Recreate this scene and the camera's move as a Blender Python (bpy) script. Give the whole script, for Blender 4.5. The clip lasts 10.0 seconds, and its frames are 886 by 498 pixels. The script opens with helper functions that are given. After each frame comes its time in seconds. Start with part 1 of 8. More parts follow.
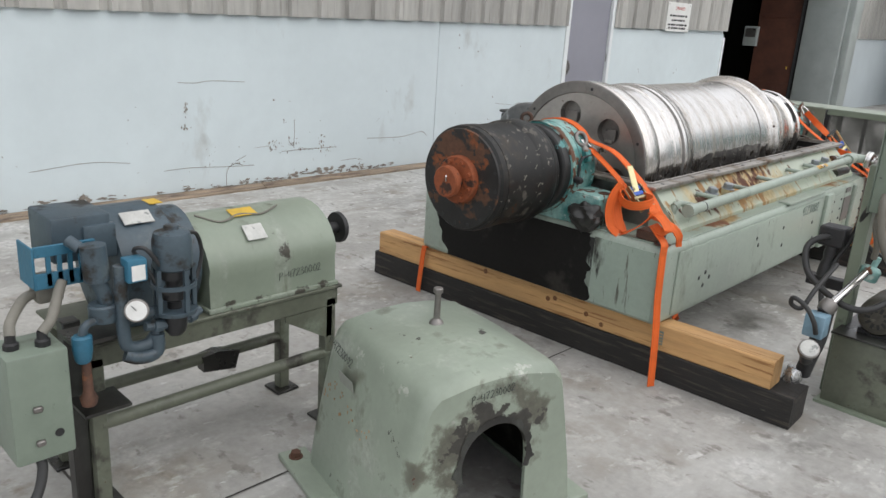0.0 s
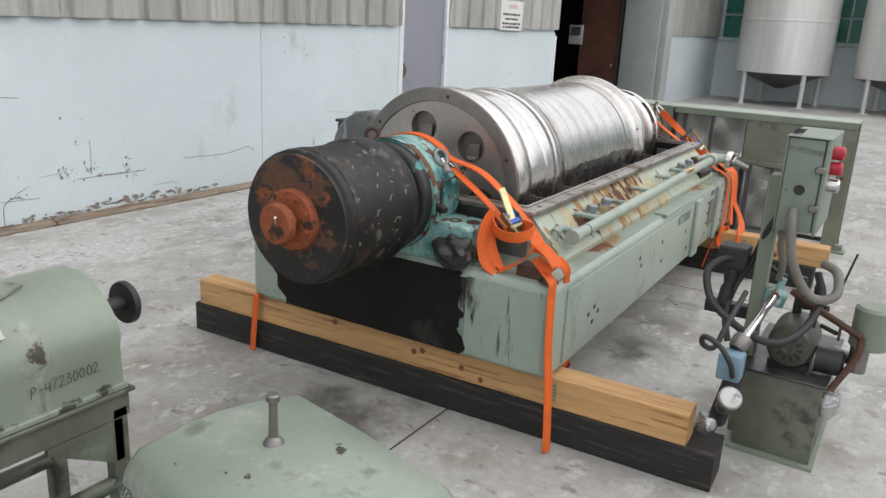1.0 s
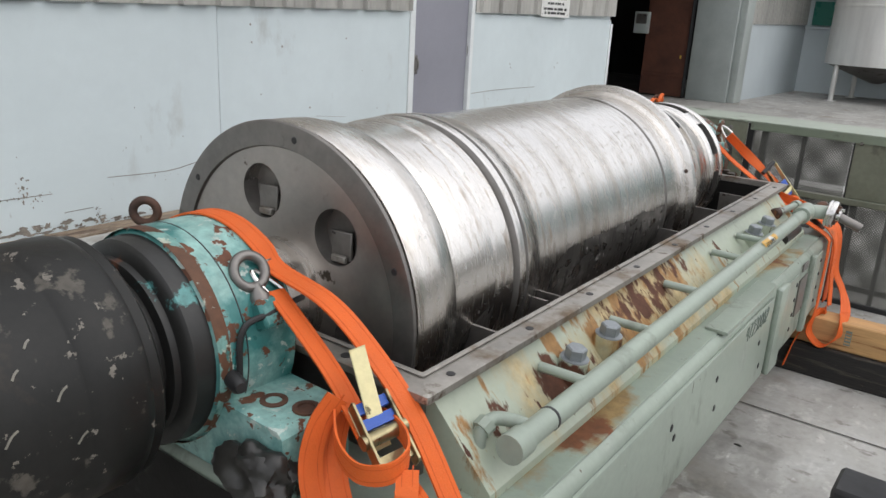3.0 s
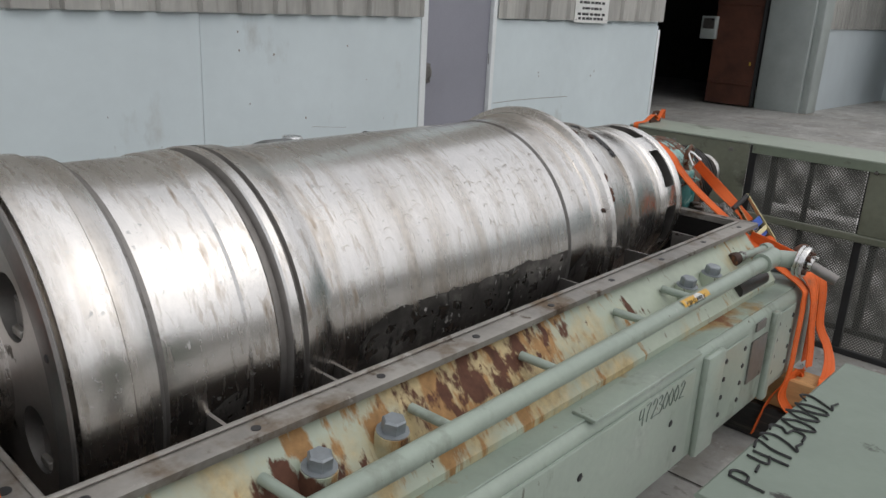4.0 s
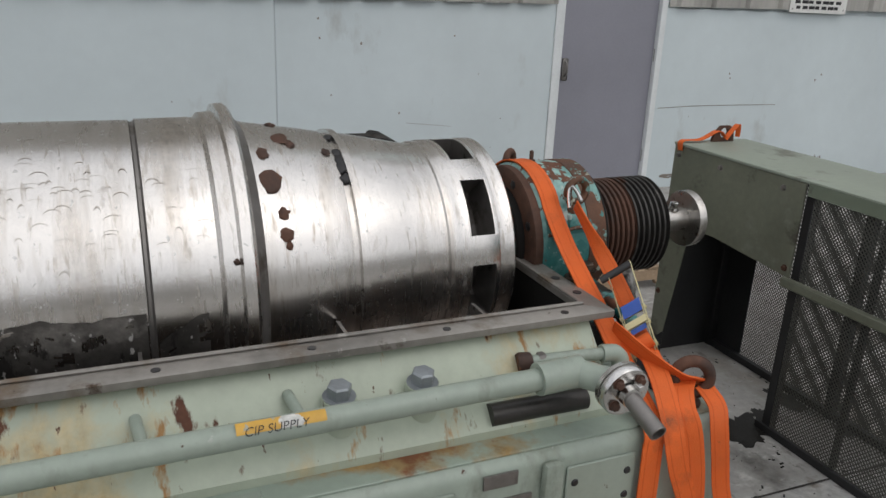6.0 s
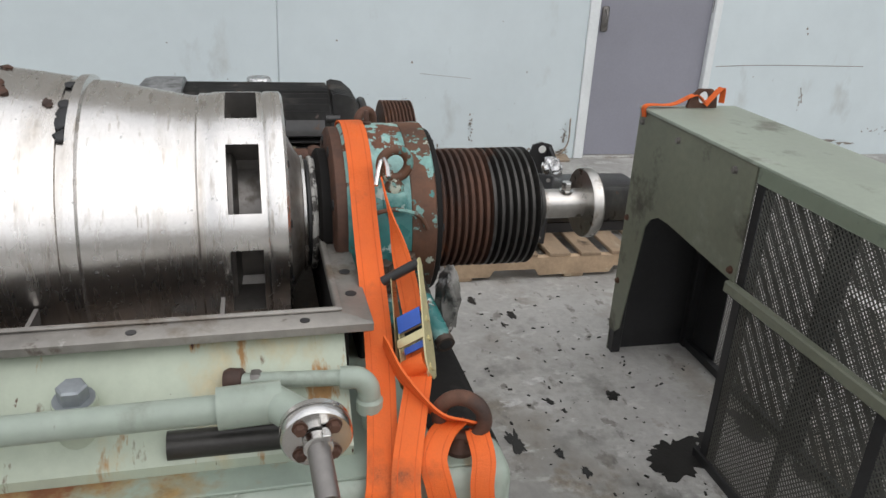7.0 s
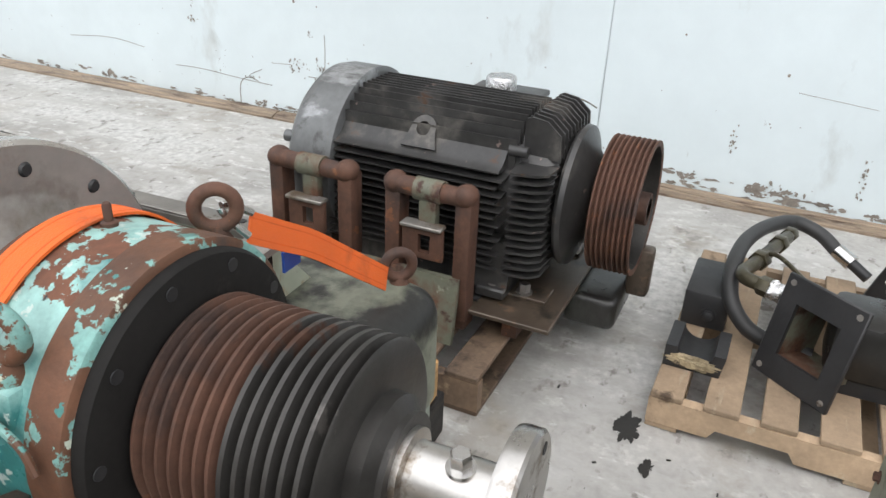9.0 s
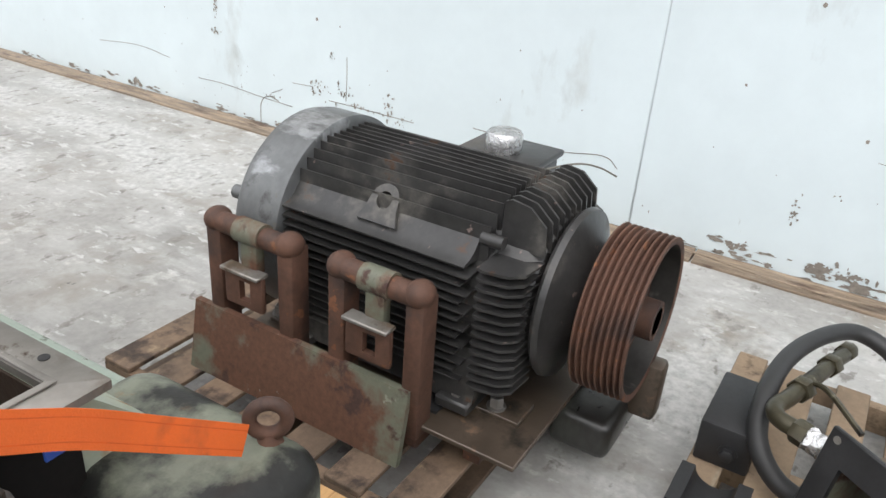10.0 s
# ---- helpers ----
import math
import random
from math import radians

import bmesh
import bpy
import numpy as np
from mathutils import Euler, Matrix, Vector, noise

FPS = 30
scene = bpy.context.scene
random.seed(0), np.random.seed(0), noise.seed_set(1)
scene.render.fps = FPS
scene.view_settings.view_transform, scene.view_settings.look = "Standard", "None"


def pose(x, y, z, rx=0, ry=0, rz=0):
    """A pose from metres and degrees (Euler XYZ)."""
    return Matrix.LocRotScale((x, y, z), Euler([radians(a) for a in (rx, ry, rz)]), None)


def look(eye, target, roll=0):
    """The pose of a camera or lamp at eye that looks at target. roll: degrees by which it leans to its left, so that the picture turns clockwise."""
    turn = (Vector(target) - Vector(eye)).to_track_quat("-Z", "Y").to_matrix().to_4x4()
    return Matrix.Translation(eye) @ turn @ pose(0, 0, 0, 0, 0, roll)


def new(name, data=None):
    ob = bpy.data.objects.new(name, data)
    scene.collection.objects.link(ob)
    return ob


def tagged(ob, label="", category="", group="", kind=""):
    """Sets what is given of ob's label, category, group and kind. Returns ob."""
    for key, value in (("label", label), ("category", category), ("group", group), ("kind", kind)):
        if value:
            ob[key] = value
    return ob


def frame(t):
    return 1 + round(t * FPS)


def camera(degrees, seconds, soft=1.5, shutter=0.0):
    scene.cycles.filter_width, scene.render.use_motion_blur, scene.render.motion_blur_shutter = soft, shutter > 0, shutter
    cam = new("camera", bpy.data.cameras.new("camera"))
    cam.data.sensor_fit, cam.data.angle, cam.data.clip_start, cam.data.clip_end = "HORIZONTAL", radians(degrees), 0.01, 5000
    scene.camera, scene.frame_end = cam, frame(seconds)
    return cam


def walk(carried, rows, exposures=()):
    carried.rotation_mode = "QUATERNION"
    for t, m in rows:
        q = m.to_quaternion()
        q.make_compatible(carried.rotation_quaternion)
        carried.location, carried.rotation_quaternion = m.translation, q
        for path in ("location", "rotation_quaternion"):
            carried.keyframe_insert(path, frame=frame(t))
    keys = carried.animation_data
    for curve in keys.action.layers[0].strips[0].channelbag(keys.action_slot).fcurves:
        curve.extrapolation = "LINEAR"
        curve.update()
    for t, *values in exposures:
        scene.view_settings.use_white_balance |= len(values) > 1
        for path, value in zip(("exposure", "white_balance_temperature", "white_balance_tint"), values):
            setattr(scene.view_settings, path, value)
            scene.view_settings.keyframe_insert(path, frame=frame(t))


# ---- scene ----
cam = camera(60.2, 10.0)
PATH = [
    (0, (0.266, 0.506, 1.503), (-1.058, 1.886, 0.917), 3.7),
    (0.5, (-0.014, 0.697, 1.48), (-1.184, 2.219, 0.918), 3.4),
    (1, (-0.214, 1.038, 1.467), (-1.222, 2.674, 0.911), 3.0),
    (1.5, (-0.357, 1.459, 1.493), (-1.318, 3.125, 0.941), 3.5),
    (2, (-0.524, 1.863, 1.489), (-1.517, 3.508, 0.936), 3.8),
    (2.2, (-0.564, 2.016, 1.479), (-1.597, 3.637, 0.924), 3.7),
    (3.3, (-0.664, 2.843, 1.473), (-1.834, 4.35, 0.87), 2.7),
    (3.5, (-0.613, 2.987, 1.471), (-1.803, 4.477, 0.868), 2.4),
    (4, (-0.405, 3.341, 1.528), (-1.709, 4.735, 0.932), 3.0),
    (4.5, (-0.248, 3.754, 1.532), (-1.672, 5.034, 0.957), 4.2),
    (5, (-0.091, 4.203, 1.543), (-1.652, 5.324, 0.988), 4.4),
    (5.2, (-0.078, 4.384, 1.538), (-1.687, 5.436, 0.984), 4.4),
    (6.3, (-0.089, 5.412, 1.492), (-1.855, 6.054, 0.808), 1.9),
    (6.5, (-0.103, 5.573, 1.479), (-1.871, 6.175, 0.765), 1.8),
    (7, (-0.226, 5.975, 1.488), (-2.02, 6.415, 0.721), 3.1),
    (7.5, (-0.402, 6.373, 1.474), (-2.221, 6.592, 0.671), 3.5),
    (8, (-0.701, 6.628, 1.475), (-2.515, 6.547, 0.637), 3.5),
    (8.5, (-1.031, 6.84, 1.485), (-2.781, 6.428, 0.61), 3.2),
    (9, (-1.359, 6.953, 1.489), (-2.994, 6.227, 0.594), 2.6),
    (9.5, (-1.701, 6.955, 1.498), (-3.257, 6.055, 0.621), 3.2),
    (10, (-1.954, 6.985, 1.53), (-3.505, 6.093, 0.636), 4.3),
]
walk(cam, [(t, look(eye, target, roll)) for t, eye, target, roll in PATH],
     [(0, 0.36), (1.0, 0.42), (2.0, 0.52), (3.3, 0.14), (4.0, -0.20), (5.0, -0.46), (6.3, -0.15), (7.0, 0.2), (7.5, 0.5), (8.0, 0.66), (9.0, 0.90), (10.0, 0.93)])
# ---- world and light ----
world = bpy.data.worlds.new("overcast_sky")
scene.world = world
world.use_nodes = True
wn = world.node_tree.nodes
wl = world.node_tree.links
sky = wn.new("ShaderNodeTexSky")
sky.sky_type = 'NISHITA'
sky.sun_disc = False
sky.sun_elevation = radians(52)
sky.sun_rotation = radians(60)
sky.dust_density = 4.0
soften = wn.new("ShaderNodeHueSaturation")
soften.inputs["Saturation"].default_value = 0.40
wl.new(sky.outputs[0], soften.inputs["Color"])
cloud = wn.new("ShaderNodeMix")
cloud.data_type = 'RGBA'
cloud.inputs[0].default_value = 0.72
cloud.inputs[7].default_value = (7.3, 7.4, 7.75, 1)
wl.new(soften.outputs[0], cloud.inputs[6])
wl.new(cloud.outputs[2], wn["Background"].inputs["Color"])
wn["Background"].inputs["Strength"].default_value = 0.15
sun_data = bpy.data.lights.new("sun", 'SUN')
sun_data.energy = 0.45
sun_data.angle = radians(85)
sun_data.color = (1.0, 0.985, 0.96)
sun = new("sun", sun_data)
sun.matrix_world = look((6, 4, 12), (0, 4.5, 0))


# ---- materials ----
def mat(name, base, rough=0.6, metal=0.0, tone=0.25, scale=2.0, fine=60.0, bump=0.1, patches=(), stretch=(1, 1, 1), spec=0.5, vary=0.0, rough_var=0.15):
    """A procedural surface: tone at two scales, relief, and patches (colour, scale, threshold, softness, roughness[, stretch])."""
    m = bpy.data.materials.new(name)
    m.use_nodes = True
    n, l = m.node_tree.nodes, m.node_tree.links
    b = n["Principled BSDF"]
    b.inputs["Metallic"].default_value = metal
    b.inputs["Specular IOR Level"].default_value = spec
    co = n.new("ShaderNodeTexCoord")
    mp = n.new("ShaderNodeMapping")
    mp.inputs["Scale"].default_value = stretch
    l.new(co.outputs["Object"], mp.inputs[0])

    def noise_tex(s, detail=6.0, st=None):
        v = mp
        if st:
            v = n.new("ShaderNodeMapping")
            v.inputs["Scale"].default_value = st
            l.new(co.outputs["Object"], v.inputs[0])
        t = n.new("ShaderNodeTexNoise")
        t.inputs["Scale"].default_value = s
        t.inputs["Detail"].default_value = detail
        t.inputs["Roughness"].default_value = 0.62
        l.new(v.outputs[0], t.inputs[0])
        return t

    def mixed(fac, a, c, mode='MIX'):
        x = n.new("ShaderNodeMix")
        x.data_type, x.blend_type = 'RGBA', mode
        if isinstance(fac, float):
            x.inputs[0].default_value = fac
        else:
            l.new(fac, x.inputs[0])
        for i, q in ((6, a), (7, c)):
            if isinstance(q, tuple):
                x.inputs[i].default_value = (*q[:3], 1)
            else:
                l.new(q, x.inputs[i])
        return x.outputs[2]

    def ramp(src, lo, hi):
        r = n.new("ShaderNodeMapRange")
        r.inputs[1].default_value, r.inputs[2].default_value = lo, hi
        l.new(src, r.inputs[0])
        return r.outputs[0]

    big, small = noise_tex(scale), noise_tex(fine, 4.0)
    dark = tuple(c * (1 - tone) for c in base)
    light = tuple(min(1, c * (1 + tone * 0.6)) for c in base)
    col = mixed(ramp(big.outputs[0], 0.3, 0.7), dark, light)
    col = mixed(ramp(small.outputs[0], 0.35, 0.75), col, mixed(1.0, col, (1 - tone * 0.6,) * 3, 'MULTIPLY'))
    rg = ramp(big.outputs[0], 0.2, 0.8)
    rr = n.new("ShaderNodeMapRange")
    rr.inputs[3].default_value, rr.inputs[4].default_value = max(0.02, rough - rough_var), min(1, rough + rough_var)
    l.new(rg, rr.inputs[0])
    rgh = rr.outputs[0]
    height = small.outputs[0]
    for p in patches:
        pc, ps, th, soft, pr = p[:5]
        t = noise_tex(ps, 8.0, p[5] if len(p) > 5 else None)
        src = t.outputs[0]
        for c, r, gain in (p[6] if len(p) > 6 else ()):
            # a blotch that gathers round the place c, r across
            mv = n.new("ShaderNodeMapping")
            mv.vector_type = 'TEXTURE'
            mv.inputs["Location"].default_value = c
            mv.inputs["Scale"].default_value = r
            l.new(co.outputs["Object"], mv.inputs[0])
            ln = n.new("ShaderNodeVectorMath")
            ln.operation = 'LENGTH'
            l.new(mv.outputs[0], ln.inputs[0])
            ad = n.new("ShaderNodeMath")
            ad.operation = 'ADD'
            l.new(src, ad.inputs[0])
            fo = n.new("ShaderNodeMapRange")
            fo.inputs[1].default_value, fo.inputs[2].default_value = 1.0, 0.3
            fo.inputs[3].default_value, fo.inputs[4].default_value = 0.0, gain
            l.new(ln.outputs["Value"], fo.inputs[0])
            l.new(fo.outputs[0], ad.inputs[1])
            src = ad.outputs[0]
        f = ramp(src, th, th + soft)
        col = mixed(f, col, mixed(ramp(small.outputs[0], 0.3, 0.7), tuple(c * 0.6 for c in pc), pc))
        q = n.new("ShaderNodeMix")
        l.new(f, q.inputs[0])
        l.new(rgh, q.inputs[2])
        q.inputs[3].default_value = pr
        rgh = q.outputs[0]
    if vary:
        oi = n.new("ShaderNodeObjectInfo")
        hv = n.new("ShaderNodeHueSaturation")
        vr = n.new("ShaderNodeMapRange")
        vr.inputs[3].default_value, vr.inputs[4].default_value = 1 - vary, 1 + vary
        l.new(oi.outputs["Random"], vr.inputs[0])
        l.new(vr.outputs[0], hv.inputs["Value"])
        l.new(col, hv.inputs["Color"])
        col = hv.outputs[0]
    l.new(col, b.inputs["Base Color"])
    l.new(rgh, b.inputs["Roughness"])
    if bump:
        bp = n.new("ShaderNodeBump")
        bp.inputs["Strength"].default_value = bump
        bp.inputs["Distance"].default_value = 0.01
        l.new(height, bp.inputs["Height"])
        l.new(bp.outputs[0], b.inputs["Normal"])
    return m


RUST, RUSTD, GRIME = (0.20, 0.075, 0.03), (0.09, 0.035, 0.02), (0.025, 0.022, 0.018)
M = {}
# the pale blotch beside the motor puts the wet floor's sheen into the colour
M["concrete"] = mat("concrete", (0.40, 0.39, 0.365), 0.72, tone=0.36, scale=0.9, fine=28, bump=0.16, patches=[((0.56, 0.555, 0.53), 1.7, 0.53, 0.12, 0.7, (1.6, 0.7, 1), [((-4.6, 4.0, 0), (1.3, 3.5, 1), 0.09), ((-4.15, 6.85, 0), (0.9, 0.55, 1), 0.20)]), ((0.30, 0.27, 0.225), 2.3, 0.53, 0.16, 0.62), ((0.50, 0.49, 0.46), 6.5, 0.55, 0.06, 0.7, (1.3, 0.8, 1)), ((0.27, 0.255, 0.23), 9.0, 0.585, 0.06, 0.6, (0.8, 1.3, 1)), ((0.60, 0.595, 0.57), 11.0, 0.62, 0.05, 0.7, (1.5, 0.6, 1), [((-4.6, 4.0, 0), (1.3, 3.5, 1), 0.06)]), ((0.17, 0.165, 0.15), 3.0, 0.66, 0.16, 0.42, (1, 1, 1), [((-2.1, 3.05, 0), (0.9, 0.55, 1), 0.20), ((-1.75, 2.7, 0), (0.4, 0.6, 1), 0.12), ((-1.21, 4.75, 0), (0.26, 0.75, 1), 0.20), ((-1.20, 5.33, 0), (0.22, 0.16, 1), 0.26), ((-2.2, 6.9, 0), (0.9, 0.5, 1), 0.17), ((-0.6, 3.5, 0), (0.5, 0.4, 1), 0.12), ((-1.4, 7.2, 0), (0.6, 0.5, 1), 0.12)]), ((0.23, 0.19, 0.14), 4.0, 0.66, 0.10, 0.6, (1, 1, 1), [((-1.8, 7.0, 0), (1.1, 0.5, 1), 0.08)]), ((0.10, 0.095, 0.085), 13.0, 0.70, 0.04, 0.5), ((0.03, 0.028, 0.025), 40.0, 0.72, 0.02, 0.6)])
M["wall"] = mat("painted_wall", (0.612, 0.683, 0.70), 0.55, tone=0.07, scale=0.8, fine=6, bump=0.05, patches=[((0.50, 0.52, 0.50), 2.2, 0.62, 0.18, 0.6, (1, 1, 0.5)), ((0.36, 0.34, 0.29), 5.0, 0.70, 0.08, 0.7, (1, 1.5, 0.5)), ((0.25, 0.22, 0.18), 34.0, 0.745, 0.02, 0.8)])
M["plaster"] = mat("broken_plaster", (0.27, 0.24, 0.205), 0.9, tone=0.5, scale=10, bump=0.4)
M["siding"] = mat("weathered_siding", (0.42, 0.41, 0.38), 0.55, tone=0.3, scale=1.5, fine=25, bump=0.06, stretch=(1, 1, 0.15), patches=[((0.20, 0.19, 0.17), 3, 0.58, 0.2, 0.7, (1, 6, 0.4))])
M["trim_grey"] = mat("grey_trim", (0.42, 0.46, 0.44), 0.5, tone=0.15)
M["door"] = mat("grey_door_paint", (0.27, 0.27, 0.31), 0.5, tone=0.1, scale=1.5, bump=0.03)
M["white"] = mat("white_paint", (0.75, 0.78, 0.78), 0.5, tone=0.12, patches=[(RUSTD, 14, 0.70, 0.04, 0.8)])
M["brown_door"] = mat("rusted_steel_door", (0.13, 0.05, 0.03), 0.7, tone=0.5, scale=2)
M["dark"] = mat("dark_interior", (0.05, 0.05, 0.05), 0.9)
M["strip"] = mat("wet_wood_strip", (0.31, 0.235, 0.165), 0.5, tone=0.55, scale=6, fine=60, stretch=(6, 0.5, 6), bump=0.2, patches=[((0.10, 0.06, 0.04), 3, 0.54, 0.1, 0.4, (8, 1.2, 8)), ((0.42, 0.36, 0.30), 4, 0.62, 0.08, 0.5, (8, 1, 8))])
M["green"] = mat("pale_green_paint", (0.33, 0.385, 0.325), 0.36, tone=0.16, scale=2.2, fine=40, bump=0.04, patches=[((0.40, 0.45, 0.39), 3.0, 0.57, 0.12, 0.4), ((0.26, 0.295, 0.24), 6.0, 0.57, 0.12, 0.45, (1.3, 1.3, 0.6)), ((0.15, 0.155, 0.12), 11.0, 0.67, 0.05, 0.6, (1.6, 1.6, 0.6)), ((0.47, 0.50, 0.45), 30.0, 0.68, 0.03, 0.5), (RUSTD, 24.0, 0.70, 0.02, 0.8)])
M["green_rust"] = mat("pale_green_paint_rusting", (0.30, 0.36, 0.30), 0.42, tone=0.15, scale=3, fine=40, bump=0.05, patches=[((0.36, 0.24, 0.10), 3.5, 0.60, 0.10, 0.6, (1, 1, 1), [((0.62, -0.88, 0.34), (0.13, 0.45, 0.2), 0.22), ((0.60, 0.75, 0.34), (0.15, 0.40, 0.2), 0.14), ((0.58, 0.0, 0.34), (0.09, 1.5, 0.2), 0.12)]), (RUST, 5.0, 0.64, 0.06, 0.8, (1, 1, 1), [((0.62, -0.86, 0.34), (0.11, 0.34, 0.2), 0.20), ((0.58, 0.70, 0.34), (0.13, 0.30, 0.2), 0.10)]), (RUSTD, 8.0, 0.65, 0.05, 0.85, (1, 1, 1), [((0.56, 0.0, 0.34), (0.07, 1.5, 0.2), 0.15)])])
M["grimy_green"] = mat("grimy_green_casting", (0.215, 0.23, 0.175), 0.5, tone=0.3, scale=6, fine=40, bump=0.15, patches=[((0.30, 0.17, 0.07), 5, 0.62, 0.05, 0.7), ((0.02, 0.02, 0.018), 6, 0.55, 0.15, 0.45, (1, 1, 1), [((-0.52, 1.34, 0.335), (0.6, 0.6, 0.07), 0.20), ((-0.34, 1.25, 0.40), (0.14, 0.3, 0.2), 0.10), ((-0.60, 1.45, 0.38), (0.3, 0.10, 0.06), 0.08)])])
M["olive"] = mat("olive_green_paint", (0.20, 0.235, 0.175), 0.45, tone=0.18, scale=2.5, fine=40, bump=0.03, patches=[((0.10, 0.10, 0.08), 6.0, 0.62, 0.1, 0.6), (RUSTD, 20.0, 0.72, 0.02, 0.8)])
M["mintpaint"] = mat("mint_paint_rusting", (0.42, 0.47, 0.37), 0.38, tone=0.15, scale=3, fine=40, bump=0.05, patches=[((0.55, 0.43, 0.22), 3.2, 0.53, 0.14, 0.5, (1, 1.2, 0.7), [((0.53, -0.40, 0.47), (0.3, 0.75, 0.3), 0.16)]), ((0.40, 0.22, 0.08), 7.0, 0.60, 0.06, 0.7, (1, 2.2, 0.5), [((0.53, -0.40, 0.47), (0.25, 0.60, 0.25), 0.14)]), ((0.12, 0.048, 0.026), 11.0, 0.66, 0.06, 0.85, (1, 1.8, 0.7), [((0.53, -0.33, 0.485), (0.2, 0.42, 0.13), 0.24), ((0.55, -0.84, 0.44), (0.2, 0.22, 0.09), 0.21), ((0.53, -1.10, 0.44), (0.2, 0.12, 0.10), 0.16), ((0.53, 0.30, 0.47), (0.2, 0.10, 0.10), 0.12)]), (RUSTD, 16.0, 0.66, 0.02, 0.85, (1, 2.0, 0.5))])
# pale patch on the rear housing's top: flaking plus sky light painted in
M["teal"] = mat("teal_paint_flaking", (0.050, 0.225, 0.215), 0.33, tone=0.35, scale=4, fine=40, bump=0.10, patches=[((0.30, 0.52, 0.48), 4, 0.46, 0.10, 0.42, (1, 1, 1), [((0, 1.36, 0.78), (0.3, 0.3, 0.16), 0.12)]), ((0.52, 0.62, 0.57), 22, 0.60, 0.02, 0.5), ((0.16, 0.065, 0.035), 19, 0.595, 0.015, 0.8, (1, 1, 1), [((0, -1.47, 0.60), (0.3, 0.04, 0.3), 0.07), ((0, 1.30, 0.76), (0.2, 0.10, 0.12), 0.08)]), ((0.02, 0.02, 0.019), 30, 0.68, 0.02, 0.5), (GRIME, 6, 0.62, 0.05, 0.5, (1, 1, 1), [((0, -1.39, 0.36), (0.6, 0.3, 0.14), 0.06), ((0, 1.36, 0.43), (0.6, 0.3, 0.14), 0.22)])])
M["rust_teal"] = mat("rust_with_teal_flakes", (0.13, 0.058, 0.03), 0.66, tone=0.45, scale=8, bump=0.16, patches=[((0.05, 0.03, 0.022), 7, 0.55, 0.08, 0.6), ((0.20, 0.40, 0.36), 12, 0.545, 0.012, 0.4), ((0.50, 0.56, 0.46), 17, 0.60, 0.015, 0.5), ((0.06, 0.22, 0.20), 20, 0.62, 0.015, 0.4)])
M["steel"] = mat("bowl_stainless_steel", (0.74, 0.715, 0.685), 0.25, 1.0, tone=0.10, scale=2.2, fine=50, bump=0.03, patches=[((0.60, 0.545, 0.48), 2.5, 0.50, 0.20, 0.30, (0.6, 4, 0.6)),
    ((0.50, 0.42, 0.34), 26.0, 0.66, 0.14, 0.42, (0.4, 2.0, 0.4), [((0, -0.79, 0.58), (5, 0.17, 5), 0.13), ((0, -0.57, 0.58), (5, 0.14, 5), 0.12), ((0, 0.50, 0.58), (5, 0.2, 5), 0.09)]),
    ((0.60, 0.55, 0.49), 34.0, 0.56, 0.14, 0.34, (0.4, 2.2, 0.4)),
    ((0.32, 0.28, 0.235), 7.0, 0.66, 0.14, 0.42, (1, 2.0, 0.6), [((0.30, -0.84, 0.40), (0.22, 0.24, 0.20), 0.16), ((0.33, -0.60, 0.42), (0.16, 0.10, 0.25), 0.13)]),
    ((0.70, 0.69, 0.67), 60, 0.64, 0.04, 0.5), ((0.28, 0.25, 0.22), 44, 0.70, 0.02, 0.5)], rough_var=0.06)
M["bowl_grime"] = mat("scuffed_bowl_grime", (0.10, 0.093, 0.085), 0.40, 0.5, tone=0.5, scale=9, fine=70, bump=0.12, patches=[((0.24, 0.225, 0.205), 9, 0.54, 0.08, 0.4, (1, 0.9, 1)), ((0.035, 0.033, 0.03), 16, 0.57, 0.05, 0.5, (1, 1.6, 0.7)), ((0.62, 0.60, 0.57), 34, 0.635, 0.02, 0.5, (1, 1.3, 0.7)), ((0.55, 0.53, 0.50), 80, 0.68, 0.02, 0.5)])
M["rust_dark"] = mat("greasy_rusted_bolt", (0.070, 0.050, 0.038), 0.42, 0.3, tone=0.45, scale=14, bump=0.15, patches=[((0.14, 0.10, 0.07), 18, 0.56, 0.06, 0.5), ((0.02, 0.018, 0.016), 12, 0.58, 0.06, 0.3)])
M["putty"] = mat("dried_sealant", (0.50, 0.49, 0.46), 0.7, tone=0.3, scale=20, bump=0.4, patches=[((0.07, 0.065, 0.06), 30, 0.50, 0.04, 0.6)])
M["scuffed_steel"] = mat("scuffed_steel", (0.56, 0.52, 0.47), 0.40, 0.9, tone=0.3, scale=12)
M["smeared_green"] = mat("oil_smeared_green", (0.33, 0.40, 0.34), 0.42, tone=0.15, scale=3, fine=40, bump=0.04, patches=[((0.10, 0.115, 0.095), 5, 0.52, 0.16, 0.4, (1.6, 1, 0.35), [((0.35, -1.44, 0.22), (0.16, 1, 0.5), 0.22)]), ((0.02, 0.02, 0.018), 9, 0.56, 0.06, 0.5, (2.2, 1, 0.3), [((0.33, -1.44, 0.22), (0.13, 1, 0.5), 0.20)])])
M["bolt_zinc"] = mat("greyed_zinc_bolt", (0.30, 0.325, 0.34), 0.45, 0.5, tone=0.25, scale=12, bump=0.06, patches=[((0.17, 0.10, 0.06), 18, 0.62, 0.05, 0.7)])
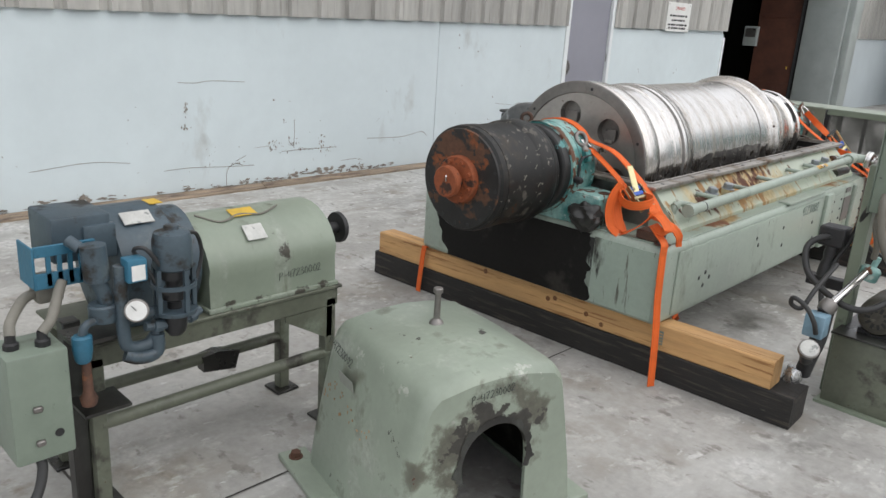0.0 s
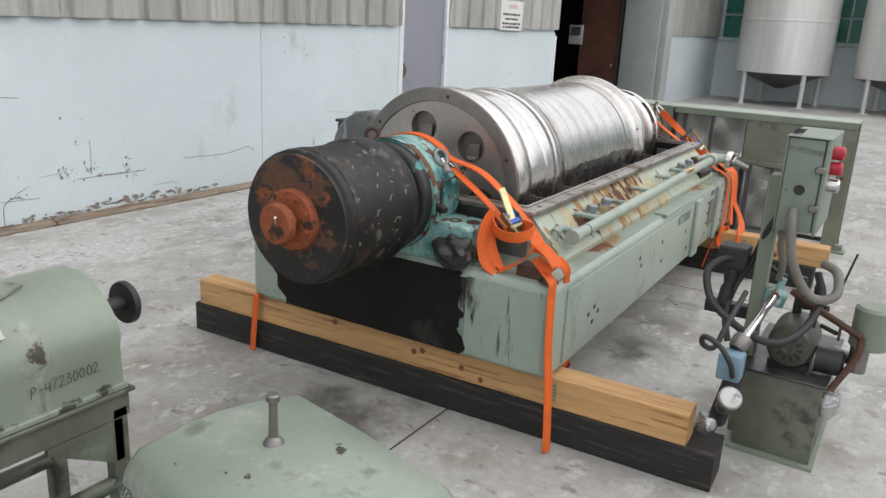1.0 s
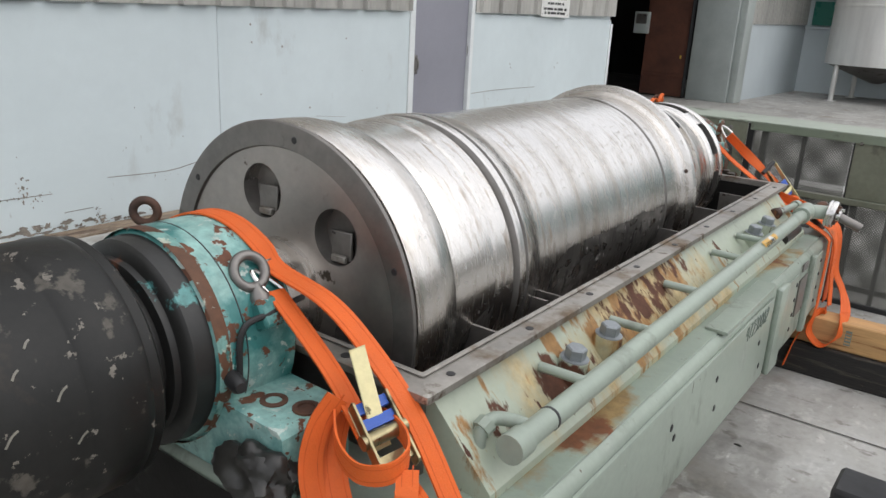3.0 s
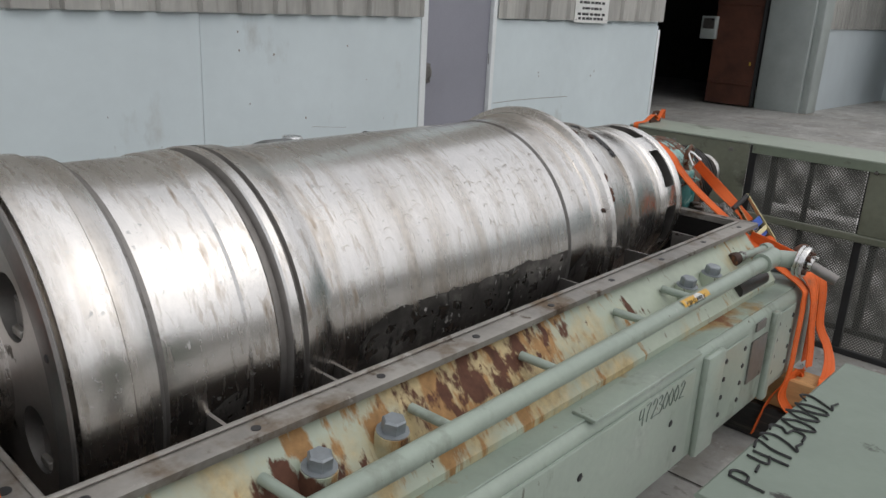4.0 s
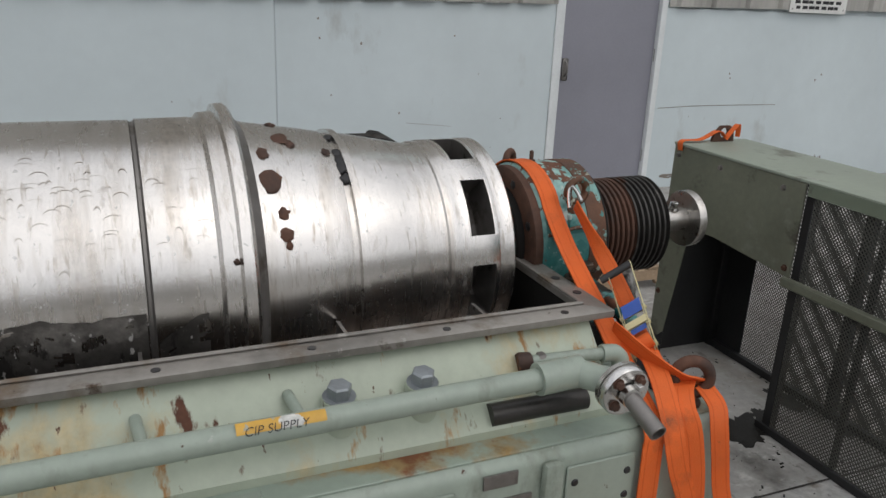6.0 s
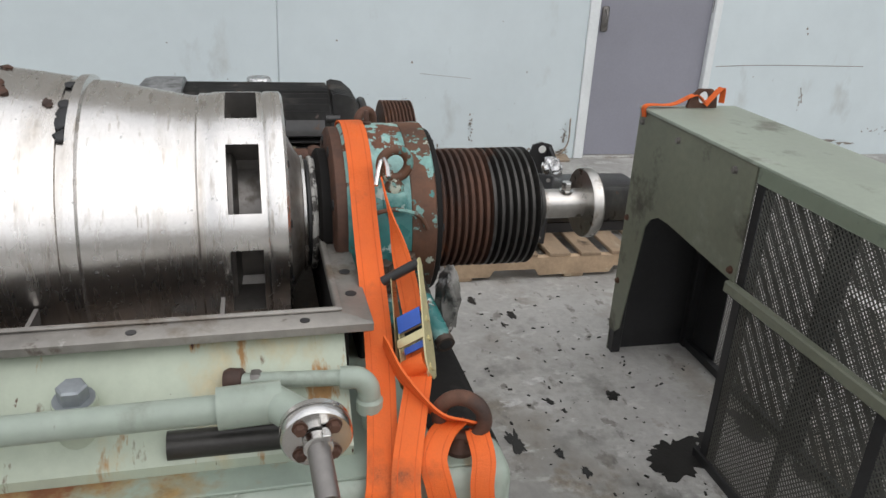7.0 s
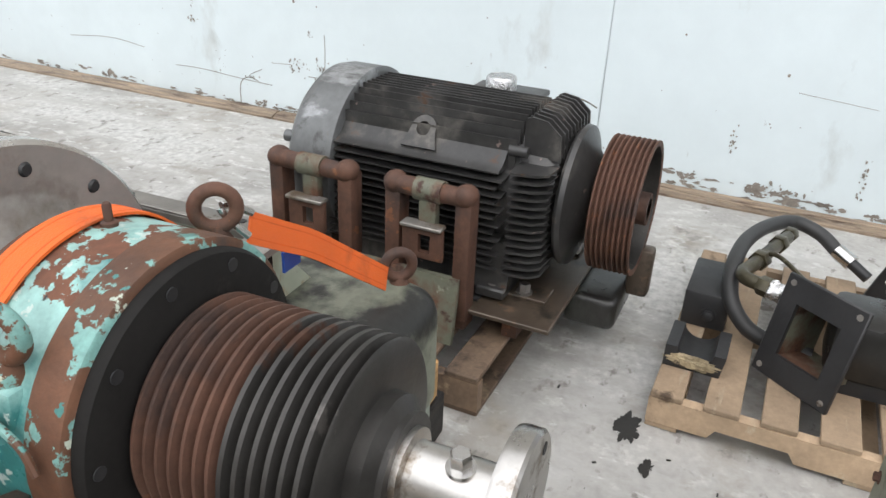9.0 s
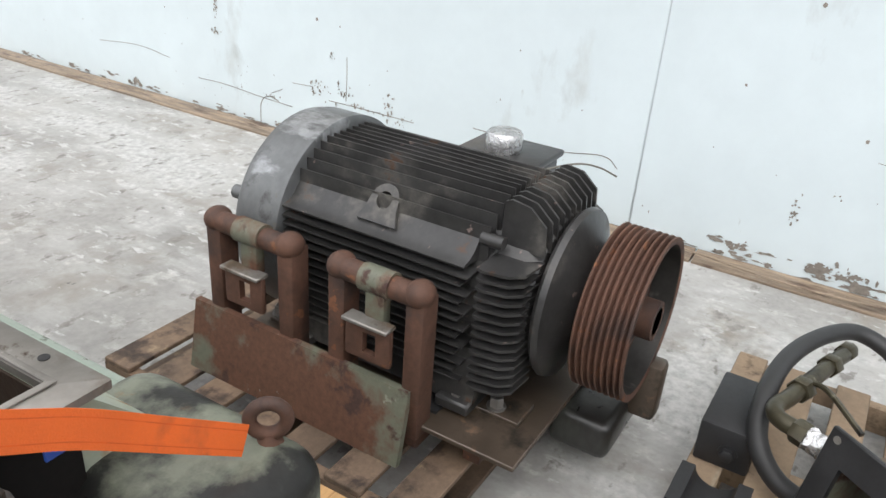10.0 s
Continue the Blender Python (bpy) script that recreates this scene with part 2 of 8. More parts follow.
M["worn_label"] = mat("worn_orange_label", (0.62, 0.36, 0.06), 0.45, tone=0.2, scale=10, patches=[((0.72, 0.72, 0.68), 14, 0.62, 0.03, 0.4, (1, 1, 1), [((0.645, 0.46, 0.548), (0.1, 0.030, 0.1), 0.20)]), ((0.40, 0.42, 0.36), 22, 0.62, 0.03, 0.4)])
M["film"] = mat("dirty_clear_film", (0.20, 0.195, 0.18), 0.22, tone=0.5, scale=14, bump=0.15, patches=[((0.03, 0.03, 0.028), 12, 0.50, 0.08, 0.3), ((0.45, 0.44, 0.42), 25, 0.64, 0.03, 0.2)])
M["steel_dark"] = mat("dull_steel", (0.27, 0.255, 0.24), 0.48, 0.85, tone=0.3, scale=3, fine=40, bump=0.03, patches=[((0.12, 0.10, 0.08), 5, 0.60, 0.08, 0.6), ((0.07, 0.06, 0.05), 14, 0.66, 0.04, 0.6)])
M["steel_bright"] = mat("bright_steel", (0.66, 0.65, 0.63), 0.22, 1.0, tone=0.2, scale=5, bump=0.02)
M["steel_brushed"] = mat("brushed_stained_steel", (0.55, 0.53, 0.50), 0.32, 1.0, tone=0.25, scale=9, fine=50, bump=0.05, patches=[((0.30, 0.25, 0.20), 14, 0.58, 0.08, 0.45), ((0.10, 0.085, 0.07), 26, 0.66, 0.04, 0.5)])
M["flange"] = mat("worn_flange_steel", (0.34, 0.32, 0.29), 0.50, 0.6, tone=0.35, scale=3, fine=30, bump=0.08, patches=[((0.20, 0.15, 0.105), 5, 0.52, 0.12, 0.7), ((0.11, 0.075, 0.05), 11, 0.60, 0.07, 0.8), ((0.46, 0.44, 0.40), 16, 0.63, 0.05, 0.45)])
M["rust"] = mat("rusty_iron", (0.115, 0.056, 0.036), 0.72, 0.15, tone=0.45, scale=8, fine=60, bump=0.15, patches=[((0.06, 0.036, 0.028), 6, 0.52, 0.12, 0.65), ((0.21, 0.09, 0.045), 15, 0.62, 0.05, 0.85)])
M["rust_green"] = mat("rusting_green_plate", (0.16, 0.165, 0.12), 0.6, tone=0.3, scale=4, bump=0.06, patches=[((0.13, 0.060, 0.034), 4.0, 0.42, 0.10, 0.8), ((0.07, 0.035, 0.025), 9, 0.58, 0.06, 0.8), ((0.26, 0.27, 0.21), 14, 0.66, 0.03, 0.5)])
M["black_rust"] = mat("black_gearbox_enamel", (0.018, 0.018, 0.017), 0.46, 0.1, spec=0.35, tone=0.35, scale=4, fine=40, bump=0.05, patches=[((0.055, 0.045, 0.035), 5, 0.56, 0.10, 0.6), ((0.13, 0.055, 0.03), 9, 0.66, 0.03, 0.75), ((0.24, 0.22, 0.19), 34, 0.655, 0.02, 0.7, (1, 1, 1), [((0.0, -1.96, 0.58), (0.3, 0.06, 0.3), 0.06), ((0.1, -1.72, 0.68), (0.3, 0.10, 0.3), 0.04)]), ((0.11, 0.10, 0.085), 14, 0.60, 0.05, 0.6)])
M["black_face"] = mat("rusted_gearbox_face", (0.020, 0.019, 0.018), 0.5, 0.1, tone=0.4, scale=6, fine=40, bump=0.10, patches=[((0.13, 0.062, 0.035), 9, 0.52, 0.05, 0.7, (1, 1, 1), [((0, -2.0, 0.63), (0.19, 0.2, 0.17), 0.12)]), ((0.26, 0.085, 0.03), 12, 0.60, 0.04, 0.75, (1, 1, 1), [((0.02, -2.0, 0.62), (0.14, 0.2, 0.15), 0.12)]), ((0.018, 0.017, 0.016), 10, 0.60, 0.02, 0.45), ((0.24, 0.22, 0.19), 40, 0.70, 0.02, 0.7)])
M["orange_rust"] = mat("bright_rust", (0.32, 0.085, 0.03), 0.75, tone=0.4, scale=12, bump=0.12, patches=[((0.06, 0.03, 0.02), 12, 0.56, 0.06, 0.8)])
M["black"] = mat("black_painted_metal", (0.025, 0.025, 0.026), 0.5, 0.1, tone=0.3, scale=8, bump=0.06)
M["oily"] = mat("oily_black_grime", (0.022, 0.021, 0.019), 0.32, tone=0.4, scale=5, bump=0.06, patches=[((0.07, 0.075, 0.065), 3, 0.52, 0.12, 0.4, (1, 1, 0.4)), ((0.24, 0.28, 0.23), 5, 0.665, 0.04, 0.5, (1, 1, 0.6)), ((0.11, 0.05, 0.025), 8, 0.66, 0.05, 0.6)])
M["rubber"] = mat("black_rubber", (0.03, 0.03, 0.03), 0.55, tone=0.2, bump=0.03)
M["cable"] = mat("grey_conduit", (0.20, 0.19, 0.16), 0.55, tone=0.2)
M["motor"] = mat("charcoal_motor_paint", (0.042, 0.041, 0.040), 0.38, 0.1, tone=0.5, scale=4, fine=40, bump=0.08, patches=[((0.12, 0.112, 0.10), 5, 0.52, 0.12, 0.6), ((0.22, 0.17, 0.15), 26, 0.66, 0.03, 0.7), ((0.09, 0.05, 0.032), 10, 0.63, 0.05, 0.8)])
M["motor_cap"] = mat("worn_grey_cowl", (0.15, 0.155, 0.155), 0.40, 0.35, tone=0.35, scale=5, fine=30, bump=0.03, patches=[((0.34, 0.35, 0.355), 5.5, 0.55, 0.06, 0.35, (1.5, 0.6, 1)), ((0.08, 0.08, 0.078), 5, 0.60, 0.06, 0.5), ((0.20, 0.17, 0.13), 8, 0.63, 0.06, 0.6)])
M["blue"] = mat("blue_grey_paint", (0.06, 0.088, 0.108), 0.45, tone=0.25, scale=5, patches=[((0.12, 0.15, 0.16), 6, 0.58, 0.1, 0.5), (GRIME, 9, 0.55, 0.08, 0.6)])
M["bluebright"] = mat("bright_blue_paint", (0.03, 0.14, 0.22), 0.45, tone=0.25, scale=6, patches=[(GRIME, 9, 0.64, 0.06, 0.6)])
M["pine"] = mat("pine_timber", (0.56, 0.33, 0.14), 0.7, tone=0.25, scale=3, fine=30, stretch=(0.6, 9, 9), bump=0.12, patches=[((0.36, 0.17, 0.06), 3, 0.56, 0.06, 0.7, (0.9, 22, 22)), ((0.18, 0.08, 0.03), 9, 0.72, 0.03, 0.7)])
M["pallet_wood"] = mat("pallet_boards", (0.38, 0.275, 0.18), 0.8, tone=0.3, scale=3, fine=30, stretch=(2, 2, 2), bump=0.12, vary=0.25, patches=[((0.12, 0.08, 0.05), 4, 0.59, 0.10, 0.8), ((0.50, 0.40, 0.28), 6, 0.60, 0.08, 0.8, (0.4, 3, 3))])
M["black_timber"] = mat("black_tarred_timber", (0.022, 0.020, 0.018), 0.75, tone=0.5, scale=5, fine=30, stretch=(0.6, 6, 6), bump=0.35, patches=[((0.065, 0.055, 0.045), 7, 0.54, 0.08, 0.8, (0.5, 7, 7)), ((0.012, 0.010, 0.009), 14, 0.58, 0.05, 0.7, (0.4, 8, 8)), ((0.15, 0.13, 0.11), 30, 0.68, 0.03, 0.8, (0.5, 4, 4))])
M["strap"] = mat("orange_webbing", (0.76, 0.135, 0.018), 0.68, tone=0.14, scale=6, fine=320, bump=0.3, patches=[((0.56, 0.12, 0.03), 7, 0.58, 0.14, 0.8), ((0.26, 0.09, 0.04), 14, 0.67, 0.06, 0.8)])
M["strap_blue"] = mat("blue_buckle_paint", (0.03, 0.10, 0.45), 0.4, tone=0.2)
M["zinc"] = mat("zinc_plated_buckle", (0.42, 0.36, 0.21), 0.34, 0.9, tone=0.35, scale=12, patches=[((0.12, 0.10, 0.07), 14, 0.58, 0.06, 0.6)])
M["foil"] = mat("crumpled_foil", (0.7, 0.7, 0.7), 0.25, 0.9, tone=0.3, scale=30, fine=60, bump=0.8)
M["label"] = mat("white_label", (0.75, 0.75, 0.72), 0.4, tone=0.1, scale=10)
M["yellow"] = mat("yellow_label", (0.65, 0.42, 0.05), 0.5, tone=0.2, scale=10)
M["red"] = mat("red_plastic", (0.45, 0.02, 0.04), 0.35)
M["skid_dirty"] = mat("dirty_olive_paint", (0.125, 0.135, 0.10), 0.5, tone=0.3, scale=3, fine=40, bump=0.06, patches=[((0.20, 0.23, 0.175), 4.0, 0.57, 0.08, 0.45), ((0.045, 0.042, 0.034), 5.0, 0.56, 0.08, 0.6), (RUSTD, 16.0, 0.68, 0.03, 0.8)])
M["skid_cover"] = mat("streaked_cover_paint", (0.235, 0.275, 0.215), 0.38, tone=0.16, scale=2.5, fine=40, bump=0.03, patches=[((0.30, 0.335, 0.275), 5.0, 0.55, 0.12, 0.4, (1, 1.6, 0.25)), ((0.175, 0.195, 0.145), 7.0, 0.58, 0.08, 0.5, (1, 2.2, 0.2)), ((0.06, 0.055, 0.042), 9.0, 0.66, 0.04, 0.6, (1, 1, 1), [((0.17, 0.15, 0.56), (0.1, 0.7, 0.035), 0.14)]), (RUSTD, 24.0, 0.72, 0.02, 0.8)])
M["faded_orange"] = mat("faded_orange_paint", (0.42, 0.27, 0.15), 0.6)
M["old_pallet"] = mat("oil_darkened_boards", (0.17, 0.115, 0.075), 0.72, tone=0.45, scale=3, fine=30, stretch=(2, 2, 2), bump=0.12, vary=0.3, patches=[((0.055, 0.036, 0.025), 4, 0.52, 0.10, 0.7), ((0.30, 0.22, 0.14), 5, 0.61, 0.08, 0.8)])
M["lube_motor"] = mat("greasy_olive_motor", (0.075, 0.07, 0.055), 0.45, 0.1, tone=0.4, scale=8, bump=0.08, patches=[((0.025, 0.024, 0.02), 9, 0.55, 0.08, 0.5), ((0.16, 0.15, 0.12), 22, 0.66, 0.04, 0.7)])
M["ink"] = mat("black_marker_ink", (0.015, 0.015, 0.015), 0.6)
M["redink"] = mat("red_ink", (0.5, 0.05, 0.03), 0.6)
M["wall_far"] = mat("far_pale_wall", (0.58, 0.64, 0.66), 0.6, tone=0.12, scale=0.5)
M["tank"] = mat("tank_steel", (0.74, 0.73, 0.70), 0.42, 0.35, tone=0.18, scale=0.8, stretch=(3, 3, 0.3), bump=0.01)
M["tealglass"] = mat("teal_window_panel", (0.02, 0.16, 0.12), 0.3, tone=0.2)
M["mesh_steel"] = mat("expanded_mesh_steel", (0.13, 0.13, 0.115), 0.5, 0.5, tone=0.3)
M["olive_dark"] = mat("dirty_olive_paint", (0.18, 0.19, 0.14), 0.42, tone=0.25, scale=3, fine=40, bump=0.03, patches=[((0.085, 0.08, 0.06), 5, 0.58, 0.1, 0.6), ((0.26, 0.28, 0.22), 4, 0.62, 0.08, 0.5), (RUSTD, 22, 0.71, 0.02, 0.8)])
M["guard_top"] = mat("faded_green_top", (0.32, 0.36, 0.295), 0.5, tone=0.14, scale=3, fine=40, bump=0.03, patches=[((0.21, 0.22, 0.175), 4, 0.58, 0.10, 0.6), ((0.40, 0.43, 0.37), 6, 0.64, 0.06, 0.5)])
M["ghost_paint"] = mat("faded_paint_patch", (0.27, 0.285, 0.25), 0.5, tone=0.15, scale=12)
M["aged_plate"] = mat("aged_rating_plate", (0.50, 0.50, 0.47), 0.45, tone=0.2, scale=20, patches=[((0.24, 0.25, 0.24), 30, 0.60, 0.05, 0.5)])
M["pale_blue"] = mat("pale_blue_actuator", (0.20, 0.32, 0.40), 0.4, tone=0.2, scale=12, patches=[((0.06, 0.06, 0.06), 16, 0.62, 0.05, 0.5)])
M["worn_ink"] = mat("worn_marker_ink", (0.06, 0.07, 0.06), 0.6, tone=0.4, scale=20)
M["fadedink"] = mat("faded_marker_ink", (0.17, 0.21, 0.18), 0.6)
M["stain"] = mat("oil_stain", (0.02, 0.019, 0.017), 0.45, tone=0.3, scale=10)
M["plate_oily"] = mat("oily_brown_plate", (0.10, 0.075, 0.055), 0.4, 0.3, tone=0.4, scale=5, fine=40, bump=0.06, patches=[(GRIME, 5, 0.54, 0.10, 0.35), ((0.22, 0.14, 0.09), 9, 0.62, 0.06, 0.7)])
M["steel_face"] = mat("satin_turned_steel", (0.46, 0.43, 0.40), 0.42, 0.9, tone=0.2, scale=3, fine=40, bump=0.02, patches=[((0.30, 0.26, 0.22), 4, 0.56, 0.12, 0.5), ((0.12, 0.10, 0.08), 16, 0.68, 0.03, 0.6)])
M["black_teal"] = mat("black_cap_with_teal_flakes", (0.022, 0.022, 0.021), 0.45, tone=0.3, scale=4, bump=0.06, patches=[((0.10, 0.30, 0.29), 9, 0.60, 0.03, 0.4), ((0.14, 0.06, 0.035), 8, 0.62, 0.05, 0.7)])
M["green_dull"] = mat("dull_green_paint", (0.205, 0.25, 0.20), 0.45, tone=0.18, scale=2.5, fine=40, bump=0.04, patches=[((0.30, 0.34, 0.29), 4.0, 0.58, 0.12, 0.5), ((0.11, 0.11, 0.085), 4.0, 0.60, 0.10, 0.6, (1, 1, 0.7)), ((0.05, 0.047, 0.04), 14.0, 0.68, 0.04, 0.6), (RUSTD, 24.0, 0.72, 0.02, 0.8)])
M["hood_green"] = mat("scuffed_hood_paint", (0.285, 0.33, 0.265), 0.40, tone=0.2, scale=2.5, fine=40, bump=0.05, patches=[((0.40, 0.44, 0.37), 4.0, 0.55, 0.10, 0.42), ((0.21, 0.235, 0.18), 5.0, 0.57, 0.07, 0.5), ((0.48, 0.50, 0.44), 9.0, 0.66, 0.03, 0.45, (1, 1, 1), [((0.345, 0, 0.53), (0.05, 0.4, 0.07), 0.12), ((0, -0.235, 0.50), (0.5, 0.04, 0.05), 0.08)]), ((0.13, 0.13, 0.10), 5.0, 0.63, 0.08, 0.6, (1, 1, 1), [((0.35, 0, 0.32), (0.12, 0.31, 0.30), 0.20)]), ((0.05, 0.047, 0.04), 13.0, 0.66, 0.025, 0.6, (1, 1, 1), [((0.36, 0, 0.30), (0.10, 0.26, 0.26), 0.24), ((-0.33, 0, 0.3), (0.05, 0.5, 0.5), 0.10), ((0, 0, 0.57), (0.06, 0.06, 0.03), 0.12)]), (RUSTD, 20.0, 0.70, 0.02, 0.8)])
M["dark_iron"] = mat("dark_worn_iron", (0.055, 0.052, 0.048), 0.42, 0.5, tone=0.35, scale=8, bump=0.06, patches=[((0.13, 0.12, 0.11), 14, 0.60, 0.06, 0.4), ((0.09, 0.045, 0.03), 9, 0.62, 0.06, 0.7)])
# real oil crust, also used where shade is painted black
M["oil_shade_black"] = mat("matt_oil_crust", (0.012, 0.011, 0.010), 0.72, spec=0.22, tone=0.4, scale=6, bump=0.1, patches=[((0.035, 0.032, 0.027), 5, 0.55, 0.1, 0.5)])
M["seam"] = mat("seam_filler_grey", (0.50, 0.545, 0.56), 0.8, tone=0.2)
M["stitch"] = mat("webbing_stitch", (0.66, 0.105, 0.014), 0.8, tone=0.2, scale=40)
M["end_grain"] = mat("sawn_end_grain", (0.50, 0.30, 0.13), 0.8, tone=0.35, scale=9, fine=60, stretch=(1, 6, 1.5), bump=0.15)
M["knot"] = mat("dark_knot", (0.20, 0.085, 0.03), 0.6, tone=0.4, scale=40)
M["grease"] = mat("dried_grease", (0.42, 0.34, 0.21), 0.8, tone=0.5, scale=30, fine=90, bump=0.5, patches=[((0.10, 0.08, 0.06), 25, 0.60, 0.04, 0.7)])
M["oily_brass"] = mat("oily_brass", (0.085, 0.075, 0.048), 0.35, 0.5, tone=0.4, scale=10, bump=0.06, patches=[(GRIME, 8, 0.54, 0.1, 0.4), ((0.20, 0.19, 0.14), 20, 0.62, 0.05, 0.35)])
M["green_runs"] = mat("pale_green_paint_with_oil_runs", (0.31, 0.375, 0.315), 0.38, tone=0.14, scale=2.2, fine=40, bump=0.03, patches=[((0.40, 0.45, 0.39), 3.0, 0.58, 0.12, 0.4), ((0.10, 0.105, 0.085), 5.0, 0.60, 0.14, 0.5, (1.5, 1, 0.6), [((0.33, -1.5, 0.18), (0.17, 1.0, 0.5), 0.17)]), ((0.03, 0.03, 0.026), 9.0, 0.66, 0.07, 0.45, (2.2, 1, 0.5), [((0.32, -1.5, 0.18), (0.15, 1.0, 0.5), 0.19)]), ((0.12, 0.12, 0.095), 9.0, 0.62, 0.05, 0.5, (3, 1, 0.35)), (RUSTD, 24.0, 0.71, 0.02, 0.8)])
M["zinc_pale"] = mat("pale_zinc_lever", (0.70, 0.63, 0.36), 0.42, 0.5, tone=0.2, scale=10, patches=[((0.20, 0.17, 0.10), 24, 0.64, 0.03, 0.5)])
M["joint"] = mat("dirty_joint", (0.06, 0.055, 0.05), 0.9)


# ---- geometry helpers ----
ORIGIN = {}


def thing(name, at, label, category, group="", kind=""):
    e = new(name)
    e.empty_display_size = 0.1
    e.location = at
    ORIGIN[e.name] = Vector(at)
    return tagged(e, label, category, group, kind)


def finish(name, bm, material, angle=38):
    me = bpy.data.meshes.new(name)
    bm.to_mesh(me)
    bm.free()
    me.materials.append(M[material])
    for p in me.polygons:
        p.use_smooth = True
    me.set_sharp_from_angle(angle=radians(angle))
    return me


def part(name, bm, material, parent, label=""):
    """Links bm (in world coordinates) as one mesh under parent."""
    o = ORIGIN[parent.name]
    bmesh.ops.translate(bm, verts=bm.verts, vec=-o)
    ob = new(name, finish(name, bm, material))
    ob.parent = parent
    ORIGIN[ob.name] = o
    return tagged(ob, label)


def solo(name, bm, material, label, category, group="", kind="", at=None):
    """One top-level mesh thing."""
    c = Vector(at) if at else Vector((0, 0, 0))
    bmesh.ops.translate(bm, verts=bm.verts, vec=-c)
    ob = new(name, finish(name, bm, material))
    ob.location = c
    ORIGIN[ob.name] = c
    return tagged(ob, label, category, group, kind)


def B():
    return bmesh.new()


def box(bm, x0, x1, y0, y1, z0, z1, bevel=0.0, seg=2, m=None):
    g = bmesh.ops.create_cube(bm, size=1)["verts"]
    for v in g:
        v.co = Vector((x0 + (v.co.x + 0.5) * (x1 - x0), y0 + (v.co.y + 0.5) * (y1 - y0), z0 + (v.co.z + 0.5) * (z1 - z0)))
    if m is not None:
        for v in g:
            v.co = m @ v.co
    if bevel:
        es = list({e for v in g for e in v.link_edges})
        bmesh.ops.bevel(bm, geom=es, offset=bevel, segments=seg, affect='EDGES', profile=0.5)
    return bm


def frame_of(d):
    d = Vector(d).normalized()
    a = Vector((0, 0, 1)) if abs(d.z) < 0.9 else Vector((1, 0, 0))
    u = d.cross(a).normalized()
    return u, d.cross(u).normalized()


def loft(bm, rings, closed=True, cap=True):
    """Skins rings of points (lists of equal length)."""
    vs = [[bm.verts.new(p) for p in r] for r in rings]
    n = len(vs[0])
    for a, b in zip(vs, vs[1:]):
        for i in range(n if closed else n - 1):
            j = (i + 1) % n
            bm.faces.new((a[i], a[j], b[j], b[i]))
    if cap and closed:
        bm.faces.new(list(reversed(vs[0])))
        bm.faces.new(vs[-1])
    bmesh.ops.recalc_face_normals(bm, faces=bm.faces)
    return bm


def lathe(bm, prof, origin=(0, 0, 0), axis=(0, 1, 0), seg=48, cap=True):
    """prof: (radius, distance along axis)."""
    d = Vector(axis).normalized()
    u, w = frame_of(d)
    o = Vector(origin)
    rings = [[o + d * t + (u * math.cos(2 * math.pi * i / seg) + w * math.sin(2 * math.pi * i / seg)) * max(r, 1e-4) for i in range(seg)] for r, t in prof]
    return loft(bm, rings, True, cap)


def rod(bm, a, b, r, seg=14, r2=None):
    a, b = Vector(a), Vector(b)
    return lathe(bm, [(r, 0), (r if r2 is None else r2, (b - a).length)], a, b - a, seg)


def hexbolt(bm, a, axis, r, h, washer=True):
    d = Vector(axis).normalized()
    a = Vector(a)
    if washer:
        lathe(bm, [(r * 1.35, 0), (r * 1.35, h * 0.18)], a, d, 16)
    lathe(bm, [(r, h * 0.18), (r, h * 0.9), (r * 0.85, h)], a, d, 6)
    return bm


def smooth_path(pts, n=8):
    """Catmull-Rom through pts."""
    p = [Vector(q) for q in pts]
    p = [2 * p[0] - p[1]] + p + [2 * p[-1] - p[-2]]
    out = []
    for i in range(1, len(p) - 2):
        for k in range(n):
            t = k / n
            out.append(0.5 * ((2 * p[i]) + (p[i + 1] - p[i - 1]) * t + (2 * p[i - 1] - 5 * p[i] + 4 * p[i + 1] - p[i + 2]) * t * t + (3 * p[i] - p[i - 1] - 3 * p[i + 1] + p[i + 2]) * t ** 3))
    return out + [p[-2]]


def tube(bm, pts, r, seg=10, n=8, smooth=True):
    path = smooth_path(pts, n) if smooth else [Vector(q) for q in pts]
    d0 = (path[1] - path[0]).normalized()
    u, w = frame_of(d0)
    rings = []
    for i, p in enumerate(path):
        d = (path[min(i + 1, len(path) - 1)] - path[max(i - 1, 0)]).normalized()
        u = (u - d * u.dot(d)).normalized()
        w = d.cross(u)
        rings.append([p + (u * math.cos(2 * math.pi * k / seg) + w * math.sin(2 * math.pi * k / seg)) * r for k in range(seg)])
    return loft(bm, rings)


def ribbon(bm, pts, sides, width, thick=0.004, n=8, smooth=True):
    """A flat band through pts; sides: its width direction, one vector or one a point."""
    path = smooth_path(pts, n) if smooth else [Vector(q) for q in pts]
    if isinstance(sides, list):
        sd = smooth_path(sides, n) if smooth else [Vector(q) for q in sides]
    else:
        sd = [Vector(sides)] * len(path)
    rings = []
    for i, p in enumerate(path):
        d = (path[min(i + 1, len(path) - 1)] - path[max(i - 1, 0)]).normalized()
        s = (sd[i] - d * sd[i].dot(d)).normalized() * width / 2
        t = d.cross(s).normalized() * thick / 2
        rings.append([p + s + t, p - s + t, p - s - t, p + s - t])
    return loft(bm, rings)


def prism(bm, poly, lo, hi, m):
    """Polygon (a, b) swept from lo to hi along the third axis; m maps (a, b, c) to the world."""
    rings = [[m @ Vector((a, b, c)) for a, b in poly] for c in (lo, hi)]
    return loft(bm, rings)


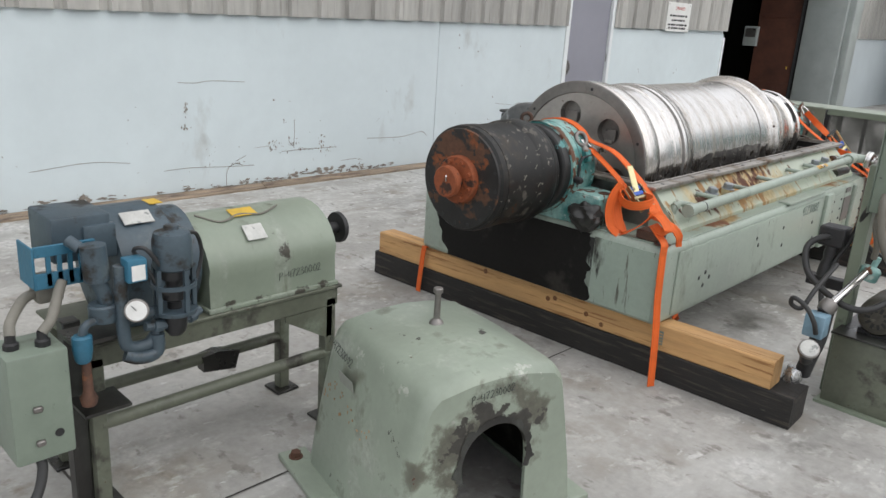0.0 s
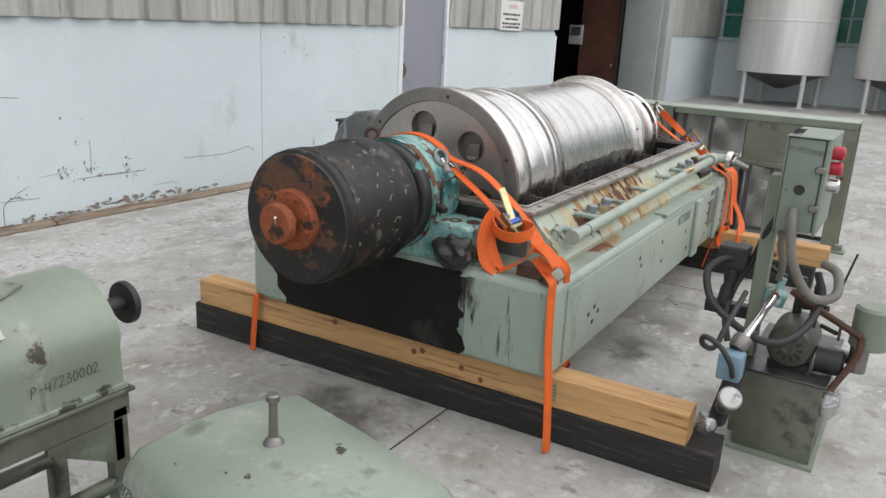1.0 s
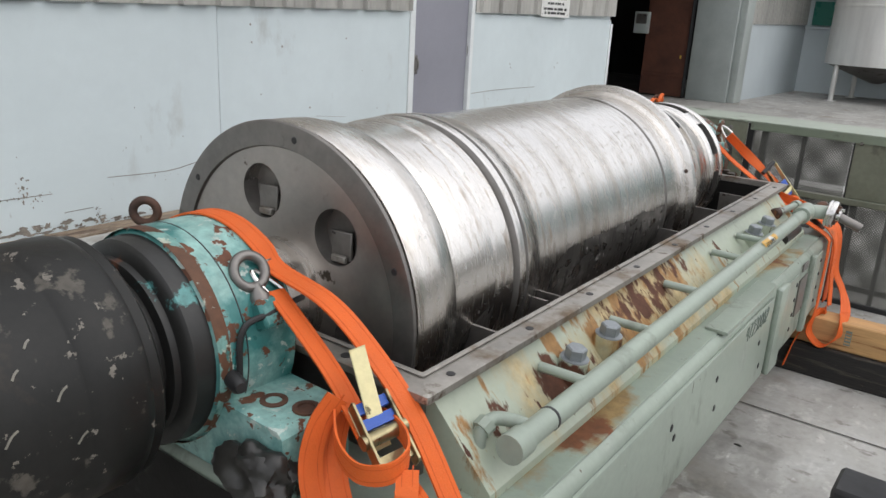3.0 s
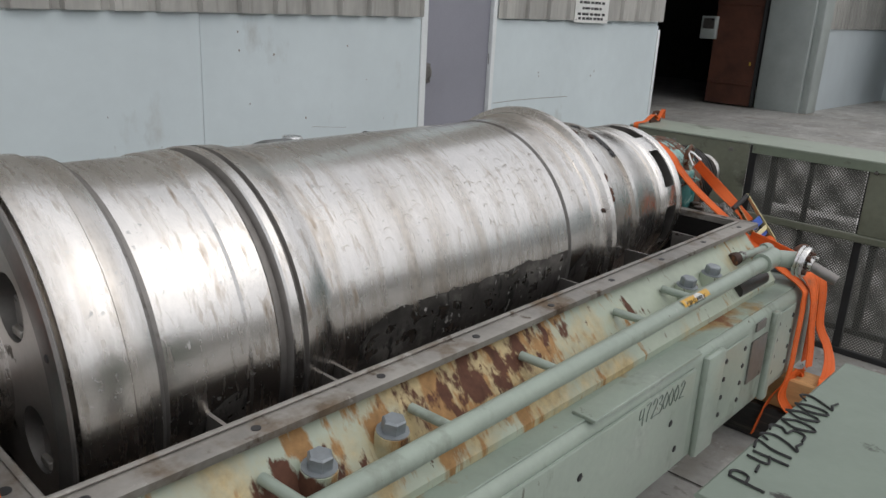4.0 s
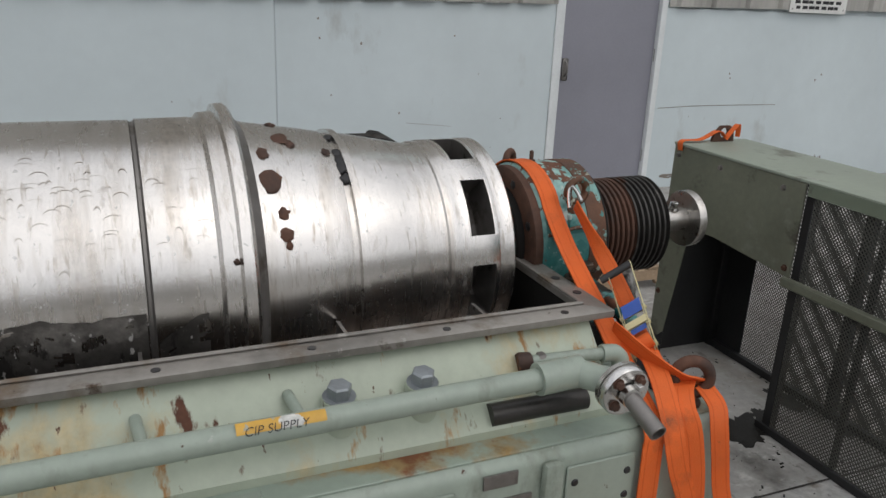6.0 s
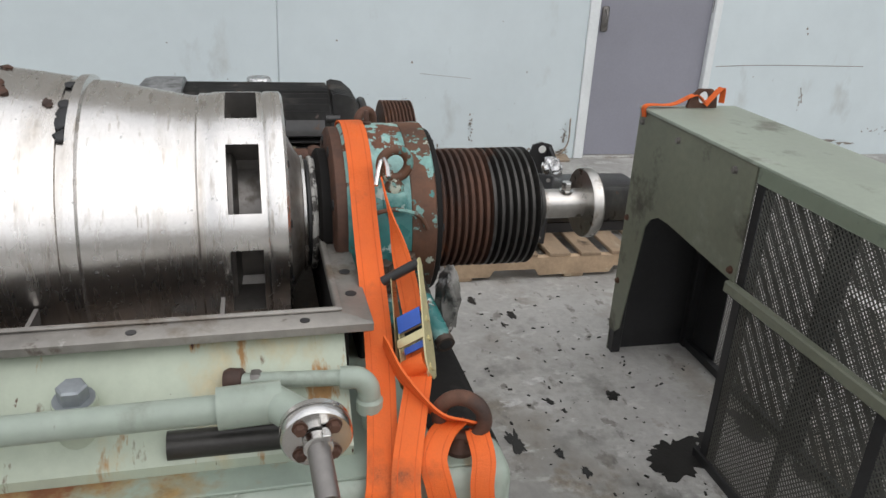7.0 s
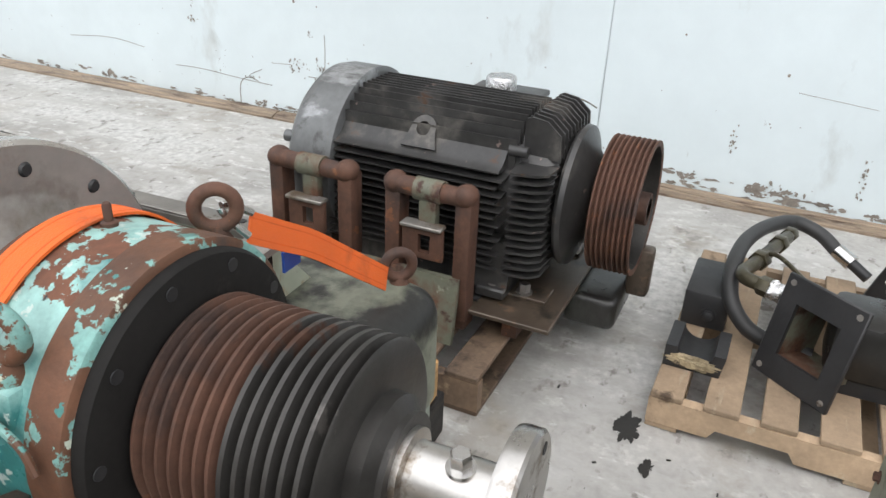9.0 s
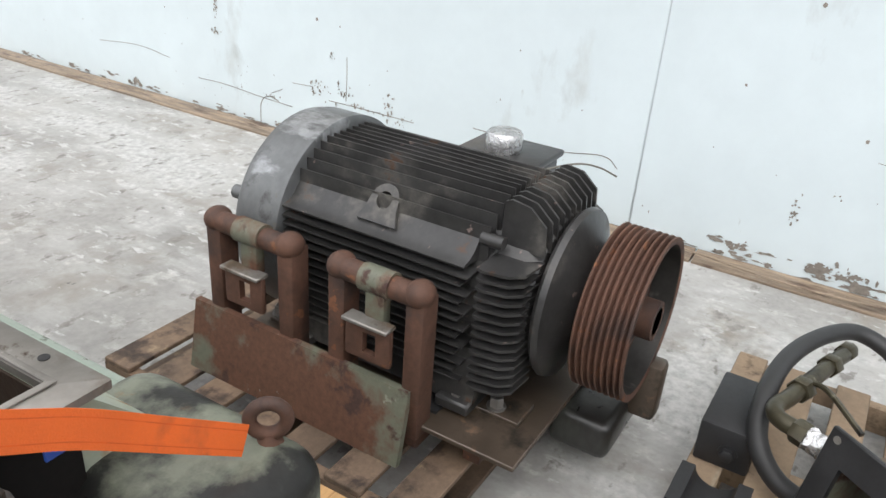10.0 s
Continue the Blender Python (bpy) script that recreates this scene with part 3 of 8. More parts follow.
XZ = Matrix(((1, 0, 0, 0), (0, 0, 1, 0), (0, 1, 0, 0), (0, 0, 0, 1)))   # (x, z) swept along y
YZ = Matrix(((0, 0, 1, 0), (1, 0, 0, 0), (0, 1, 0, 0), (0, 0, 0, 1)))   # (y, z) swept along x
YX = Matrix(((0, 1, 0, 0), (1, 0, 0, 0), (0, 0, 1, 0), (0, 0, 0, 1)))   # (y, x) swept along z

STROKES = {"P": [((0.05, 0), (0.12, 0.5), (0.16, 1.0)), ((0.12, 0.95), (0.42, 1.02), (0.55, 0.8), (0.42, 0.58), (0.12, 0.5))], "-": [((0.1, 0.45), (0.5, 0.5))],
           "4": [((0.15, 1.0), (0.05, 0.45), (0.5, 0.5)), ((0.48, 0.95), (0.42, 0.0))], "7": [((0.05, 0.95), (0.52, 1.0), (0.3, 0.5), (0.2, 0.0))],
           "2": [((0.05, 0.8), (0.3, 1.05), (0.5, 0.8), (0.3, 0.4), (0.03, 0.03), (0.3, 0.08), (0.58, 0.0))], "3": [((0.08, 0.95), (0.4, 1.0), (0.42, 0.72), (0.2, 0.55), (0.5, 0.42), (0.42, 0.08), (0.05, 0.05))],
           "0": [((0.28, 1.0), (0.05, 0.55), (0.18, 0.05), (0.42, 0.15), (0.5, 0.6), (0.28, 1.0))]}


def scrawl(text, size, m, parent, material, label, seed=1):
    """Handwriting: thin marker strokes laid on the plane of m."""
    r = random.Random(seed)
    bm = bmesh.new()
    x = 0.0
    for ch in text:
        up = r.uniform(-0.05, 0.05)
        for st in STROKES[ch]:
            pts = [m @ Vector(((x + a + r.uniform(-0.03, 0.03)) * size, (b + up + r.uniform(-0.03, 0.03)) * size, 0.0)) for a, b in st]
            tube(bm, pts, 0.0012, 4)
        x += 0.66 + r.uniform(-0.06, 0.06)
    return part("writing", bm, material, parent, label)



def letters(name, text, size, m, parent, material="ink", label=""):
    """Writing as a thin mesh, its left baseline corner at m."""
    c = bpy.data.curves.new(name, 'FONT')
    c.body, c.size, c.extrude, c.shear, c.offset = text, size, 0.0004, 0.22, -0.012 * size
    tmp = new(name, c)
    me = bpy.data.meshes.new_from_object(tmp.evaluated_get(bpy.context.evaluated_depsgraph_get()))
    bpy.data.objects.remove(tmp)
    me.transform(m)
    me.transform(Matrix.Translation(-ORIGIN[parent.name]))
    me.materials.clear()
    me.materials.append(M[material])
    ob = new(name, me)
    ob.parent = parent
    ORIGIN[ob.name] = ORIGIN[parent.name]
    return tagged(ob, label)


# ---- setting ----
WX = -5.31          # face of the long wall
EAVE = 1.432        # where the siding starts, at y = 6
SLOPE = 0.0145      # its lower edge rises along the wall
SEAM = 6.07         # joint between two wall panels


def knots(lo, hi, fine_lo, fine_hi, n):
    a = [fine_lo + (fine_hi - fine_lo) * i / n for i in range(n + 1)]
    return [lo, lo * 0.4, lo * 0.12] + a + [hi * 0.12, hi * 0.4, hi]


bm = B()
gx, gy = knots(-400, 400, -10, 8, 60), knots(-400, 400, -6, 26, 80)
gv = [[bm.verts.new((x, y, 0.0)) for y in gy] for x in gx]
for i in range(len(gx) - 1):
    for j in range(len(gy) - 1):
        bm.faces.new((gv[i][j], gv[i + 1][j], gv[i + 1][j + 1], gv[i][j + 1]))
ground = solo("ground", bm, "concrete", "worn grey concrete yard with damp patches and oil spots", "ground", kind="structure")


def strip_on_ground(bm, a, b, w, lift=0.004, n=24):
    a, b = Vector(a), Vector(b)
    s = (b - a).cross(Vector((0, 0, 1))).normalized() * w / 2
    prev = None
    for i in range(n + 1):
        p = a.lerp(b, i / n)
        wob = 1 + 0.4 * noise.noise(p * 9)
        row = []
        for q in (p + s * wob, p - s * wob):
            row.append(bm.verts.new((q.x, q.y, lift)))
        if prev:
            bm.faces.new((prev[0], prev[1], row[1], row[0]))
        prev = row
    return bm


for a, b in (((-1.62, -3, 0), (-1.62, 12, 0)), ((-5.2, 5.6, 0), (4.0, 5.72, 0)), ((2.4, -3, 0), (2.4, 12, 0)), ((-5.2, 1.2, 0), (4, 1.3, 0)), ((-5.2, 10.0, 0), (4, 10.1, 0))):
    j = part("slab_joint", strip_on_ground(B(), a, b, 0.008), "joint", ground)

# long wall: two painted panels, the doorway, siding above
# unseen wall added across the yard to darken low reflections in the bowl
yard_wall = thing("wall_east", (13, 4, 0), "plain grey unseen wall across the yard, added for reflections", "wall", kind="structure")
part("wall_core", box(B(), 13, 13.3, -20, 28, -0.05, 3.2), "siding", yard_wall)
wall = thing("wall_west", (WX, 5, 0), "pale blue painted yard wall, chipped and stained near the ground", "wall", kind="structure")
for y0, y1 in ((-8.0, SEAM - 0.002), (SEAM + 0.002, 8.16), (9.14, 12.27)):
    part("wall_panel", box(B(), WX - 0.2, WX, y0, y1, -0.05, EAVE + 0.04, 0.004, 1), "wall", wall)
# top carried on unseen to 7.6 to bound the sky in the bowl
part("wall_core", box(B(), WX - 0.24, WX - 0.02, -8, 8.16, -0.05, 7.6), "wall", wall)
part("wall_core", box(B(), WX - 0.24, WX - 0.02, 9.14, 12.27, -0.05, 7.6), "wall", wall)
part("wall_core", box(B(), WX - 0.24, WX - 0.02, 8.16, 9.14, 2.12, 7.6), "wall", wall)


def siding(y0, y1, z0, z1, x, pitch=0.296, depth=0.035, off=0.154, along='y'):
    """Sheet of broad flat ribs with narrow grooves between."""
    bm = B()
    prof = []
    k = math.floor((y0 - off) / pitch)
    while k * pitch + off < y1:
        b = k * pitch + off
        for f, d in ((0.0, 1), (0.30, 1), (0.34, 0.8), (0.40, 0.8), (0.44, 1), (0.70, 1), (0.77, 0), (0.94, 0)):
            y = b + f * pitch
            if y0 <= y <= y1 and (not prof or y > prof[-1][0] + 1e-4):
                prof.append((y, d * depth))
        k += 1
    rings = []
    for z in (z0, z1):
        r = []
        for y, d in prof:
            r.append((x + d, y, z + (SLOPE * (y - 6) if z < 2 else 0)) if along == 'y' else (y, x - d, z))
        rings.append(r)
    loft(bm, rings, closed=False)
    ext = bmesh.ops.extrude_face_region(bm, geom=bm.faces[:])
    off = Vector((-0.004, 0, 0)) if along == 'y' else Vector((0, 0.004, 0))
    for v in ext["geom"]:
        if isinstance(v, bmesh.types.BMVert):
            v.co += off
    bmesh.ops.recalc_face_normals(bm, faces=bm.faces)
    return bm


for y0, y1, pitch, off in ((-8, 8.16, 0.296, 0.154), (9.16, 12.30, 0.348, 0.207)):
    part("siding", siding(y0, y1, EAVE, 7.6, WX + 0.012, pitch, 0.035, off), "siding", wall, "weathered grey ribbed metal siding")
part("seam_filler", box(B(), WX - 0.008, WX - 0.0012, SEAM - 0.0018, SEAM + 0.0018, 0.05, EAVE), "seam", wall)
part("corner_trim", box(B(), WX - 0.24, WX + 0.015, 12.25, 12.30, 0, EAVE - 0.005, 0.004), "white", wall)

# broken plaster and scars along the foot of the wall
rng = random.Random(4)


def blot(bm, y, z, w, h, x, seed, jag=0.45):
    r = random.Random(seed)
    n = 18
    vs = []
    for i in range(n):
        a = 2 * math.pi * i / n
        k = 1 - jag + jag * 2 * r.random() * 0.7
        vs.append(bm.verts.new((x, y + math.cos(a) * w / 2 * k, z + math.sin(a) * h / 2 * k)))
    c = bm.verts.new((x, y, z))
    for i in range(n):
        bm.faces.new((c, vs[i], vs[(i + 1) % n]))


# clusters of small chips: y, z, width, height, count, size of a chip
clusters = ((4.15, 0.345, 0.14, 0.09, 22, 0.012), (4.33, 0.35, 0.09, 0.10, 16, 0.011), (4.645, 0.36, 0.10, 0.13, 16, 0.012), (4.72, 0.255, 0.08, 0.07, 10, 0.010), (4.26, 0.54, 0.05, 0.05, 7, 0.008), (4.50, 0.287, 0.34, 0.022, 22, 0.011), (3.345, 0.535, 0.09, 0.04, 14, 0.013),
            (3.355, 0.68, 0.022, 0.12, 18, 0.011), (3.56, 0.27, 0.10, 0.16, 14, 0.007), (3.78, 0.22, 0.12, 0.03, 12, 0.010), (6.76, 0.31, 0.030, 0.11, 16, 0.011), (7.375, 0.25, 0.035, 0.16, 22, 0.012), (6.89, 0.43, 0.03, 0.03, 5, 0.007), (8.08, 0.17, 0.06, 0.10, 20, 0.014),
            (6.98, 0.11, 0.20, 0.06, 26, 0.014), (5.10, 0.11, 0.05, 0.07, 9, 0.010), (5.60, 0.30, 0.20, 0.05, 8, 0.007), (10.9, 0.20, 0.5, 0.05, 30, 0.016), (9.96, 0.45, 0.02, 0.13, 12, 0.010))
for i, (y, z, w, h, n, d0) in enumerate(clusters):
    sr = random.Random(700 + i)
    bm = B()
    for k in range(n):
        d = d0 * sr.uniform(0.4, 1.25)
        blot(bm, y + sr.gauss(0, 0.30) * w, z + sr.gauss(0, 0.30) * h, d, d * sr.uniform(0.6, 2.2), WX + 0.0030 + 0.0001 * k, 100 + i * 40 + k)
    part("scar", bm, "plaster", wall)
# plaster broken away along the foot: y, z, width, height
for i, (y, z, w, h) in enumerate(((2.52, 0.075, 0.14, 0.07), (3.38, 0.03, 0.30, 0.025), (3.66, 0.035, 0.16, 0.03), (4.12, 0.04, 0.30, 0.02), (4.38, 0.065, 0.20, 0.05), (4.54, 0.08, 0.22, 0.05), (4.80, 0.075, 0.20, 0.055), (5.05, 0.07, 0.16, 0.05), (5.30, 0.055, 0.22, 0.03), (6.53, 0.11, 0.16, 0.05), (6.98, 0.09, 0.24, 0.06), (7.18, 0.06, 0.30, 0.05), (7.70, 0.06, 0.24, 0.04), (9.5, 0.10, 0.4, 0.05), (10.3, 0.10, 0.4, 0.05))):
    sr = random.Random(900 + i)
    bm = B()
    for k in range(12):
        blot(bm, y + sr.uniform(-0.5, 0.5) * w, z + sr.uniform(-0.4, 0.4) * h, w * sr.uniform(0.10, 0.42), h * sr.uniform(0.2, 0.7), WX + 0.0030 + 0.0001 * k, 2100 + i * 20 + k, 0.55)
    part("scar", bm, "plaster", wall)
foot = random.Random(31)
for i in range(46):
    y, z = foot.uniform(1.2, 8.1), 0.040 + abs(foot.gauss(0, 0.020))
    bm = B()
    for k in range(3):
        blot(bm, y + foot.gauss(0, 0.03), z + foot.gauss(0, 0.008), foot.uniform(0.015, 0.09), foot.uniform(0.006, 0.024), WX + 0.0030 + 0.0001 * k, 1300 + i * 5 + k, 0.55)
    part("scar", bm, "plaster", wall)
# single nail holes and chips: y, z, size
for i, (y, z, d) in enumerate(((4.145, 0.728, 0.020), (4.308, 0.713, 0.010), (5.40, 0.77, 0.009), (6.357, 1.311, 0.016), (6.365, 1.184, 0.016), (6.655, 1.155, 0.018), (6.443, 0.805, 0.012), (6.94, 0.675, 0.016), (7.346, 1.218, 0.014), (9.888, 0.96, 0.018), (10.93, 0.953, 0.018), (10.865, 0.906, 0.02), (9.90, 0.923, 0.016), (7.75, 0.62, 0.010), (4.63, 0.53, 0.008), (2.9, 0.62, 0.010), (5.75, 0.55, 0.008), (7.55, 0.95, 0.008))):
    bm = B()
    blot(bm, y, z, d, d * 1.1, WX + 0.003, 300 + i, 0.3)
    part("chip", bm, "plaster", wall)
for i in range(60):
    y, z = rng.uniform(1.2, 9.9), 0.08 + abs(rng.gauss(0, 0.22))
    if 8.1 < y < 9.2 or z > 1.3:
        continue
    s = rng.uniform(0.003, 0.008)
    bm = B()
    blot(bm, y, z, s, s * rng.uniform(0.6, 2.2), WX + 0.003, 400 + i)
    part("chip", bm, "plaster", wall)
for pts, r in ((((3.30, 0.885), (3.44, 0.879), (3.58, 0.894), (3.87, 0.881)), 0.0022), (((4.355, 0.552), (4.357, 0.45), (4.351, 0.306)), 0.0022), (((4.23, 0.285), (4.47, 0.286), (4.815, 0.281)), 0.0022), (((3.16, 0.216), (3.39, 0.22), (3.69, 0.201), (3.95, 0.19)), 0.0020), (((3.69, 0.031), (3.70, 0.168), (3.767, 0.218), (3.846, 0.201)), 0.0026), (((3.956, 0.335), (4.11, 0.343)), 0.0016), (((3.784, 0.24), (3.874, 0.28)), 0.0020),
               (((5.18, 0.335), (5.62, 0.323), (5.884, 0.357), (5.967, 0.312)), 0.0024), (((4.877, 0.15), (5.065, 0.155)), 0.0020), (((9.195, 0.677), (9.64, 0.692), (10.45, 0.693)), 0.0026), (((9.946, 0.528), (9.965, 0.47), (9.981, 0.411)), 0.0030), (((2.2, 0.30), (2.6, 0.33), (2.9, 0.30)), 0.0018), (((7.0, 0.60), (7.35, 0.57)), 0.0012)):
    part("crack", tube(B(), [(WX + 0.0006, y, z) for y, z in pts], r, 5), "plaster", wall)

# board lying along the foot of the wall
bm = B()
for k, (y0, y1) in enumerate(((-8, 1.4), (1.41, 4.0), (4.01, 6.4), (6.41, 8.1))):
    rings = []
    for i in range(13):
        y = y0 + (y1 - y0) * i / 12
        z = 0.0
        w = 0.10 + 0.012 * noise.noise(Vector((y * 2, k, 0)))
        rings.append([(WX + 0.004, y, z), (WX + w, y, z), (WX + w, y, z + 0.012), (WX + 0.05, y, z + 0.03), (WX + 0.004, y, z + 0.035)])
    loft(bm, rings)
baseboard = solo("baseboard", bm, "strip", "sodden brown board along the foot of the wall", "baseboard", kind="structure")
cable = solo("cable", tube(B(), [(WX + 0.09, 6.3, 0.06), (WX + 0.10, 6.8, 0.035), (WX + 0.08, 7.4, 0.045), (WX + 0.10, 7.9, 0.03), (WX + 0.05, 8.08, 0.10), (WX + 0.03, 8.10, 0.3)], 0.005, 8), "strip", "dirty brown cable lying at the foot of the wall", "cable")

# grey door
door = thing("door_1", (WX, 8.65, 0), "closed grey-violet steel door in a chipped white frame", "door", kind="structure")
part("leaf", box(B(), WX - 0.075, WX - 0.03, 8.235, 9.105, 0.015, 2.06, 0.003, 1), "door", door)
for y0, y1 in ((8.16, 8.235), (9.105, 9.16)):
    part("jamb", box(B(), WX - 0.12, WX + 0.012, y0, y1, 0, 2.12, 0.004, 1), "white", door)
part("head", box(B(), WX - 0.12, WX + 0.012, 8.235, 9.105, 2.063, 2.12, 0.004, 1), "white", door)
part("threshold", box(B(), WX - 0.15, WX + 0.02, 8.235, 9.105, -0.02, 0.013, 0.003, 1), "concrete", door)
bm = B()
box(bm, WX - 0.03, WX - 0.018, 8.265, 8.315, 0.90, 1.07, 0.012)
latch = part("latch_plate", bm, "steel_dark", door, "worn brown latch plate")
part("pull", tube(B(), [(WX - 0.02, 8.29, 0.93), (WX + 0.01, 8.29, 0.96), (WX + 0.01, 8.29, 1.02), (WX - 0.02, 8.29, 1.05)], 0.008, 8), "steel_dark", latch)
for z in (0.28, 1.10, 1.85):
    part("hinge", rod(B(), (WX - 0.02, 9.112, z - 0.05), (WX - 0.02, 9.112, z + 0.05), 0.009), "steel_dark", door)

# notice on the siding
SY, SZB = 10.37, 1.475
sign = thing("wall_sign", (WX + 0.05, SY, SZB), "white printed notice for drivers screwed to the siding", "sign")
part("board", box(B(), WX + 0.050, WX + 0.054, SY, SY + 0.64, SZB, SZB + 0.385), "label", sign)
S_M = Matrix.Translation((WX + 0.0555, SY + 0.20, SZB + 0.285)) @ Euler((radians(90), 0, radians(90))).to_matrix().to_4x4()
letters("writing", "DRIVERS", 0.068, S_M, sign, "redink", "red capital letters")
for z, w in ((0.195, 0.50), (0.135, 0.38), (0.075, 0.54), (0.030, 0.50)):
    for k in range(7):
        a = SY + 0.32 - w / 2 + w * k / 7
        part("text_bar", box(B(), WX + 0.0545, WX + 0.0555, a, a + w / 7 * (0.62 + 0.3 * ((k * 7 + int(z * 100)) % 3) / 2), SZB + z, SZB + z + 0.026), "ink", sign)
for y in (SY + 0.03, SY + 0.61):
    for z in (SZB + 0.03, SZB + 0.355):
        part("screw", lathe(B(), [(0.007, 0), (0.004, 0.004)], (WX + 0.054, y, z), (1, 0, 0), 8), "steel_dark", sign)

# the wide opening beyond, its dark shed, and the far bay
far = thing("wall_far", (-5.4, 18.3, 0), "pale grey pier and far bay of the building", "wall", kind="structure")
part("pier", box(B(), -6.25, -5.42, 17.95, 18.35, 0, 5.2, 0.01), "trim_grey", far)
part("pier", box(B(), -5.415, -5.28, 18.05, 18.5, 0, 5.2, 0.01), "trim_grey", far)
part("wall_panel", box(B(), -5.6, -5.40, 18.36, 23.3, 0, 1.56), "wall_far", far)
part("wall_core", box(B(), -5.6, -5.43, 18.36, 23.3, 1.56, 5.2), "wall_far", far)
part("siding", siding(18.52, 23.28, 1.36, 5.2, -5.395, 0.2, 0.03), "siding", far)
part("back_panel", box(B(), -5.6, 14, 23.3, 23.5, 0, 1.55), "wall_far", far)
part("back_core", box(B(), -5.6, 14, 23.36, 23.5, 1.55, 5.2), "wall_far", far)
for k in range(6):
    x0 = -5.3 + k * 2.6
    for i in range(4):
        for q in range(2):
            part("window_pane", box(B(), x0 + 0.55 * i + 0.02, x0 + 0.55 * i + 0.52, 23.30, 23.32, 1.62 + q * 0.62, 2.18 + q * 0.62), "tealglass", far)
    part("mullion", box(B(), x0 + 2.25, x0 + 2.5, 23.18, 23.35, 1.55, 5.2), "white", far)
part("sill", box(B(), -5.6, 14, 23.24, 23.36, 1.52, 1.58, 0.01), "wall_far", far)
shed = thing("shed_interior", (-9, 15, 0), "dark unlit shed behind the wide opening", "interior", kind="structure")
# walls and roof near black: the unlit inside put into their colour
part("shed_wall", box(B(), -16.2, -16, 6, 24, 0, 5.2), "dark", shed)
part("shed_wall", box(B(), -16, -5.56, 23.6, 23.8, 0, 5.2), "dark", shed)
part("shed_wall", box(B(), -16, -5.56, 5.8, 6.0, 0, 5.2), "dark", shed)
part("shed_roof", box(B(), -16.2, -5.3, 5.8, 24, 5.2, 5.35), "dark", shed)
part("lintel", box(B(), -5.56, -5.33, 12.27, 18.5, 3.6, 5.2), "siding", shed)
bd = thing("steel_door", (-6.7, 17.9, 0), "rust-brown steel door standing open in the shed", "door")
part("leaf", box(B(), -7.20, -6.27, 17.80, 17.87, 0.03, 3.5, 0.006, 1), "brown_door", bd)
for z in (0.42, 1.9, 3.2):
    part("rail", box(B(), -7.20, -6.27, 17.775, 17.797, z, z + 0.07, 0.004, 1), "brown_door", bd)
part("edge_strip", box(B(), -6.266, -6.252, 17.76, 17.93, 0.02, 3.5), "black", bd)
sb = part("switch_box", box(B(), -7.44, -7.12, 17.68, 17.774, 1.25, 1.68, 0.012), "trim_grey", bd, "pale grey switch box")
part("cover", box(B(), -7.40, -7.16, 17.670, 17.682, 1.44, 1.64, 0.006, 1), "steel_dark", sb)
part("keyhole", box(B(), -6.40, -6.37, 17.79, 17.8, 0.8, 0.86), "yellow", bd)


def tank(cx, cy, r, z0):
    t = thing("storage_tank", (cx, cy, 0), "tall stainless steel tank with a cone bottom on three legs", "tank", "stainless tanks")
    part("shell", lathe(B(), [(r, z0), (r, z0 + 1.22), (r + 0.012, z0 + 1.23), (r + 0.012, z0 + 1.27), (r, z0 + 1.28), (r, 6.0), (0.3, 6.5)], (cx, cy, 0), (0, 0, 1), 64), "tank", t)
    part("cone", lathe(B(), [(0.1, z0 - 0.38), (r * 0.97, z0 - 0.001)], (cx, cy, 0), (0, 0, 1), 48), "steel_dark", t)
    for a in (-135, -50, 35, 125):
        x, y = cx + (r - 0.10) * math.cos(radians(a)), cy + (r - 0.10) * math.sin(radians(a))
        leg = part("leg", rod(B(), (x, y, 0.012), (x, y, z0 + 0.16), 0.055, 16), "tank", t)
        part("foot", rod(B(), (x, y, 0), (x, y, 0.02), 0.12, 16), "tank", leg)
        part("pad", box(B(), x - 0.09, x + 0.09, y - 0.02, y + 0.02, z0 + 0.02, z0 + 0.28, 0.004, 1), "tank", leg)
    return t


tank(-3.62, 22.5, 1.12, 0.80)
tank(-0.86, 22.5, 1.12, 0.80)


def thing_at(name, m, label, category, group=""):
    """A thing whose parts are built in its own coordinates."""
    e = new(name)
    e.empty_display_size = 0.1
    e.matrix_basis = m
    ORIGIN[e.name] = Vector((0, 0, 0))
    return tagged(e, label, category, group)


def cut(ob, cutter):
    """Takes the closed mesh cutter (bm, in ob's coordinates) out of ob's mesh."""
    me = bpy.data.meshes.new("cutter")
    cutter.to_mesh(me)
    cutter.free()
    c = new("cutter", me)
    c.matrix_world = ob.matrix_world
    mod = ob.modifiers.new("cut", 'BOOLEAN')
    mod.object, mod.operation, mod.solver = c, 'DIFFERENCE', 'EXACT'
    bpy.context.view_layer.update()
    c.matrix_world = ob.matrix_world
    bpy.context.view_layer.update()
    done = bpy.data.meshes.new_from_object(ob.evaluated_get(bpy.context.evaluated_depsgraph_get()))
    ob.modifiers.clear()
    done.name = ob.data.name
    ob.data = done
    bpy.data.objects.remove(c)
    for p in done.polygons:
        p.use_smooth = True
    done.set_sharp_from_angle(angle=radians(38))
    return ob


# ---- decanter centrifuge ----
AX, AZ = -2.10, 0.83
dec = thing("decanter_centrifuge", (AX, 4.9, 0.26), "large decanter centrifuge, steel bowl exposed in a rusting pale green tub", "centrifuge")
O = ORIGIN[dec.name]


def ax(prof, seg=72):
    return lathe(B(), prof, (AX, 0, AZ), (0, 1, 0), seg)


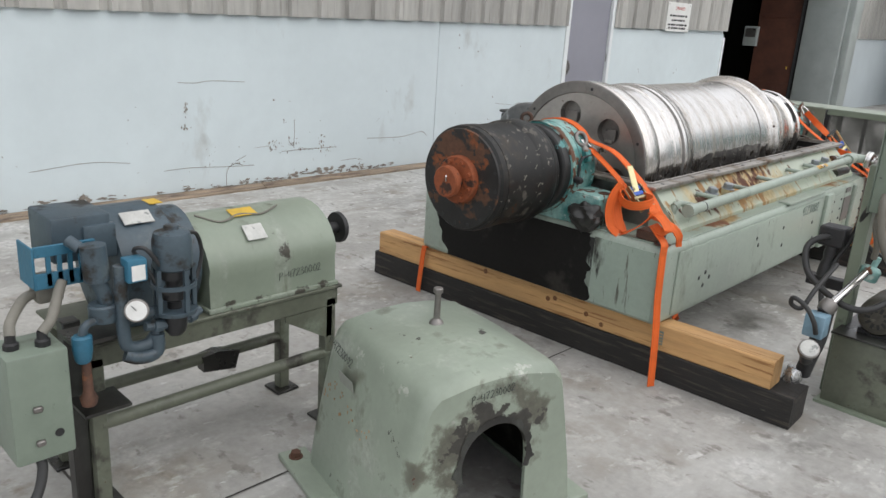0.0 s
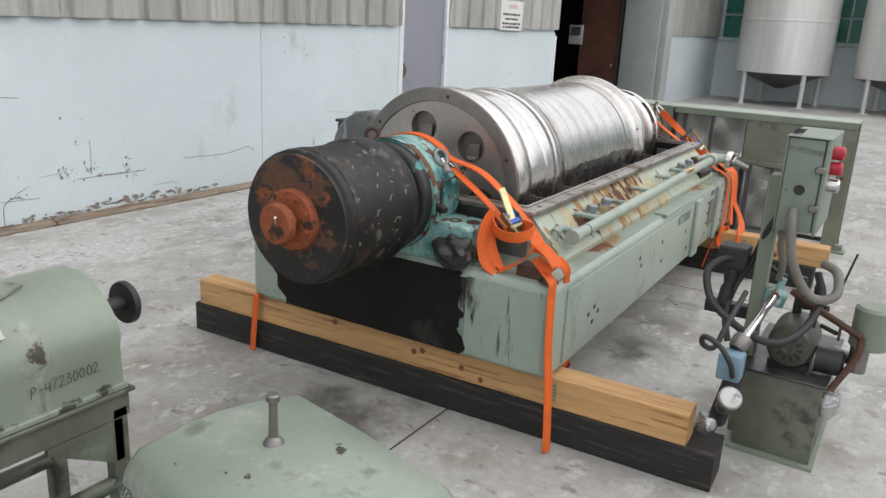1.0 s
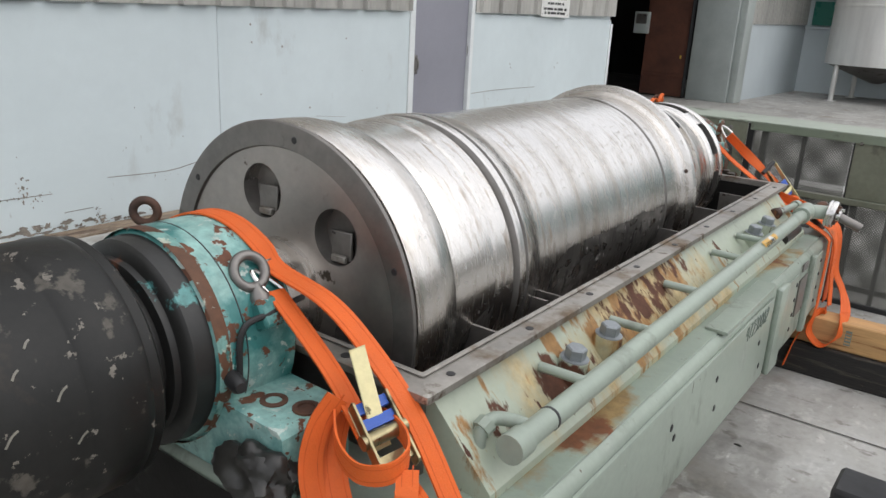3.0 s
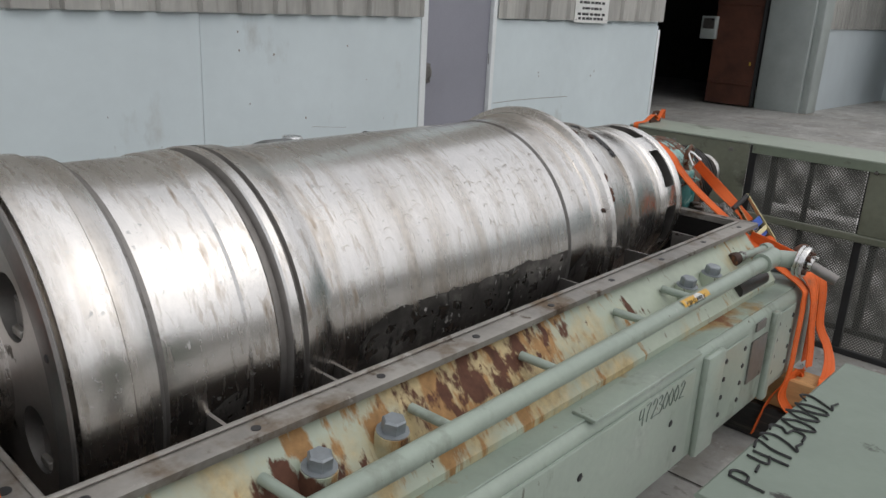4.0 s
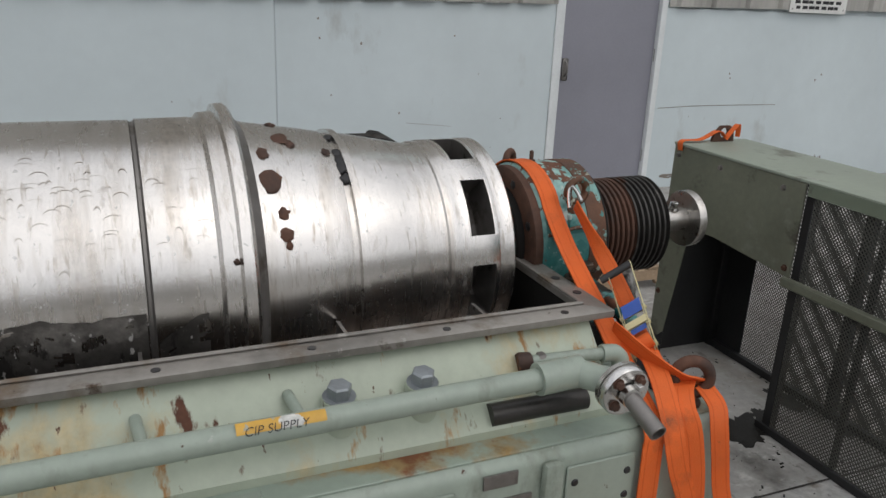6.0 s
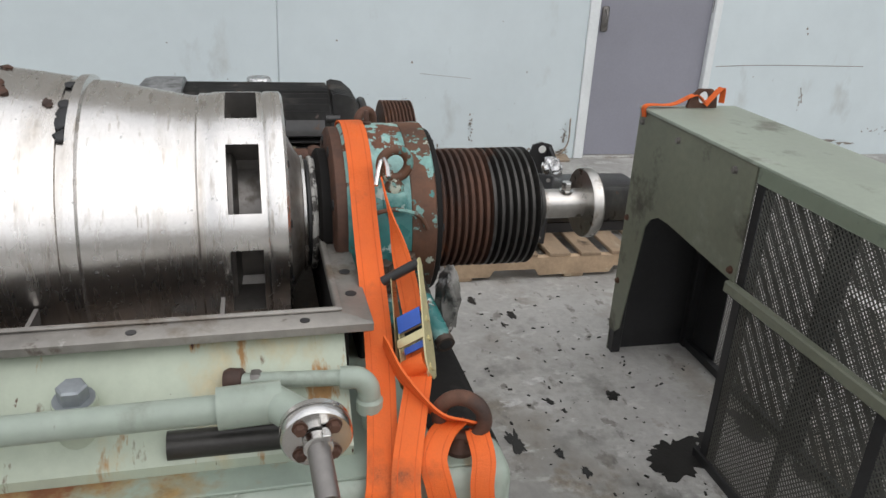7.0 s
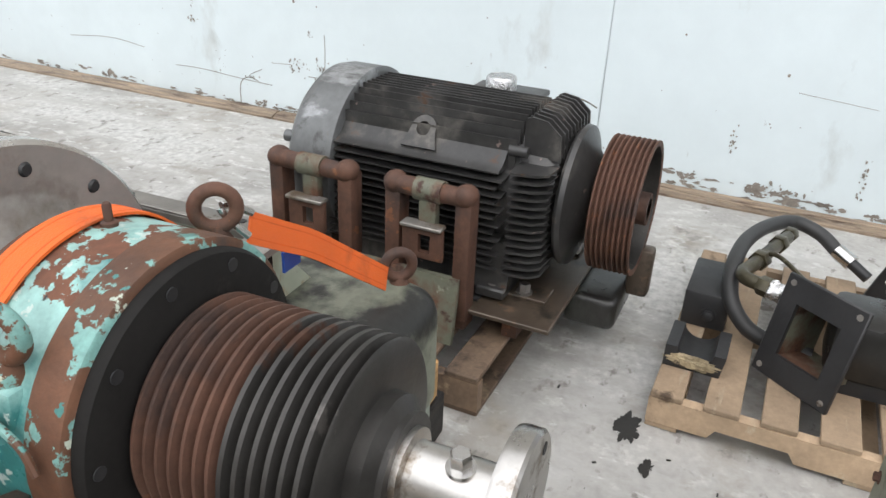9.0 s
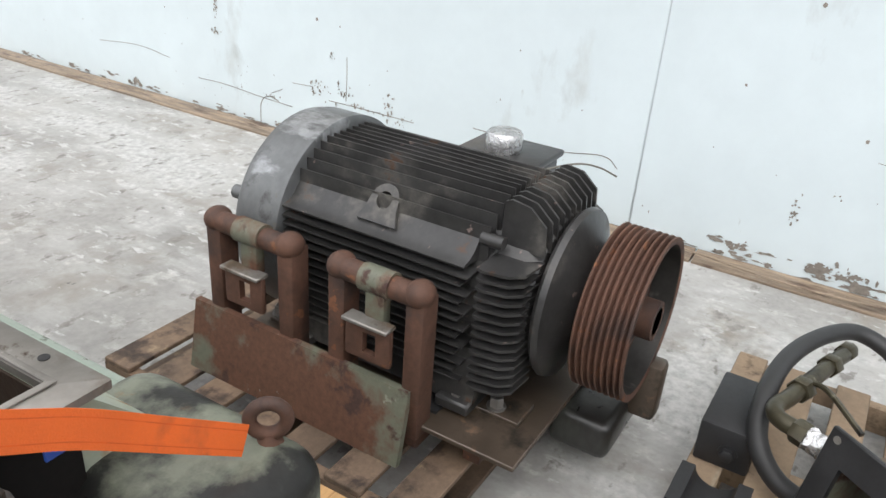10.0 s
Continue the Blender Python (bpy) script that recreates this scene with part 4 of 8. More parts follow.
# base frame: rounded box beam
RX, LX, Y0, Y1, ZB, ZT = -1.388, -2.81, 3.41, 6.345, 0.262, 0.612
base = part("base_frame", box(B(), LX, RX, Y0, Y1, ZB, ZT, 0.03, 3), "green", dec, "pale green welded base frame")
part("top_plate", box(B(), LX + 0.03, RX - 0.022, Y0 + 0.025, Y1 - 0.03, ZT - 0.002, ZT + 0.004, 0.002, 1), "green_rust", base, "rust-stained top of the frame")
bm = B()
left = [(LX + 0.10 + 0.10 * (1 - t) ** 2 + 0.025 * noise.noise(Vector((t * 7, 1, 0))), ZB + 0.012 + (ZT - ZB - 0.03) * t) for t in [i / 48 for i in range(49)]]
right = [(RX - 0.36 + 0.045 * noise.noise(Vector((t * 4, 5, 0))) + 0.022 * noise.noise(Vector((t * 9, 5, 0))) + 0.005 * noise.noise(Vector((t * 40, 5, 0))), ZB + 0.012 + (ZT - ZB - 0.03) * t) for t in [i / 48 for i in range(49)]]
vl = [bm.verts.new((x, Y0 - 0.0025, z)) for x, z in left]
vr = [bm.verts.new((x, Y0 - 0.0025, z)) for x, z in right]
for i in range(48):
    bm.faces.new((vl[i], vr[i], vr[i + 1], vl[i + 1]))
part("oil_soaked_face", bm, "oil_shade_black", base, "front face black with old oil")
part("front_panel", box(B(), RX - 0.345, RX - 0.03, Y0 - 0.002, Y0 + 0.002, ZB + 0.02, ZT - 0.028, 0.001, 1), "green_runs", base, "front panel with dark oil runs")
part("side_plate", box(B(), RX - 0.002, RX + 0.010, 3.52, 5.28, ZB + 0.03, ZT - 0.03, 0.008, 2), "green", base)
for y0, y1 in ((5.33, 5.45), (5.845, 5.89)):
    part("side_rib", box(B(), RX - 0.005, RX + 0.022, y0, y1, ZB + 0.01, ZT - 0.015, 0.012, 2), "green", base)
for y0, y1 in ((5.475, 5.655), (5.905, 6.075)):
    p = part("riveted_plate", box(B(), RX + 0.001, RX + 0.006, y0, y1, ZB + 0.05, ZT - 0.04, 0.003, 1), "green", base)
    for y in (y0 + 0.02, y1 - 0.02):
        for k in range(4):
            part("rivet", lathe(B(), [(0.009, 0), (0.007, 0.003)], (RX + 0.006, y, ZB + 0.09 + k * 0.06), (1, 0, 0), 10), "black", p)
part("name_plate", box(B(), RX + 0.001, RX + 0.006, 5.70, 5.825, ZB + 0.12, ZB + 0.27), "steel_dark", base, "blank steel nameplate")
part("name_plate", box(B(), RX + 0.001, RX + 0.006, 5.715, 5.79, ZB + 0.30, ZB + 0.33), "steel_dark", base)
for y, z in ((3.80, 0.435), (3.79, 0.375), (3.845, 0.405), (3.74, 0.42), (4.35, 0.50), (4.38, 0.46), (4.7, 0.50), (4.72, 0.40), (5.15, 0.46), (5.2, 0.36)):
    part("bolt_hole", lathe(B(), [(0.011, 0), (0.008, 0.002)], (RX + 0.0105, y, z), (1, 0, 0), 10), "black", base)
scrawl("47230002", 0.05, Matrix.Translation((RX + 0.0115, 4.955, 0.525)) @ Euler((radians(90), 0, radians(90))).to_matrix().to_4x4(), base, "fadedink", "faded handwritten marker number", 9)
part("angle_bracket", box(B(), RX - 0.06, RX + 0.006, 4.75, 5.30, ZT + 0.001, ZT + 0.012, 0.002, 1), "green", base)

part("oil_smear", box(B(), RX - 0.46, RX - 0.16, Y0 - 0.0012, Y0 + 0.002, ZB + 0.035, ZT - 0.035), "smeared_green", base, "green paint smeared with black oil")

# black skin on the rear end: old oil plus painted shade beneath the sheave
bm = B()
prev = None
for i in range(41):
    x = -2.75 + 1.27 * i / 40
    w = noise.noise(Vector((x * 8, 2, 0))) * 0.02 + noise.noise(Vector((x * 30, 2, 0))) * 0.008
    row = [bm.verts.new((x, 6.215 - 0.13 * min(1, max(0, (-2.10 - x) / 0.2)) + w, ZT + 0.0065)), bm.verts.new((x, Y1 - 0.028, ZT + 0.0065)), bm.verts.new((x, Y1 - 0.006, ZT - 0.008)), bm.verts.new((x, Y1 + 0.0025, ZT - 0.03)), bm.verts.new((x, Y1 + 0.0025, ZB + 0.03 + w))]
    if prev:
        for a in range(4):
            bm.faces.new((prev[a], row[a], row[a + 1], prev[a + 1]))
    prev = row
part("oil_soaked_end", bm, "oil_shade_black", base, "rear end blackened for old oil and the shade under the sheave")

# tub
TXR, TXL, TY0, TY1, TZ = -1.580, 2 * AX + 1.580, 3.612, 6.127, 0.81
FW = 0.062
bm = B()
for s, x in ((1, TXR), (-1, TXL)):
    a = x - s * 0.04
    prism(bm, [(a, TZ - 0.018), (a - s * 0.02, TZ - 0.018), (a - s * 0.02, ZT), (a + s * 0.150, ZT), (a + s * 0.150, ZT + 0.022)], TY0 + 0.05, TY1 - 0.05, XZ)
bmesh.ops.recalc_face_normals(bm, faces=bm.faces)
tub = part("tub", bm, "mintpaint", dec, "pale green tub sides streaked with rust")
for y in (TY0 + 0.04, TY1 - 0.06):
    part("end_wall", box(B(), TXL + 0.04, TXR - 0.04, y, y + 0.02, ZT, TZ - 0.018), "steel_dark" if y < 5 else "oil_shade_black", tub)
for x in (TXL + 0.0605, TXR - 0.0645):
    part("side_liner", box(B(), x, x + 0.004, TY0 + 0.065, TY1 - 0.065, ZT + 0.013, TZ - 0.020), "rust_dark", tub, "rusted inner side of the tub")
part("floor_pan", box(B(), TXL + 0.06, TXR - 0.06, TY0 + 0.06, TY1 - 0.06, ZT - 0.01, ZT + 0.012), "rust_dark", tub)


def ring_rect(bm, x0, x1, y0, y1, w, z0, z1):
    o = [(x0, y0), (x1, y0), (x1, y1), (x0, y1)]
    i = [(x0 + w, y0 + w), (x1 - w, y0 + w), (x1 - w, y1 - w), (x0 + w, y1 - w)]
    vs = [[bm.verts.new((x, y, z)) for x, y in r] for r, z in ((o, z0), (o, z1), (i, z1), (i, z0))]
    for a in range(4):
        for k in range(4):
            b, q = (a + 1) % 4, (k + 1) % 4
            bm.faces.new((vs[a][k], vs[a][q], vs[b][q], vs[b][k]))
    bmesh.ops.recalc_face_normals(bm, faces=bm.faces)
    bmesh.ops.bevel(bm, geom=bm.edges[:], offset=0.002, segments=1, affect='EDGES')
    return bm


rim = part("tub_flange", ring_rect(B(), TXL, TXR, TY0, TY1, FW, TZ - 0.018, TZ), "flange", tub, "bare worn steel flange with bolt holes")
part("gasket_step", ring_rect(B(), TXL + FW - 0.012, TXR - FW + 0.012, TY0 + FW - 0.012, TY1 - FW + 0.012, 0.012, TZ, TZ + 0.006), "flange", rim)
for s, x in ((1, TXR - 0.024), (-1, TXL + 0.024)):
    for k in range(9):
        part("bolt_hole", lathe(B(), [(0.009, 0), (0.009, 0.0015)], (x, TY0 + 0.10 + k * 0.287, TZ), (0, 0, 1), 12), "black", rim)
for x in (TXR - 0.12, TXR - 0.22, TXL + 0.12, TXL + 0.22):
    for y in (TY0 + 0.026, TY1 - 0.026):
        part("bolt_hole", lathe(B(), [(0.011, 0), (0.011, 0.0015)], (x, y, TZ), (0, 0, 1), 12), "black", rim)
for y in (3.99, 4.29, 5.12, 5.53, 5.86):
    part("baffle", box(B(), TXR - 0.20, TXR - FW + 0.001, y, y + 0.008, ZT + 0.02, TZ - 0.03), "steel_dark", tub)
    part("baffle", box(B(), TXL + FW - 0.001, TXL + 0.20, y, y + 0.008, ZT + 0.02, TZ - 0.03), "steel_dark", tub)
part("baffle_angle", box(B(), TXR - 0.21, TXR - 0.12, 4.25, 4.258, TZ - 0.14, TZ - 0.035), "steel_dark", tub)

# bowl
bowl = part("bowl", ax([(0.0979, 3.7463), (0.328, 3.7463), (0.331, 3.74), (0.372, 3.74), (0.3818, 3.7421), (0.3848, 3.7463), (0.3838, 3.7494), (0.3799, 3.7515), (0.3427, 3.7525), (0.3427, 3.7588),
                        (0.3799, 3.7599), (0.3838, 3.7661), (0.3819, 3.8488), (0.376, 3.8529), (0.3731, 3.8969), (0.3682, 3.9052), (0.3506, 3.9073), (0.3552, 3.9199), (0.3542, 4.0819), (0.3592, 4.0872),
                        (0.3622, 4.1447), (0.3582, 4.1499), (0.3463, 4.1562), (0.3453, 4.1729), (0.3602, 4.1792), (0.3642, 4.1834), (0.3642, 4.2001), (0.3562, 4.2053), (0.3552, 4.2106), (0.3632, 4.2147),
                        (0.3602, 4.2628), (0.3522, 4.2733), (0.3502, 4.2963), (0.3492, 5.0283), (0.3487, 5.1454), (0.3443, 5.1485), (0.3443, 5.1548), (0.3507, 5.159), (0.3522, 5.274), (0.3506, 5.2876),
                        (0.3617, 5.296), (0.3654, 5.3263), (0.3815, 5.3315), (0.3835, 5.3533), (0.3772, 5.3609), (0.355, 5.3703), (0.3396, 5.3844), (0.3185, 5.5306), (0.3107, 5.5758), (0.3096, 5.5796),
                        (0.3047, 5.5815), (0.3042, 5.5947), (0.3146, 5.5966), (0.3142, 5.6139), (0.3037, 5.6178), (0.302, 5.6454), (0.287, 5.7242), (0.2701, 5.8128), (0.2702, 5.8226), (0.2749, 5.8266),
                        (0.2749, 5.8483), (0.2778, 5.8522), (0.2778, 5.9546), (0.2749, 5.9585), (0.2788, 5.9645), (0.2788, 5.994), (0.2721, 6), (0.208, 6), (0.200, 6.001), (0.168, 6.014),
                        (0.146, 6.026), (0.134, 6.034), (0.0958, 6.036)], 144), "steel", dec, "bare stainless steel bowl, scuffed and water-stained")
bm = B()
for k in range(8):
    a = radians(54.5 + 45 * k)
    m = Matrix.Translation((AX, 5.913, AZ)) @ Matrix.Rotation(a, 4, 'Y')
    box(bm, -0.072, 0.072, -0.032, 0.032, 0.12, 0.40, 0.0, 1, m)
bmesh.ops.translate(bm, verts=bm.verts, vec=-O)
cut(bowl, bm)
bm = B()
for k in range(6):
    a = radians(-15 + 60 * k)
    rod(bm, (AX + 0.232 * math.sin(a), 3.69, AZ + 0.232 * math.cos(a)), (AX + 0.232 * math.sin(a), 3.785, AZ + 0.232 * math.cos(a)), 0.061, 32)
bmesh.ops.translate(bm, verts=bm.verts, vec=-O)
cut(bowl, bm)
for p in bowl.data.polygons:
    c = p.center + O
    r = math.hypot(c.x - AX, c.z - AZ)
    # hole and slot insides darker: the hollow bowl's shade put into the colour
    if c.y < 3.7489 or r < 0.262 and c.y < 5.97:
        p.material_index = 2 if c.y < 3.7489 and r < 0.3285 else 1
    # grooves and steps take the darker steel as well
    elif 3.8906 < c.y < 3.9157 or 4.1499 < c.y < 4.1781 or 4.2012 < c.y < 4.2137 or 5.1454 < c.y < 5.1569 or 5.3609 < c.y < 5.3835:
        p.material_index = 1
    elif c.y > 5.9995:
        p.material_index = 2
bowl.data.materials.append(M["steel_dark"])
bowl.data.materials.append(M["steel_face"])
for k in range(6):
    a = radians(-15 + 60 * k)
    hx, hz = AX + 0.232 * math.sin(a), AZ + 0.232 * math.cos(a)
    w = part("weir_plate", box(B(), hx - 0.03, hx + 0.028, 3.764, 3.771, hz - 0.052, hz + 0.01, 0.002, 1), "steel_dark", bowl)
    part("lip", box(B(), hx - 0.02, hx + 0.02, 3.752, 3.764, hz - 0.055, hz - 0.04, 0.002, 1), "flange", w)
for k in range(12):
    a = radians(15 + 30 * k)
    if k % 2 == 0:
        part("bolt_hole", lathe(B(), [(0.008, 0), (0.006, 0.002)], (AX + 0.354 * math.sin(a - 0.12), 3.7402, AZ + 0.354 * math.cos(a - 0.12)), (0, -1, 0), 12), "black", bowl)
    part("bolt_hole", lathe(B(), [(0.011, 0), (0.008, 0.004)], (AX + 0.238 * math.sin(a), 6.0003, AZ + 0.238 * math.cos(a)), (0, 1, 0), 12), "black", bowl)
part("scroll", ax([(0.19, 5.82), (0.23, 5.87), (0.23, 5.89), (0.17, 5.90), (0.17, 5.95), (0.22, 5.96), (0.22, 5.97)], 48), "steel_dark", bowl)


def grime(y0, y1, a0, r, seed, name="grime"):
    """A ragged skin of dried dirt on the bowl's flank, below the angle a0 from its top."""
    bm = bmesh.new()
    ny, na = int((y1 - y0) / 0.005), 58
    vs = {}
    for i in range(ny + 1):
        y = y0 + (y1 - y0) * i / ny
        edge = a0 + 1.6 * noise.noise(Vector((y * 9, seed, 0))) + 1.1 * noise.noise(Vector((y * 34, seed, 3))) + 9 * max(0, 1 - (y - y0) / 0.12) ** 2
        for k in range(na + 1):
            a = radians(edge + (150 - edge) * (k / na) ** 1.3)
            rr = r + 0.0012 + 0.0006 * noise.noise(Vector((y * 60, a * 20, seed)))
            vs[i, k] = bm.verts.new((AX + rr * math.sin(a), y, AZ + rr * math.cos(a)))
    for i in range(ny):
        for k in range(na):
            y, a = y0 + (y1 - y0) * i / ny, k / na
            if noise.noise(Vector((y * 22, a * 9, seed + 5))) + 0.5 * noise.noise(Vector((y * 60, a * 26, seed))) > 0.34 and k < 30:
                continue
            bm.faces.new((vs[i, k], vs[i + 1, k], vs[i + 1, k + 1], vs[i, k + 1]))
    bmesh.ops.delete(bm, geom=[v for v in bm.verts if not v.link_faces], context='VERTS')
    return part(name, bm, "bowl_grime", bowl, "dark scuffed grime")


scr = random.Random(5)
bm = bmesh.new()
for k in range(130):
    y, a0 = scr.uniform(4.30, 5.27), scr.gauss(45, 11)
    if 5.13 < y < 5.17:
        continue
    rr = 0.3494 if y < 5.15 else 0.3518
    w, h = scr.uniform(0.006, 0.020), scr.uniform(0.004, 0.016)
    t0 = scr.uniform(-10, 40)
    old = None
    for i in range(11):
        t = radians(t0 + (170 - t0) * i / 10 * scr.uniform(0.96, 1.0))
        hw = 0.0009 * math.sin(math.pi * (i + 0.6) / 11.2)
        row = []
        for q in (1 - hw / w, 1 + hw / w):
            a = radians(a0) - h * q * math.sin(t) / rr
            row.append(bm.verts.new((AX + (rr + 0.0008) * math.sin(a), y + w * q * math.cos(t), AZ + (rr + 0.0008) * math.cos(a))))
        if old:
            bm.faces.new((old[0], row[0], row[1], old[1]))
        old = row
tagged(part("scuffing", bm, "scuffed_steel", bowl, "thin arc-shaped scuff marks"), kind="stuff")
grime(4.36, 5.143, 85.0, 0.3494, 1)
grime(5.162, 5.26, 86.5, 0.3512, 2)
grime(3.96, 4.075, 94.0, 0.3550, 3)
for k, (y, a, w) in enumerate(((5.461, 16, 0.048), (5.480, 20, 0.028), (5.410, 28, 0.034), (5.413, 42, 0.060), (5.432, 55, 0.030), (5.432, 63, 0.034), (5.436, 67, 0.020), (5.32, 71, 0.014), (5.46, -3, 0.03), (5.588, 8, 0.028), (5.588, 23, 0.030), (5.588, 28, 0.036), (5.588, 33, 0.034), (5.588, 39, 0.030), (5.56, 24, 0.024))):
    r = 0.3404 - (y - 5.3844) * 0.1443 if y < 5.57 else 0.3085
    r = 0.3655 if y < 5.35 else r
    c = Vector((AX + r * math.sin(radians(a)), y, AZ + r * math.cos(radians(a))))
    bm = B()
    bmesh.ops.create_icosphere(bm, subdivisions=2, radius=1)
    n_ = Vector((math.sin(radians(a)), 0, math.cos(radians(a))))
    u_ = Vector((0, 1, 0))
    v_ = n_.cross(u_)
    for v in bm.verts:
        q = 1 + 0.5 * noise.noise(v.co * 2 + Vector((k, 0, 0)))
        v.co = c + (u_ * v.co.x * w * 0.42 + v_ * v.co.y * w * 0.5 + n_ * v.co.z * 0.006) * q
    part("rust_scab", bm, "rust" if y < 5.57 else "black", bowl)

# shafts, front bearing and gearbox
part("front_hub", ax([(0.138, 3.62), (0.138, 3.715), (0.130, 3.72), (0.130, 3.75)], 64), "steel", dec)
part("front_shaft", ax([(0.08, 3.2), (0.08, 3.56)], 32), "steel_dark", dec)


def pedestal(y0, y1, r, reach, foot):
    """Bearing housing: a drum on a stepped foot, its bolt shelf at height foot."""
    bm = B()
    lathe(bm, [(r - 0.012, y0), (r, y0 + 0.012), (r, y1 - 0.012), (r - 0.012, y1)], (AX, 0, AZ), (0, 1, 0), 56)
    half = [(r * 0.98, AZ), (r * 0.90, foot + 0.035), (r * 0.93, foot + 0.004), (reach - 0.012, foot), (reach, foot - 0.012), (reach + 0.006, ZT)]
    prism(bm, [(AX - dx, z) for dx, z in half] + [(AX + dx, z) for dx, z in reversed(half)], y0 + 0.015, y1 - 0.015, XZ)
    return bm


fb = part("front_bearing_housing", pedestal(3.41, 3.60, 0.213, 0.355, 0.755), "teal", dec, "teal bearing housing with flaking paint and rust")
part("cap_ring", ax([(0.15, 3.345), (0.17, 3.35), (0.172, 3.362), (0.192, 3.366), (0.200, 3.374), (0.203, 3.414), (0.17, 3.415)], 64), "black_teal", fb, "black seal cap with teal paint remnants")
part("seal_ring", ax([(0.19, 3.597), (0.19, 3.611), (0.165, 3.623), (0.15, 3.627), (0.13, 3.627)], 64), "black", fb)
part("rust_band", lathe(B(), [(0.2125, 3.412), (0.2142, 3.415), (0.2142, 3.436), (0.2130, 3.439)], (AX, 0, AZ), (0, 1, 0), 64, cap=False), "rust_teal", fb)
part("joint_line", lathe(B(), [(0.2120, 3.472), (0.2136, 3.474), (0.2136, 3.476), (0.2120, 3.478)], (AX, 0, AZ), (0, 1, 0), 56, cap=False), "black", fb)
for dx in (-0.285, 0.258, 0.322):
    part("bolt_seat", lathe(B(), [(0.026, 0), (0.026, 0.004), (0.016, 0.005), (0.015, 0.001)], (AX + dx, 3.505 + (0.008 if dx > 0.3 else -0.012), 0.7555), (0, 0, 1), 20), "rust", fb)


def eyebolt(c, axis, face, r=0.032, w=0.011, mat_="rust", parent=dec):
    """A lifting eye: ring on a collar; axis is the stem's way, face the ring's normal."""
    c, axis, face = Vector(c), Vector(axis).normalized(), Vector(face).normalized()
    bm = B()
    lathe(bm, [(w * 1.9, 0), (w * 2.0, 0.012), (w * 1.2, 0.026), (w * 1.1, 0.034)], c, axis, 16)
    o = c + axis * (0.03 + r)
    u, w_ = axis, axis.cross(face)
    n1, n2 = 28, 10
    vs = [[bm.verts.new(o + (u * math.cos(2 * math.pi * i / n1) + w_ * math.sin(2 * math.pi * i / n1)) * (r + w * math.cos(2 * math.pi * j / n2)) + face * w * math.sin(2 * math.pi * j / n2)) for j in range(n2)] for i in range(n1)]
    for i in range(n1):
        for j in range(n2):
            bm.faces.new((vs[i][j], vs[(i + 1) % n1][j], vs[(i + 1) % n1][(j + 1) % n2], vs[i][(j + 1) % n2]))
    bmesh.ops.recalc_face_normals(bm, faces=bm.faces)
    return part("lifting_eye", bm, mat_, parent)


def polar(r, deg, y):
    return Vector((AX + r * math.sin(radians(deg)), y, AZ + r * math.cos(radians(deg))))


eyebolt((-1.906, 3.523, 0.924), (-0.50, 0, 0.86), (0.86, -0.15, 0.50), 0.031, 0.010, "steel_dark", fb)
part("eye_boss", box(B(), -0.022, 0.022, -0.020, 0.020, -0.05, 0.006, 0.006, 1, look((-1.906, 3.523, 0.924), (-1.856, 3.523, 0.838))), "teal", fb)
eyebolt((-2.255, 3.52, 0.975), (0, 0, 1), (0.7, -0.7, 0), 0.024, 0.009, "rust", fb)
part("grease_line", tube(B(), [polar(0.20, 80, 3.45) + Vector((0.02, 0, -0.08)), polar(0.225, 74, 3.46), polar(0.234, 70, 3.52), polar(0.228, 68, 3.61)], 0.006, 8), "black", fb)
part("fitting", lathe(B(), [(0.016, 0), (0.016, 0.05), (0.01, 0.06)], polar(0.20, 96, 3.44), (1, -0.3, 0), 12), "black", fb)
gb = part("gearbox_drum", ax([(0.1118, 2.909), (0.2102, 2.909), (0.2214, 2.919), (0.2247, 2.942), (0.2219, 2.944), (0.2219, 2.947), (0.2247, 2.949), (0.2242, 2.989), (0.2195, 2.994), (0.2195, 3.169), (0.2223, 3.174), (0.2289, 3.184), (0.2299, 3.259), (0.2256, 3.274), (0.2223, 3.277), (0.2223, 3.294), (0.2168, 3.3), (0.1995, 3.304), (0.168, 3.306), (0.1522, 3.314), (0.1522, 3.359)], 96), "black_rust", dec, "black planetary gearbox drum, chipped paint")
part("end_face", ax([(0.02, 2.901), (0.208, 2.901), (0.211, 2.909)], 72), "black_face", gb, "rust-mottled round end face")
part("hub_plate", ax([(0.096, 2.872), (0.101, 2.879), (0.101, 2.902)], 40), "orange_rust", gb, "orange-rusted hub plate")
part("hub_neck", ax([(0.036, 2.83), (0.036, 2.874)], 24), "orange_rust", gb)
hub = part("hub_disc", ax([(0.060, 2.806), (0.065, 2.811), (0.065, 2.836), (0.060, 2.840)], 40), "orange_rust", gb)
part("hub_pin", rod(B(), (AX + 0.01, 2.805, AZ + 0.005), (AX + 0.022, 2.789, AZ + 0.03), 0.004), "steel_bright", hub)
for k in range(8):
    a = radians(45 * k + 20)
    part("bolt", hexbolt(B(), (AX + 0.080 * math.sin(a), 2.873, AZ + 0.080 * math.cos(a)), (0, -1, 0), 0.009, 0.01), "orange_rust", gb)
for k in range(16):
    a = radians(22.5 * k + 5)
    part("bolt_hole", lathe(B(), [(0.008, 0), (0.008, 0.001)], (AX + 0.192 * math.sin(a), 2.901, AZ + 0.192 * math.cos(a)), (0, -1, 0), 10), "black", gb)
